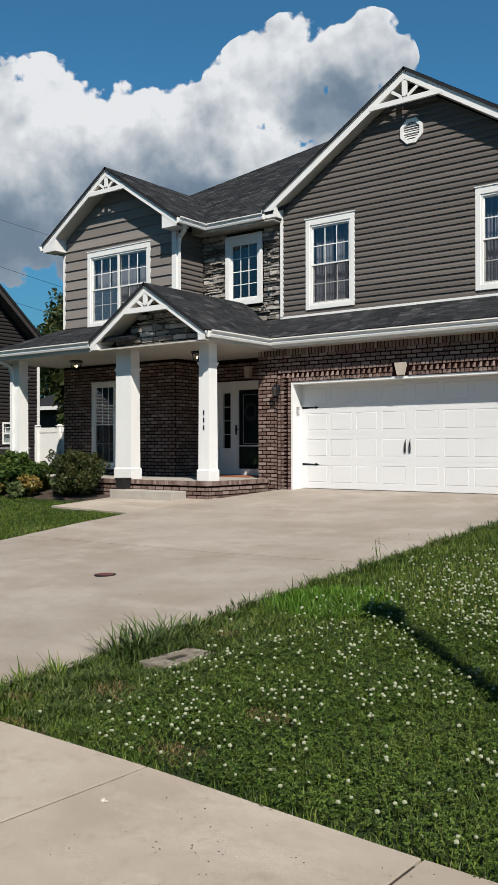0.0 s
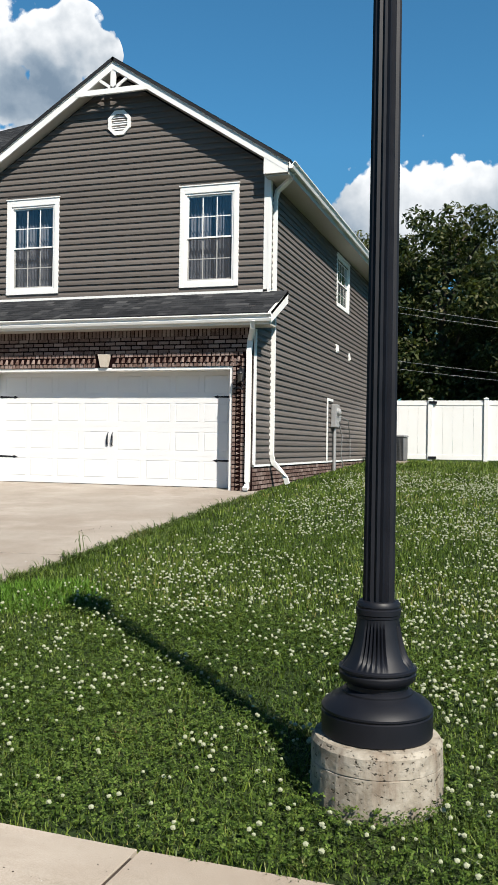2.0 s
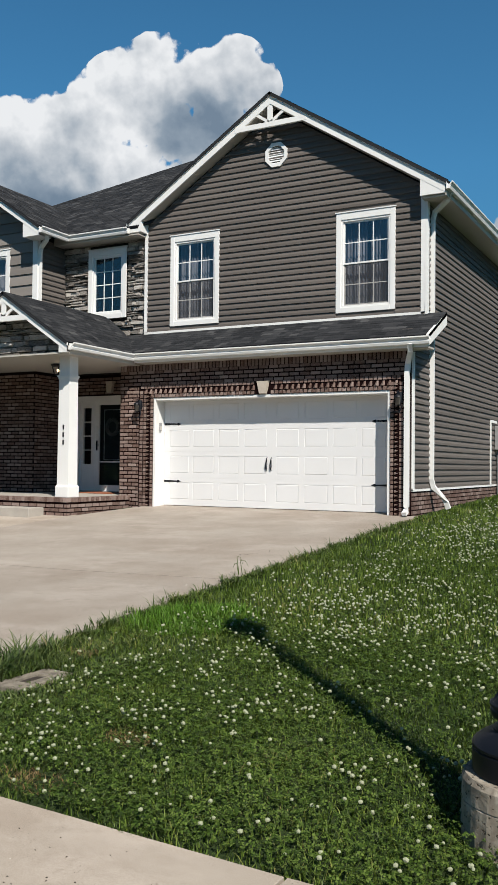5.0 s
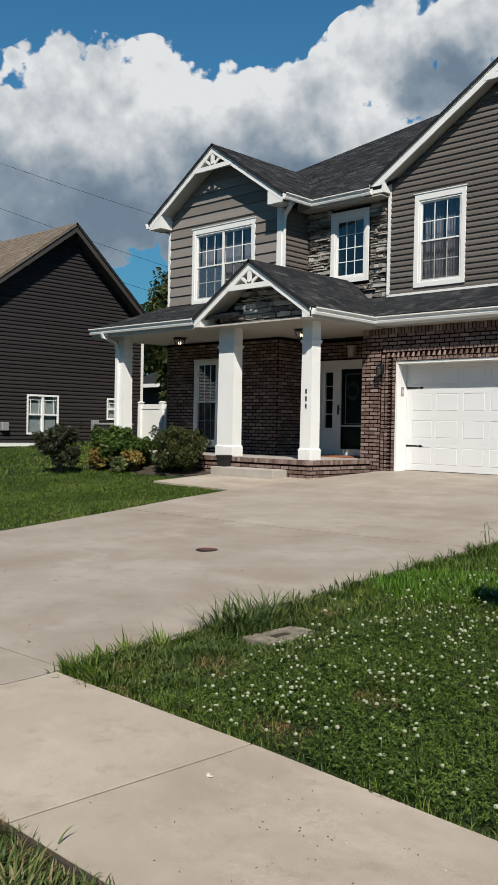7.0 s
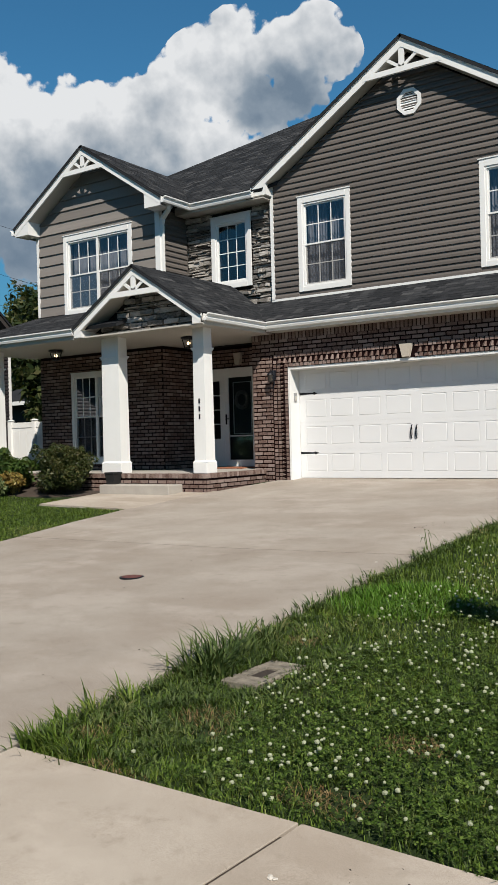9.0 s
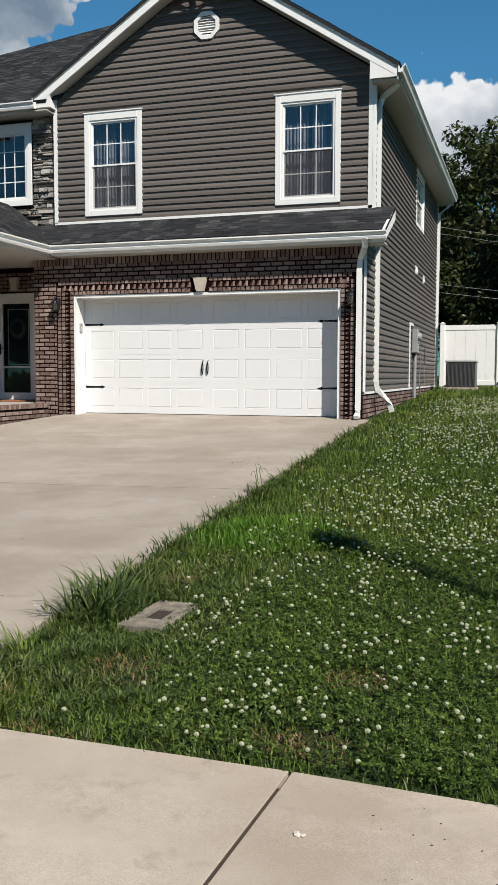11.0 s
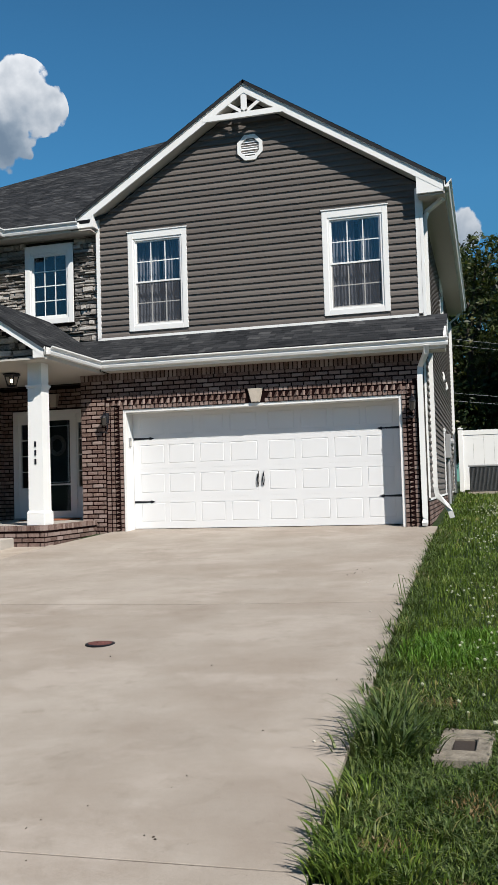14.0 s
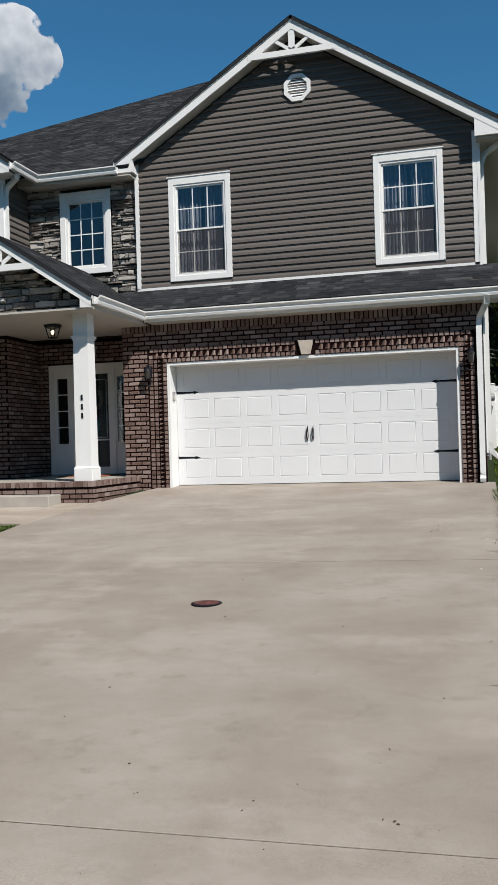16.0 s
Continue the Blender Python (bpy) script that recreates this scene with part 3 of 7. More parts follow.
def paving():
    road = bmesh.new()
    box(road, -200, 200, -8.6, 0.4, -0.5, -0.14)
    setting("road", road, ASPHALT, "plain dark asphalt street", "road")
    kerb = bmesh.new()
    box(kerb, -200, 200, 0.4, 0.55, -0.5, 0.0, 0.02)
    setting("kerb", kerb, CONCRETE, "pale concrete kerb of the street", "kerb")
    G = 0.007
    # upper edge of the sidewalk, not quite parallel to the kerb
    top = lambda x: 3.12 - 0.04 * min(max(x + 2.9, 0), 2.2)
    walkway = bmesh.new()
    slab(walkway, [(-4.285 + G, 1.93), (-2.81 - G, 1.93), (-2.725 - G, top(-2.73)), (-4.29 + G, 3.125)], thick=0.1)
    joint = bmesh.new()
    slab(joint, [(-10.15, 1.91), (10.8, 1.91), (10.8, 3.0), (-10.15, 3.0)], lift=-0.006, thick=0.09)
    slab(joint, [(-10.15, 2.95), (-4.3, 3.0), (-4.33, 3.3), (-10.15, 3.3)], lift=-0.006, thick=0.09)
    slab(joint, [(-9.8, 8.05), (-4.5, 8.05), (-4.5, 8.25), (-9.8, 8.25)], lift=-0.006, thick=0.09)
    setting("joint_fill", joint, MULCH, "dark earth in the pavement joints", "joint")
    walk = setting("pavement", walkway, CONCRETE, "pale broom-finished concrete sidewalk with tooled joints", "sidewalk")
    x, lean = -2.725, 0.085
    for i in range(9):
        bm = bmesh.new()
        w = 1.42 if i == 0 else 1.5
        slab(bm, [(x - lean + G, 1.93), (x + w - lean * 0.5 - G, 1.93), (x + w - G, top(x + w)), (x + G, top(x))])
        part("pavement_slab", bm, CONCRETE, walk)
        x, lean = x + w, lean * 0.5
    x = -10.2
    for i in range(6):
        bm = bmesh.new()
        slab(bm, [(x - 1.5 + G, 1.93), (x - G, 1.93), (x - G, 3.03), (x - 1.5 + G, 3.03)])
        part("pavement_slab", bm, CONCRETE, walk)
        x -= 1.5
    drive = bmesh.new()
    # upper half of the drive, up to the garage threshold
    slab(drive, [(-4.425, 8.165), (-4.465, 14.66), (-10.1, 14.66), (-10.35, 12.9), (-10.52, 10.8), (-10.36, 9.5), (-10.05, 8.165)])
    apron = setting("driveway", drive, CONCRETE_DRIVE, "wide pale concrete driveway with faint water streaks", "driveway")
    for outline in ([(-4.33, 3.195), (-4.39, 6.0), (-4.425, 8.135), (-10.04, 8.135), (-9.92, 7.6), (-9.6, 5.75), (-9.95, 3.95), (-10.2, 3.04)],
                    [(-4.297, 1.93), (-4.305, 3.184), (-10.19, 3.028), (-10.19, 1.93)],
                    [(-4.27, 0.56), (-4.295, 1.915), (-10.19, 1.915), (-10.5, 0.56)],
                    [(-10.1, 14.668), (-4.9, 14.668), (-4.9, 15.2), (-9.9, 15.2)]):
        bm = bmesh.new()
        slab(bm, outline)
        part("driveway_slab", bm, CONCRETE_DRIVE, apron)
    bm = bmesh.new()
    slab(bm, [(-10.46, 10.72), (-10.38, 12.93), (-12.7, 12.6), (-12.75, 10.95)], lift=0.004)
    setting("walkway", bm, CONCRETE, "short concrete path from driveway to porch step", "walkway")


turf_sheet()
paving()

# ---- the house ----
XL, XR = -10.68, -4.6            # garage block
YB, YU, YBACK = 14.64, 15.45, 26.2
FLOOR = 0.71
house = thing("house", (-10.7, 18.0, 0.6), "two-storey dark grey house with brick garage, stone accent and white trim", "house")


def brick_field(wall, face, u0, u1, z0, z1, holes, limit=300):
    """Running-bond bricks, proud of the mortar; the first ones are objects, the rest one mesh."""
    L, H, J, D = 0.19, 0.056, 0.021, 0.007
    rnd = random.Random(7)
    shared = []
    for k in range(4):
        bm = bmesh.new()
        box(bm, -L / 2, L / 2, -0.03, 0, 0, H, 0.007)
        for v in bm.verts:
            v.co += Vector((rnd.uniform(-1, 1) * 0.003, rnd.uniform(-1, 1) * 0.003, rnd.uniform(-1, 1) * 0.0025))
        shared.append(mesh_of("brick", bm, BRICK))
    rest = bmesh.new()
    row, z, made = 0, z0 + J, 0
    while z + H < z1 + 0.01:
        x = u0 + (0 if row % 2 else -(L + J) / 2)
        while x < u1 - 0.02:
            a, b = max(x, u0 + 0.004), min(x + L, u1 - 0.004)
            clear = [(a, b)]
            for h in holes:
                if h[2] < z + H - 0.01 and h[3] > z + 0.01:
                    nxt = []
                    for p, q in clear:
                        if p < h[0]:
                            nxt.append((p, min(q, h[0] - J)))
                        if q > h[1]:
                            nxt.append((max(p, h[1] + J), q))
                    clear = [(p, q) for p, q in nxt if q - p > 0.03]
            for p, q in clear:
                if q - p < 0.03:
                    continue
                out = D + rnd.uniform(-0.002, 0.002)
                if made < limit and abs(q - p - L) < 0.002 and face.facing == "-y":
                    at = face((p + q) / 2, out, z)
                    piece("brick", rnd.choice(shared), wall, Matrix.Translation(at) @ pose(0, 0.03, 0, rz=rnd.uniform(-0.6, 0.6)))
                    made += 1
                else:
                    face.block(rest, p, q, 0, out, z, z + H)
            x += L + J
        z += H + J
        row += 1
    if rest.verts:
        tagged(part("brick_layer", rest, BRICK, wall), kind="stuff")
    else:
        rest.free()


def window(parent, face, u0, u1, z0, z1, casing=0.1, units=1, cols=3, rows=2, curtain=True, screen=True, reveal=0.07, fixed=False, head=0.13):
    """A white double-hung window: casing round the opening, sashes with bars between the panes, panes, curtain.
    u0..z1 is the outer edge of the casing."""
    name = "window"
    bm = bmesh.new()
    a, b, c, d = u0 + casing, u1 - casing, z0 + casing, z1 - head
    face.block(bm, u0, a, 0, 0.028, z0, z1, 0.004)
    face.block(bm, b, u1, 0, 0.028, z0, z1, 0.004)
    face.block(bm, a, b, 0, 0.028, z0, c, 0.004)
    face.block(bm, a, b, 0, 0.028, d, z1, 0.004)
    face.block(bm, u0 - 0.015, u1 + 0.015, 0, 0.042, z1, z1 + 0.02)
    win = part(name, bm, WHITE, parent, "white vinyl window with divided panes")
    fr = bmesh.new()
    f = 0.035
    for p, q, r, s in ((a, a + f, c, d), (b - f, b, c, d), (a + f, b - f, c, c + f), (a + f, b - f, d - f, d)):
        face.block(fr, p, q, -0.08, 0.012, r, s)
    part("window_frame", fr, WHITE, win)
    w = (b - a - 2 * f) / units
    for k in range(units):
        p, q = a + f + k * w, a + f + (k + 1) * w
        if k:
            mull = bmesh.new()
            face.block(mull, p - 0.03, p + 0.03, -0.06, 0.01, c + f, d - f)
            part("mullion", mull, WHITE, win)
        mid = (c + d) / 2
        sashes = [(c + f, d - f, -0.03)] if fixed else [(c + f, mid + 0.012, -0.045), (mid - 0.012, d - f, -0.025)]
        for si, (lo, hi, dep) in enumerate(sashes):
            sash = bmesh.new()
            s = 0.03
            for e in ((p, p + s, lo, hi), (q - s, q, lo, hi), (p + s, q - s, lo, lo + s), (p + s, q - s, hi - s, hi)):
                face.block(sash, e[0], e[1], dep - 0.02, dep + 0.01, e[2], e[3])
            part("sash", sash, WHITE, win)
            n, m = cols, (rows * 2 if fixed else rows)
            for i in range(1, n):
                bar = bmesh.new()
                u = p + s + (q - p - 2 * s) * i / n
                face.block(bar, u - 0.009, u + 0.009, dep - 0.008, dep + 0.003, lo + s, hi - s)
                part("glazing_bar", bar, WHITE, win)
            for j in range(1, m):
                bar = bmesh.new()
                zz = lo + s + (hi - lo - 2 * s) * j / m
                face.block(bar, p + s, q - s, dep - 0.007, dep + 0.0025, zz - 0.009, zz + 0.009)
                part("glazing_bar", bar, WHITE, win)
            pane = bmesh.new()
            pane.faces.new([pane.verts.new(face(*v)) for v in ((p + s, dep - 0.001, lo + s), (q - s, dep - 0.001, lo + s), (q - s, dep - 0.001, hi - s), (p + s, dep - 0.001, hi - s))])
            ob = part("pane", pane, GLASS, win)
            ob.visible_shadow = False
            if screen and not fixed and si == 0:
                sc = bmesh.new()
                sc.faces.new([sc.verts.new(face(*v)) for v in ((p + 0.01, dep + 0.016, lo), (q - 0.01, dep + 0.016, lo), (q - 0.01, dep + 0.016, hi), (p + 0.01, dep + 0.016, hi))])
                part("insect_screen", sc, SCREEN, win).visible_shadow = False
        if curtain:
            for u_a, u_b in ((p - 0.02, p + w * 0.46), (p + w * 0.54, q + 0.02)):
                cu = bmesh.new()
                n = 40
                pts = [(u_a + (u_b - u_a) * i / n, -0.2 - 0.025 * math.sin(i * 1.1 + k) - 0.01 * math.sin(i * 2.7)) for i in range(n + 1)]
                top = [cu.verts.new(face(u, dd, d - 0.02)) for u, dd in pts]
                bot = [cu.verts.new(face(u, dd, c)) for u, dd in pts]
                for i in range(n):
                    cu.faces.new((bot[i], bot[i + 1], top[i + 1], top[i]))
                part("curtain", cu, CURTAIN, win, smooth=True)
    # a plain box added as the room behind, its indoor shade put into near-black walls
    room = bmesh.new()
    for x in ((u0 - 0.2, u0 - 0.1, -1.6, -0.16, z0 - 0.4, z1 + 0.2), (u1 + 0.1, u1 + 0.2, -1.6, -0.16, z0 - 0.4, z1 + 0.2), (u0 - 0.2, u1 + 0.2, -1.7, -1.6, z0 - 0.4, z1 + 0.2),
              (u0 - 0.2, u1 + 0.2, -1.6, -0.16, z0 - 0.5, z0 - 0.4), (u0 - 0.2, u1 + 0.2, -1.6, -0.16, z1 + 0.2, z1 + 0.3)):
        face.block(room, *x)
    part("room", room, UNLIT_ROOM, win)
    return win


def opening(u0, u1, z0, z1, casing=0.1, head=0.13):
    return (u0 + casing, u1 - casing, z0 + casing, z1 - head)


FB, FU, FS, FL = Face(YB, "-y"), Face(YU, "-y"), Face(15.55, "-y"), Face(14.6, "-y")
FR = Face(XR + 0.02, "+x")

# garage front: brick with the wide opening
bm = bmesh.new()
GATE = (-9.875, -4.955, 0.0, 2.855)
wall_slab(bm, FB, XL, XR, 0.3, 3.525, 0.22, [GATE])
brick_wall = part("brick_wall", bm, MORTAR, house, "reddish brown brick with pale smears")
BORDER = (-10.2, -4.71, 0.3, 3.112)
brick_field(brick_wall, FB, XL, XR, 0.62, 3.4, [BORDER])
# soldier course under the soffit, then the toothed border round the opening
bm = bmesh.new()
x = XL + 0.01
while x < XR - 0.05:
    FB.block(bm, x, x + 0.057, 0, 0.008, 3.395, 3.52)
    x += 0.077
border = bmesh.new()
teeth = bmesh.new()
for k in range(65):
    x = -10.17 + k * 0.0833
    for zz in (2.862, 3.042):
        if (zz > 3 or -9.98 < x < -4.9) and not -7.59 < x < -7.31:
            FB.block(border, x, x + 0.064, 0, 0.016, zz, zz + 0.06)
for k in range(46):
    cx, cz = -10.06 + k * 0.1155, 2.934
    if -7.6 < cx < -7.25 or cx > -4.85:
        continue
    hull(teeth, [(cx - 0.045, YB, cz + 0.004), (cx + 0.01, YB - 0.05, cz + 0.004), (cx + 0.038, YB, cz + 0.004)], [(cx - 0.002, YB, cz + 0.088), (cx + 0.02, YB - 0.026, cz + 0.088), (cx + 0.038, YB, cz + 0.088)])
z = 0.7
while z < 3.0:
    for u0, u1 in ((-10.19, -10.125), (-10.1, -10.042), (-9.935, -9.875), (-4.955, -4.895), (-4.788, -4.728)):
        FB.block(border, u0, u1, 0, 0.012, z, z + 0.058)
    for u in (-9.99, -4.84):
        hull(teeth, [(u - 0.035, YB, z), (u - 0.035, YB, z + 0.05), (u + 0.035, YB, z + 0.03)], [(u - 0.02, YB - 0.035, z + 0.01), (u - 0.02, YB - 0.035, z + 0.045), (u + 0.01, YB - 0.035, z + 0.03)])
    z += 0.077
tagged(part("soldier_course", bm, BRICK, brick_wall), kind="stuff")
tagged(part("brick_border", border, BRICK, brick_wall), kind="stuff")
tagged(part("toothed_course", teeth, BRICK, brick_wall), kind="stuff")
bm = bmesh.new()
hull(bm, [(-7.5, YB, 2.86), (-7.345, YB, 2.86), (-7.285, YB, 3.105), (-7.56, YB, 3.105)], [(-7.485, YB - 0.045, 2.87), (-7.36, YB - 0.045, 2.87), (-7.305, YB - 0.045, 3.095), (-7.54, YB - 0.045, 3.095)])
part("keystone", bm, simple("cast_stone", (0.41, 0.361, 0.303), 0.12, 0.9, 14, 90, 0.6), brick_wall, "cream cast-stone keystone")

# garage door in its white frame
bm = bmesh.new()
for e in ((-9.874, -9.822, 0.69, 2.854), (-5.008, -4.956, 0.69, 2.854), (-9.822, -5.008, 2.8, 2.854)):
    FB.block(bm, e[0], e[1], -0.385, -0.006, e[2], e[3], 0.004)
door_frame = part("garage_frame", bm, WHITE, house)
YD = YB + 0.33
FD = Face(YD, "-y")
garage = bmesh.new()
FD.block(garage, -9.82, -5.01, -0.05, -0.006, 0.725, 2.798)
garage_door = part("garage_door", garage, WHITE_DOOR, house, "white sectional garage door with raised panels")
PITCH, FIRST = 0.52, 0.845
COLUMNS = ((-9.685, -9.225), (-9.14, -8.66), (-8.555, -8.105), (-7.99, -7.5), (-7.3, -6.83), (-6.72, -6.25), (-6.15, -5.69), (-5.595, -5.135))
for r in range(4):
    z0 = 0.728 if r == 0 else FIRST + r * PITCH - 0.09
    z1 = min(FIRST + (r + 1) * PITCH - 0.0915, 2.797)
    lo, hi = FIRST + r * PITCH, min(FIRST + r * PITCH + 0.34, 2.735)
    sec = bmesh.new()
    FD.block(sec, -9.815, -5.015, -0.006, 0, z0, z1)
    wall_slab(sec, Face(YD - 0.006, "-y"), -9.815, -5.015, z0, z1, 0.006, [(a, b, lo, hi) for a, b in COLUMNS])
    section = part("door_section", sec, WHITE_DOOR, garage_door)
    for a, b in COLUMNS:
        fld = bmesh.new()
        ring = lambda e, d: [FD(a + e, d, lo + e), FD(b - e, d, lo + e), FD(b - e, d, hi - e), FD(a + e, d, hi - e)]
        hull(fld, ring(0.008, 0.0), ring(0.018, 0.0055))
        part("door_panel", fld, WHITE_DOOR, section)
for u in (-7.495, -7.4):
    bm = bmesh.new()
    tube(bm, [FD(u + 0.006, 0.004, 1.685), FD(u + 0.004, 0.03, 1.665), FD(u - 0.006, 0.035, 1.6), FD(u - 0.016, 0.035, 1.53), FD(u - 0.008, 0.03, 1.46), FD(u, 0.004, 1.445)], 0.009, 6)
    tube(bm, [FD(u + 0.004, 0.03, 1.66), FD(u + 0.012, 0.034, 1.59), FD(u + 0.014, 0.034, 1.52), FD(u + 0.004, 0.03, 1.46)], 0.007, 6)
    part("door_handle", bm, BLACK, garage_door, "black wrought-iron pull")
for z in (1.204, 2.342):
    for u, s in ((-9.81, 1), (-5.02, -1)):
        bm = bmesh.new()
        pts = [(0, -0.022), (0.3, -0.012), (0.32, -0.028), (0.4, 0), (0.32, 0.028), (0.3, 0.012), (0, 0.022)]
        hull(bm, [FD(u + s * p, 0.002, z + q) for p, q in pts], [FD(u + s * p, 0.01, z + q) for p, q in pts])
        part("strap_hinge", bm, BLACK, garage_door, "black decorative strap hinge")

keypad = thing("door_keypad", (-9.80, YB + 0.16, 2.3), "small grey keypad on the white garage jamb", "keypad")
bm = bmesh.new()
box(bm, -9.822, -9.797, YB + 0.12, YB + 0.2, 2.2, 2.36, 0.004)
part("case", bm, METAL_GREY, keypad)
bm = bmesh.new()
box(bm, -9.798, -9.792, YB + 0.13, YB + 0.19, 2.215, 2.3, 0.002)
part("cover", bm, SOFFIT, keypad)

# pent roof over the garage
E0, EZ = 14.36, 3.735
shingles(house, "pent_roof", (-11.6, E0, EZ), (-4.2, E0, EZ), (-11.6, YU, 4.28), (-4.2, YU, 4.28), SHINGLE)
bm = bmesh.new()
box(bm, -10.1, -4.22, E0 + 0.02, YB + 0.1, 3.52, 3.55)
part("soffit", bm, SOFFIT, house)


def gutter(parent, a, b, out, name="gutter"):
    """An ogee gutter with its rolled lip along a to b; out is the way it faces."""
    a, b, out = Vector(a), Vector(b), Vector(out)
    prof = [(0, 0), (0, -0.125), (0.07, -0.125), (0.085, -0.085), (0.075, -0.06), (0.11, -0.02), (0.12, -0.02), (0.12, 0.0), (0.1, 0.0), (0.098, -0.012), (0.01, -0.1), (0.008, 0)]
    g = bmesh.new()
    up = Vector((0, 0, 1))
    hull(g, [a + out * p + up * q for p, q in prof], [b + out * p + up * q for p, q in prof])
    return part(name, g, WHITE, parent)


bm = bmesh.new()
box(bm, -10.15, -4.22, E0 - 0.005, E0 + 0.02, 3.53, 3.71)
part("fascia", bm, WHITE, house)
gutter(house, (-10.17, E0, 3.7), (-4.17, E0, 3.7), (0, -1, 0))
bm = bmesh.new()
FU.block(bm, XL, XR, 0, 0.03, 4.27, 4.315)
part("flashing_trim", bm, WHITE, house)
# pork-chop end of the pent roof
bm = bmesh.new()
hull(bm, [(-4.24, E0 - 0.02, 3.53), (-4.24, E0 - 0.02, 3.735), (-4.24, YU, 4.27), (-4.24, YU, 4.05)], [(-4.2, E0 - 0.02, 3.53), (-4.2, E0 - 0.02, 3.735), (-4.2, YU, 4.27), (-4.2, YU, 4.05)])
part("rake_board", bm, WHITE, house)

# upper gable over the garage
AX, AZ, RUN, DROP = -7.62, 8.74, 3.45, 2.2
SL = DROP / RUN
EAVE_Y = 15.18
W1, W2 = (-10.035, -8.86, 4.4, 6.28), (-6.315, -5.15, 4.4, 6.28)
bm = bmesh.new()
wall_slab(bm, FU, XL + 0.03, XR, 4.0, 6.5, 0.16, [opening(*W1), opening(*W2)])
hull(bm, [(XL + 0.03, YU, 6.5), (XR, YU, 6.5), (AX, YU, AZ - 0.28)], [(XL + 0.03, YU + 0.16, 6.5), (XR, YU + 0.16, 6.5), (AX, YU + 0.16, AZ - 0.28)])
gable_wall = part("gable_wall", bm, SIDING, house, "dark taupe lapped vinyl siding")


def gable_span(z):
    top = AZ - 0.24
    half = min((top - z) / SL, 2.98)
    return AX - half - (0.06 if half > 2.97 else 0), AX + half


lap_siding(gable_wall, FU, 4.315, 8.45, 0.1143, gable_span, [W1, W2], SIDING)
window(house, FU, *W1)
window(house, FU, *W2)
bm = bmesh.new()
FU.block(bm, XL + 0.0, XL + 0.075, 0, 0.03, 4.3, 6.6)
part("corner_trim", bm, WHITE, house)
bm = bmesh.new()
FU.block(bm, XR - 0.07, XR + 0.005, 0, 0.03, 4.25, 6.5)
box(bm, XR, XR + 0.055, YU - 0.03, YU + 0.07, 4.25, 6.45)
part("corner_trim", bm, WHITE, house)
# octagonal louvre
bm = bmesh.new()
ring = [(math.cos(math.pi / 8 + k * math.pi / 4), math.sin(math.pi / 8 + k * math.pi / 4)) for k in range(8)]
vx, vz = -7.587, 7.61
for k in range(8):
    (c0, s0), (c1, s1) = ring[k], ring[(k + 1) % 8]
    hull(bm, [FU(vx + c * r, 0.0, vz + s * r) for c, s, r in ((c0, s0, 0.255), (c1, s1, 0.255), (c1, s1, 0.185), (c0, s0, 0.185))],
         [FU(vx + c * r, 0.05, vz + s * r) for c, s, r in ((c0, s0, 0.255), (c1, s1, 0.255), (c1, s1, 0.185), (c0, s0, 0.185))])
vent = part("gable_vent", bm, WHITE, house, "white octagonal louvred vent")
for k in range(8):
    z = vz - 0.175 + k * 0.045
    half = min(0.185, 0.26 - abs(z + 0.02 - vz))
    bm = bmesh.new()
    hull(bm, [FU(vx - half, 0.02, z), FU(vx + half, 0.02, z), FU(vx + half, 0.0, z + 0.045), FU(vx - half, 0.0, z + 0.045)],
         [FU(vx - half, 0.03, z + 0.004), FU(vx + half, 0.03, z + 0.004), FU(vx + half, 0.006, z + 0.047), FU(vx - half, 0.006, z + 0.047)])
    part("slat", bm, WHITE, vent)


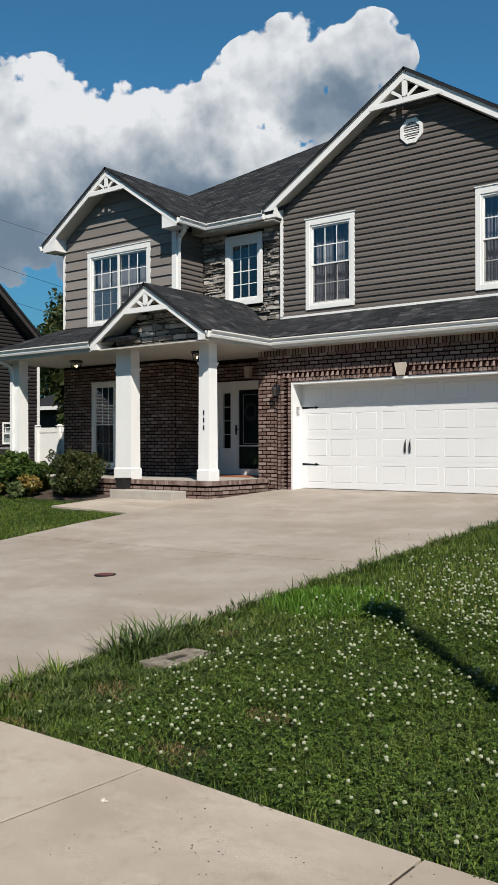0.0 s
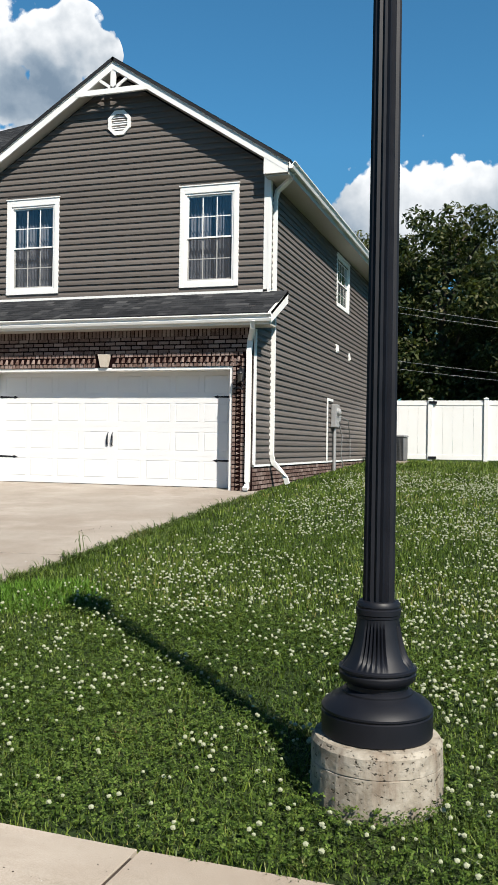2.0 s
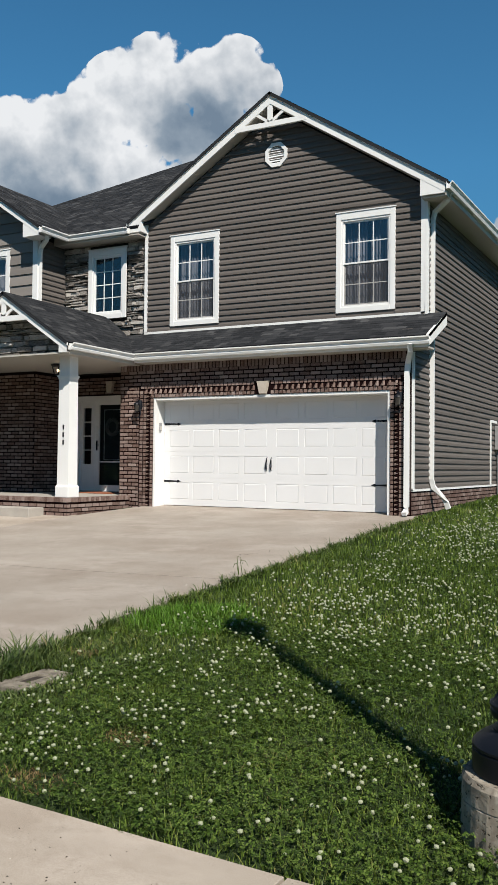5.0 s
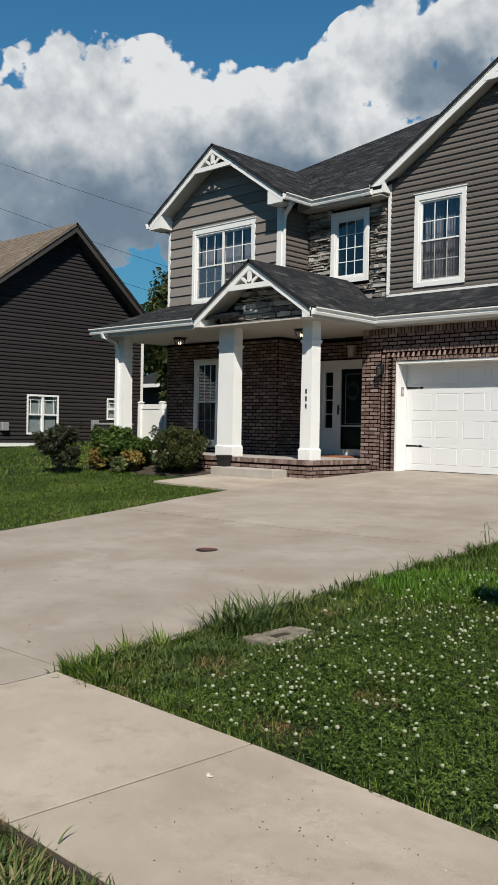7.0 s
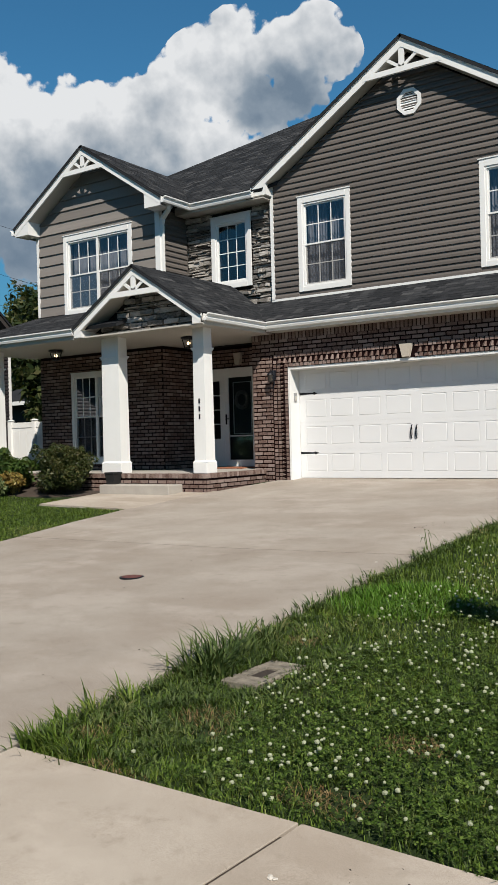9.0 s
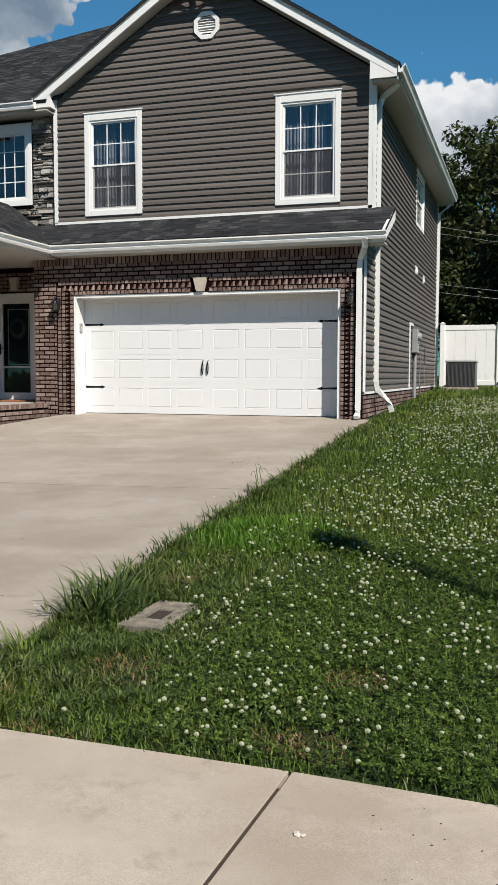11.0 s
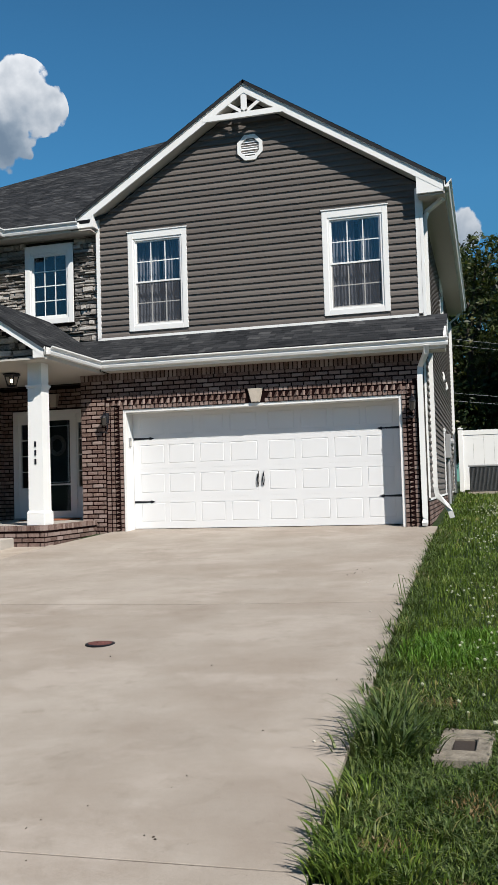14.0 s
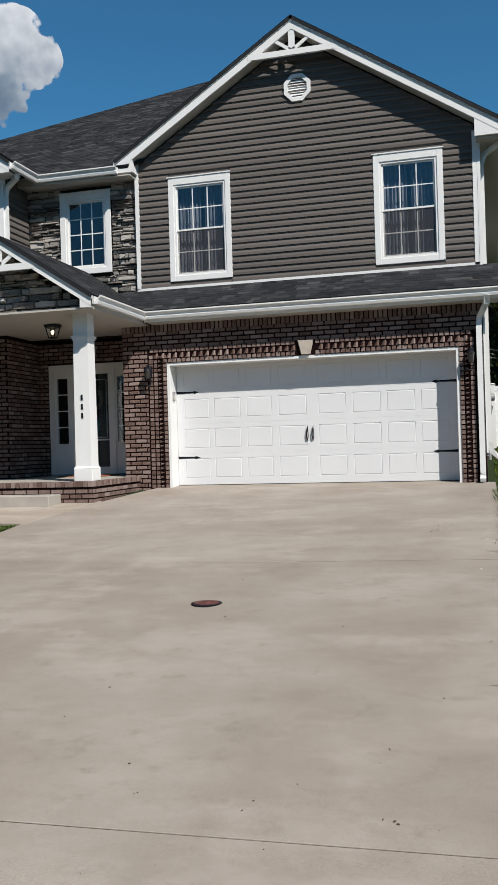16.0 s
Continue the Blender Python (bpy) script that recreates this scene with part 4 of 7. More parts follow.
def gable_trim(ax, az, run, slope, y, wall_y, deep=0.2, collar=0.62, soffit_mat=SOFFIT, left_run=None, inner=None):
    """Rake boards, a soffit under the overhang, the boxed returns and the open sunburst bracket at the peak."""
    thick = 0.035
    for s, run in ((-1, left_run or run), (1, run)):
        bm = bmesh.new()
        o = lambda p, q, yy: (ax + s * p, yy, az - slope * p - q)
        hull(bm, [o(0, 0.0, y), o(run, 0.0, y), o(run, deep, y), o(0, deep, y)], [o(0, 0.0, y + thick), o(run, 0.0, y + thick), o(run, deep, y + thick), o(0, deep, y + thick)])
        part("rake_board", bm, WHITE, house)
        bm = bmesh.new()
        hull(bm, [o(0, 0.05, y - 0.02), o(run + 0.03, 0.05, y - 0.02), o(run + 0.03, -0.005, y - 0.02), o(0, -0.005, y - 0.02)], [o(0, 0.05, y), o(run + 0.03, 0.05, y), o(run + 0.03, -0.005, y), o(0, -0.005, y)])
        part("drip_trim", bm, WHITE, house)
        bm = bmesh.new()
        hull(bm, [o(0, deep - 0.03, y + thick), o(run, deep - 0.03, y + thick), o(run, deep, y + thick), o(0, deep, y + thick)], [o(0, deep - 0.03, wall_y + 0.02), o(run, deep - 0.03, wall_y + 0.02), o(run, deep, wall_y + 0.02), o(0, deep, wall_y + 0.02)])
        part("soffit", bm, soffit_mat, house)
        bm = bmesh.new()
        lo = az - slope * run - deep - 0.01
        wd = run - inner if inner else 0.14 + 0.03 * run
        hull(bm, [(ax + s * (run - wd), y + 0.004, lo), (ax + s * run, y + 0.004, lo), (ax + s * run, y + 0.004, lo + 0.2), (ax + s * (run - wd), y + 0.004, lo + 0.2 + slope * wd)],
             [(ax + s * (run - wd), wall_y - 0.001, lo), (ax + s * run, wall_y - 0.001, lo), (ax + s * run, wall_y - 0.001, lo + 0.2), (ax + s * (run - wd), wall_y - 0.001, lo + 0.2 + slope * wd)])
        part("eave_return", bm, WHITE, house)
    half = collar / slope
    br = bmesh.new()
    y0, y1 = y - 0.004, y + 0.05
    zc = az - collar - deep * 0.5
    box(br, ax - half, ax + half, y0, y1, zc - 0.05, zc + 0.05)
    bracket = part("gable_bracket", br, WHITE, house, "white sunburst bracket")
    box_z = zc + 0.05
    for dx, w in ((0, 0.055), (-0.3, 0.05), (0.3, 0.05)):
        bm = bmesh.new()
        top = az - deep - abs(dx) * slope * half / 0.62 * 0.62 + 0.04
        hull(bm, [(ax + dx * 0.1 - w, y + 0.008, box_z), (ax + dx * 0.1 + w, y + 0.008, box_z), (ax + dx * half / 0.62 + w, y + 0.008, top), (ax + dx * half / 0.62 - w, y + 0.008, top)],
             [(ax + dx * 0.1 - w, y + 0.03, box_z), (ax + dx * 0.1 + w, y + 0.03, box_z), (ax + dx * half / 0.62 + w, y + 0.03, top), (ax + dx * half / 0.62 - w, y + 0.03, top)])
        part("spoke", bm, WHITE, bracket)


LEFT_RUN = RUN - 0.12
gable_trim(AX, AZ, RUN, SL, EAVE_Y, YU, collar=0.5, left_run=LEFT_RUN, inner=3.0)
shingles(house, "garage_roof", (AX + RUN + 0.05, EAVE_Y - 0.03, AZ + 0.03 - DROP - 0.03), (AX + RUN + 0.05, YBACK + 0.3, AZ - DROP), (AX, EAVE_Y - 0.03, AZ + 0.03), (AX, YBACK + 0.3, AZ + 0.03), SHINGLE)
shingles(house, "garage_roof", (AX - LEFT_RUN - 0.03, EAVE_Y - 0.03, AZ + 0.03 - SL * (LEFT_RUN + 0.03)), (AX - LEFT_RUN - 0.03, YBACK + 0.3, AZ + 0.03 - SL * (LEFT_RUN + 0.03)), (AX, EAVE_Y - 0.03, AZ + 0.03), (AX, YBACK + 0.3, AZ + 0.03), SHINGLE)
gutter(house, (AX + RUN + 0.02, EAVE_Y - 0.02, AZ - DROP - 0.03), (AX + RUN + 0.02, YBACK + 0.3, AZ - DROP - 0.03), (1, 0, 0))
bm = bmesh.new()
box(bm, XR, AX + RUN, EAVE_Y + 0.05, YBACK + 0.3, AZ - DROP - 0.25, AZ - DROP - 0.22)
box(bm, AX + RUN - 0.0, AX + RUN + 0.02, EAVE_Y + 0.02, YBACK + 0.3, AZ - DROP - 0.25, AZ - DROP - 0.03)
part("side_soffit", bm, SOFFIT, house)

# right side wall
W5 = (21.2, 22.75, 4.92, 6.2)
bm = bmesh.new()
wall_slab(bm, FR, YB + 0.03, YBACK, 0.4, 3.9, 0.18)
wall_slab(bm, FR, YU + 0.01, YBACK, 3.9, 6.5, 0.18, [opening(*W5)])
side_wall = part("side_wall", bm, SIDING, house, "dark taupe lapped vinyl siding")
FQ = Face(XR + 0.02, "+x")
lap_siding(side_wall, FQ, 1.15, 6.35, 0.1143, lambda z: (YB + 0.11 if z < 3.45 else (YB + 0.11 + (z - 3.45) * 1.7 if z < 3.95 else YU + 0.07), YBACK - 0.05), [W5], SIDING)
side_window = window(house, FQ, *W5, units=1, cols=4, curtain=False, casing=0.07, head=0.08)
# flat green sheet, added only to give the panes their green
bm = bmesh.new()
FQ.block(bm, W5[0] + 0.08, W5[1] - 0.08, -0.13, -0.11, W5[2] + 0.08, W5[3] - 0.09)
part("green_backing", bm, simple("green_backing_sheet", (0.05, 0.17, 0.11), 0.1, 0.7, 4, 60, 0.05), side_window, "flat green sheet added behind the panes")
bm = bmesh.new()
FQ.block(bm, YB + 0.02, YBACK, 0, 0.03, 1.115, 1.155)
FQ.block(bm, YB + 0.02, YB + 0.11, 0, 0.028, 1.12, 3.5)
FQ.block(bm, YBACK - 0.08, YBACK + 0.02, 0, 0.03, 1.0, 6.4)
part("corner_trim", bm, WHITE, house)
bm = bmesh.new()
FQ.block(bm, YB + 0.0, YBACK, -0.05, 0.004, 0.5, 1.115)
base_wall = part("brick_base", bm, MORTAR, house, "low brick base under the siding")
brick_field(base_wall, FQ, YB + 0.01, YBACK - 0.05, 0.55, 1.12, [])

# back and inner walls close the body
bm = bmesh.new()
box(bm, XL + 0.03, XR - 0.02, YBACK - 0.2, YBACK, 0.5, 6.5)
box(bm, XL - 0.0, XL + 0.2, YB + 0.2, 15.9, 0.5, 3.48)
part("back_wall", bm, SIDING, house)

# ---- left wing, stone bay and main roof ----
LX0, LX1, LAX, LAZ, LRUN = -16.63, -12.92, -14.755, 7.98, 2.2
LSL = (7.98 - 6.52) / LRUN
W4, W6, W3 = (-15.76, -13.68, 4.42, 6.22), (-15.62, -14.1, 1.1, 3.08), (-12.23, -11.2, 4.69, 6.22)
bm = bmesh.new()
wall_slab(bm, FL, LX0, LX1, 3.5, 6.35, 0.16, [opening(*W4)])
hull(bm, [(LX0, 14.6, 6.35), (LX1, 14.6, 6.35), (LAX, 14.6, LAZ - 0.2)], [(LX0, 14.76, 6.35), (LX1, 14.76, 6.35), (LAX, 14.76, LAZ - 0.2)])
left_gable = part("left_gable_wall", bm, SIDING_LIGHT, house, "wide grey lap siding")
lap_siding(left_gable, FL, 4.45, 7.7, 0.235, lambda z: (LAX - min((LAZ - 0.2 - z) / LSL, LAX - LX0 - 0.06), LAX + min((LAZ - 0.2 - z) / LSL, LX1 - LAX - 0.1)), [W4], SIDING_LIGHT, butt=0.03, cove=False)
window(house, FL, *W4, units=2)
gable_trim(LAX, LAZ, LRUN, LSL, 14.22, 14.6, deep=0.18, collar=0.42, inner=1.76)
bm = bmesh.new()
FL.block(bm, LX0, LX0 + 0.07, 0, 0.03, 4.45, 6.45)
part("corner_trim", bm, WHITE, house)
bm = bmesh.new()
FL.block(bm, LX1 - 0.1, LX1, 0, 0.03, 4.4, 6.4)
box(bm, LX1, LX1 + 0.03, 14.57, 14.66, 4.2, 6.4)
part("corner_trim", bm, WHITE, house)
# return of the wing and its left flank
bm = bmesh.new()
box(bm, LX1 - 0.16, LX1, 14.62, 15.55, 3.5, 6.4)
box(bm, LX0, LX0 + 0.16, 14.76, 17.6, 0.5, 6.4)
wing_side = part("wing_side_wall", bm, SIDING, house)
lap_siding(wing_side, Face(LX1, "+x"), 4.3, 6.35, 0.1143, lambda z: (14.67, 15.5), [], SIDING)
# stone bay
bm = bmesh.new()
wall_slab(bm, FS, LX1, XL + 0.03, 3.5, 6.5, 0.2, [opening(*W3)])
stone_wall = part("stone_wall", bm, STONEGAP, house, "grey stacked ledge stone")


def ledge_stones(parent, face, u0, u1, z0, z1, holes, top=None, seed=3, out=0.085):
    """Thin, uneven stones laid dry, each its own object."""
    rnd = random.Random(seed)
    z = z0
    while z < z1 - 0.01:
        h = rnd.choice((0.032, 0.045, 0.06, 0.085, 0.11))
        u = u0 - rnd.uniform(0, 0.2)
        while u < u1:
            w = rnd.choice((rnd.uniform(0.08, 0.18), rnd.uniform(0.18, 0.46)))
            a, b = max(u, u0), min(u + w, u1)
            hi = min(z + h, z1)
            runs = [(a, b)]
            for q in holes:
                if q[2] < hi and q[3] > z:
                    runs = [r for p in runs for r in ((p[0], min(p[1], q[0])), (max(p[0], q[1]), p[1])) if r[1] - r[0] > 0.04]
            for p, q in runs:
                if q - p < 0.04 or (top and not (top(p, z + h) and top(q, z + h))):
                    continue
                d = out * rnd.uniform(0.15, 1.1)
                bm = bmesh.new()
                j = lambda k=0.008: rnd.uniform(-k, k)
                low = [face(p + 0.005, 0, z + 0.005), face(q - 0.005, 0, z + 0.005), face(q - 0.005, 0, hi - 0.005), face(p + 0.005, 0, hi - 0.005)]
                k = min(0.016, (hi - z) * 0.22)
                high = [face(p + 0.014 + j(0.014), d + j(0.014), z + 0.008 + k / 2 + j(k)), face(q - 0.014 + j(0.014), d + j(0.014), z + 0.008 + k / 2 + j(k)), face(q - 0.014 + j(0.014), d + j(0.014), hi - 0.008 - k / 2 + j(k)), face(p + 0.014 + j(0.014), d + j(0.014), hi - 0.008 - k / 2 + j(k))]
                hull(bm, low, high)
                part("stone", bm, STONE, parent)
            u += w
        z += h


ledge_stones(stone_wall, FS, LX1 + 0.01, XL + 0.03, 4.25, 6.42, [W3])
window(house, Face(15.55 - 0.05, "-y"), *W3, fixed=True, curtain=False, screen=False, casing=0.11)
shingles(house, "wing_roof", (LAX + LRUN + 0.04, 14.19, LAZ - 1.46), (LAX + LRUN + 0.04, 18.2, LAZ - 1.46), (LAX, 14.19, LAZ + 0.03), (LAX, 18.2, LAZ + 0.03), SHINGLE)
shingles(house, "wing_roof", (LAX - LRUN - 0.04, 14.19, LAZ - 1.46), (LAX - LRUN - 0.04, 18.2, LAZ - 1.46), (LAX, 14.19, LAZ + 0.03), (LAX, 18.2, LAZ + 0.03), SHINGLE)
gutter(house, (LAX - LRUN - 0.03, 14.2, 6.5), (LAX - LRUN - 0.03, 17.5, 6.5), (-1, 0, 0))
gutter(house, (LAX + LRUN + 0.02, 14.2, 6.5), (LAX + LRUN + 0.02, 15.12, 6.5), (1, 0, 0))
# main hipped roof behind
MY, MZ, PK = 15.15, 6.53, (-11.35, 22.85, 11.2)
shingles(house, "main_roof", (-16.9, MY, MZ), (-10.7, MY, MZ), (-16.9, 17.25, 7.8), (-10.88, 17.25, 7.8), SHINGLE)
shingles(house, "main_roof", (-16.9, 17.25, 7.8), (-10.88, 17.25, 7.8), PK, PK, SHINGLE)
shingles(house, "main_roof", (-10.7, MY, MZ), (-7.62, 18.8, 8.745), PK, PK, SHINGLE)
shingles(house, "main_roof", (-7.62, 18.8, 8.745), (-7.62, 26.5, 8.745), PK, PK, SHINGLE)
shingles(house, "main_roof", (-16.9, 17.25, 7.8), (-16.9, 28.4, 7.8), PK, PK, SHINGLE)
shingles(house, "main_roof", (-16.9, 28.4, 7.8), (-7.62, 26.5, 8.745), PK, PK, SHINGLE)
gutter(house, (LAX + LRUN + 0.1, MY, 6.5), (AX - LEFT_RUN + 0.06, MY, 6.5), (0, -1, 0))
bm = bmesh.new()
box(bm, LX1, XL + 0.02, MY + 0.0, 15.56, 6.337, 6.36)
box(bm, LX1, AX - RUN, MY - 0.02, MY, 6.33, 6.5)
part("soffit", bm, SOFFIT, house)
bm = bmesh.new()
box(bm, -16.6, -16.4, 17.6, 28.0, 0.5, 7.75)
box(bm, -16.4, -10.7, 27.8, 28.0, 0.5, 7.75)
box(bm, -10.9, -10.7, 26.0, 27.8, 0.5, 7.75)
part("main_wall", bm, SIDING, house)

# ---- porch ----
PF = 0.905
bm = bmesh.new()
box(bm, -16.5, -10.42, 12.72, 15.8, 0.25, PF - 0.085)
porch = part("porch_floor", bm, MORTAR, house, "raised brick porch with concrete top")
bm = bmesh.new()
box(bm, -16.48, -10.55, 12.85, 15.8, PF - 0.085, PF, 0.004)
part("porch_slab", bm, simple("porch_concrete", (0.328, 0.303, 0.271), 0.1, 0.85, 3, 160, 0.2), porch, "pale concrete porch top")
brick_field(porch, Face(12.72, "-y"), -16.5, -10.42, 0.4, PF - 0.09, [], limit=0)
brick_field(porch, Face(-10.42, "+x"), 12.72, YB, 0.4, PF - 0.09, [], limit=0)
bm = bmesh.new()
x = -16.5
while x < -10.45:
    box(bm, x, x + 0.066, 12.7, 12.85, PF - 0.08, PF + 0.002)
    x += 0.077
y = 12.862
while y < YB - 0.07:
    box(bm, -10.55, -10.4, y, y + 0.066, PF - 0.08, PF + 0.002)
    y += 0.077
tagged(part("rowlock_edge", bm, BRICK, porch), kind="stuff")
step_bm = bmesh.new()
box(step_bm, -12.62, -10.95, 12.3, 12.71, 0.35, 0.72, 0.012)
part("porch_step", step_bm, simple("step_concrete", (0.344, 0.316, 0.279), 0.2, 0.9, 3, 120, 0.3), house, "worn concrete step")


def porch_post(x, y, w, d, top=3.52):
    bm = bmesh.new()
    tap = 0.012
    hull(bm, [(x - w / 2 - tap, y - d / 2 - tap, PF), (x + w / 2 + tap, y - d / 2 - tap, PF), (x + w / 2 + tap, y + d / 2 + tap, PF), (x - w / 2 - tap, y + d / 2 + tap, PF)],
         [(x - w / 2, y - d / 2, top), (x + w / 2, y - d / 2, top), (x + w / 2, y + d / 2, top), (x - w / 2, y + d / 2, top)])
    post = part("porch_post", bm, WHITE, house, "square white wrapped porch post")
    bm = bmesh.new()
    e = 0.035
    box(bm, x - w / 2 - e, x + w / 2 + e, y - d / 2 - e, y + d / 2 + e, PF + 0.002, PF + 0.2, 0.008)
    hull(bm, [(x + s * (w / 2 + e), y + q * (d / 2 + e), PF + 0.2) for s, q in ((-1, -1), (1, -1), (1, 1), (-1, 1))], [(x + s * (w / 2 + 0.012), y + q * (d / 2 + 0.012), PF + 0.235) for s, q in ((-1, -1), (1, -1), (1, 1), (-1, 1))])
    part("post_base", bm, WHITE, post)
    bm = bmesh.new()
    box(bm, x - w / 2 - 0.028, x + w / 2 + 0.028, y - d / 2 - 0.028, y + d / 2 + 0.028, 3.13, 3.16)
    box(bm, x - w / 2 - 0.015, x + w / 2 + 0.015, y - d / 2 - 0.015, y + d / 2 + 0.015, 3.1, 3.13)
    part("post_collar", bm, WHITE, post)
    return post


right_post = porch_post(-10.6, 12.93, 0.24, 0.24)
porch_post(-12.74, 12.93, 0.43, 0.24)
left_post = porch_post(-16.2, 12.93, 0.24, 0.24)
# number marks on the post: plain bars
for k, z in enumerate((2.16, 2.02, 1.88)):
    bm = bmesh.new()
    box(bm, -10.612, -10.582, 12.792, 12.802, z, z + 0.085)
    part("number_bar", bm, BLACK, right_post, "small black bar")

PAX, PAZ, PRUN, PY = -11.73, 4.7, 1.53, 12.38
PSL = (4.7 - 3.7) / PRUN
gable_trim(PAX, PAZ, PRUN, PSL, PY, 12.8, deep=0.17, collar=0.4)
bm = bmesh.new()
hull(bm, [(PAX - PRUN + 0.16, 12.8, 3.53), (PAX + PRUN - 0.16, 12.8, 3.53), (PAX, 12.8, PAZ - 0.12)], [(PAX - PRUN + 0.16, 12.95, 3.53), (PAX + PRUN - 0.16, 12.95, 3.53), (PAX, 12.95, PAZ - 0.12)])
porch_gable = part("porch_gable", bm, STONEGAP, house, "stacked stone in the porch gable")
ledge_stones(porch_gable, Face(12.8, "-y"), PAX - PRUN + 0.2, PAX + PRUN - 0.2, 3.54, 4.6, [], top=lambda u, z: PAZ - 0.14 - PSL * abs(u - PAX) > z, seed=9)
shingles(house, "porch_gable_roof", (PAX + PRUN + 0.04, PY - 0.03, 3.7), (PAX + PRUN + 0.04, 14.9, 3.7), (PAX, PY - 0.03, PAZ + 0.03), (PAX, 15.55, PAZ + 0.03), SHINGLE)
shingles(house, "porch_gable_roof", (PAX - PRUN - 0.04, PY - 0.03, 3.7), (PAX - PRUN - 0.04, 14.6, 3.7), (PAX, PY - 0.03, PAZ + 0.03), (PAX, 15.0, PAZ + 0.03), SHINGLE)
shingles(house, "porch_roof", (-16.78, 12.45, 3.72), (PAX - 0.5, 12.45, 3.72), (-16.78, 14.62, 4.45), (PAX - 0.5, 14.62, 4.45), SHINGLE)
gutter(house, (-16.82, 12.45, 3.7), (PAX - PRUN - 0.03, 12.45, 3.7), (0, -1, 0))
gutter(house, (PAX + PRUN + 0.02, 12.42, 3.69), (PAX + PRUN + 0.02, E0 - 0.0, 3.69), (1, 0, 0))
bm = bmesh.new()
box(bm, -16.78, -10.2, 12.47, 15.8, 3.51, 3.54)
box(bm, -16.8, -13.3, 12.43, 12.47, 3.5, 3.7)
box(bm, -10.22, -10.18, 12.45, E0 + 0.02, 3.5, 3.7)
hull(bm, [(-16.8, 12.45, 3.5), (-16.8, 12.45, 3.71), (-16.8, 14.6, 4.42), (-16.8, 14.6, 3.5)], [(-16.76, 12.45, 3.5), (-16.76, 12.45, 3.71), (-16.76, 14.6, 4.42), (-16.76, 14.6, 3.5)])
part("porch_ceiling", bm, SOFFIT, house, "cream vinyl porch ceiling")
# brick walls under the porch roof
bm = bmesh.new()
wall_slab(bm, FL, LX0, LX1, 0.4, 3.52, 0.2, [opening(*W6, casing=0.05, head=0.05)])
porch_wall = part("porch_brick_wall", bm, MORTAR, house, "dark reddish brick in porch shade")
brick_field(porch_wall, FL, LX0, LX1, 0.75, 3.5, [(W6[0], W6[1], W6[2], W6[3])], limit=200)
window(house, FL, *W6, casing=0.05, head=0.05, units=2)
bm = bmesh.new()
FL.block(bm, W6[0] - 0.04, W6[1] + 0.04, 0, 0.06, W6[2] - 0.06, W6[2])
part("window_sill", bm, WHITE, house)
bm = bmesh.new()
box(bm, LX1 - 0.2, LX1, 14.8, 15.9, 0.4, 3.52)
alcove_side = part("alcove_brick_wall", bm, MORTAR, house, "dark reddish brick in porch shade")
brick_field(alcove_side, Face(LX1, "+x"), 14.6, 15.8, 0.9, 3.5, [], limit=0)
FA = Face(15.8, "-y")
bm = bmesh.new()
wall_slab(bm, FA, LX1, XL + 0.01, 0.4, 3.52, 0.2, [(-12.68, -10.92, 0.0, 2.98)])
alcove = part("alcove_wall", bm, MORTAR, house, "dark reddish brick in porch shade")
brick_field(alcove, FA, LX1, XL, 0.9, 3.5, [(-12.72, -10.88, 0.0, 3.04)], limit=0)
# front door with sidelights
bm = bmesh.new()
FA.block(bm, -12.72, -10.88, -0.1, 0.02, 2.95, 3.04)
entry = part("front_door", bm, WHITE, house, "white front door with sidelights and full glass storm door")
for a, b in ((-12.72, -12.62), (-10.98, -10.88), (-12.27, -12.21), (-11.39, -11.35)):
    bm = bmesh.new()
    FA.block(bm, a, b, -0.1, 0.018, PF + 0.03, 2.95)
    part("jamb", bm, WHITE, entry)
bm = bmesh.new()
FA.block(bm, -12.72, -10.88, -0.1, 0.05, PF, PF + 0.03)
part("threshold", bm, METAL_GREY, entry)
for u0, u1, s in ((-12.62, -12.27, 0.06), (-11.35, -10.98, 0.03)):
    bm = bmesh.new()
    for e in ((u0, u0 + s, PF + 0.03, 2.95), (u1 - 0.07, u1, PF + 0.03, 2.95), (u0 + s, u1 - 0.07, PF + 0.03, PF + 0.62), (u0 + s, u1 - 0.07, 2.78, 2.95)):
        FA.block(bm, e[0], e[1], -0.06, 0, e[2], e[3])
    for k in range(1, 4):
        z = PF + 0.62 + k * (2.78 - PF - 0.62) / 4
        FA.block(bm, u0 + s, u1 - 0.07, -0.03, -0.01, z - 0.01, z + 0.01)
    part("sidelight", bm, WHITE, entry)
    bm = bmesh.new()
    bm.faces.new([bm.verts.new(FA(*v)) for v in ((u0 + s, -0.03, PF + 0.62), (u1 - 0.07, -0.03, PF + 0.62), (u1 - 0.07, -0.03, 2.78), (u0 + s, -0.03, 2.78))])
    part("pane", bm, GLASS, entry)
bm = bmesh.new()
d0, d1 = -12.21, -11.39
for e in ((d0, d0 + 0.1, PF + 0.03, 2.95), (d1 - 0.1, d1, PF + 0.03, 2.95), (d0 + 0.1, d1 - 0.1, PF + 0.03, PF + 0.16), (d0 + 0.1, d1 - 0.1, 2.84, 2.95)):
    FA.block(bm, e[0], e[1], -0.03, 0.01, e[2], e[3])
FA.block(bm, d0 + 0.1, d1 - 0.1, -0.02, 0.004, PF + 0.66, PF + 0.69)
part("storm_door", bm, WHITE, entry)
bm = bmesh.new()
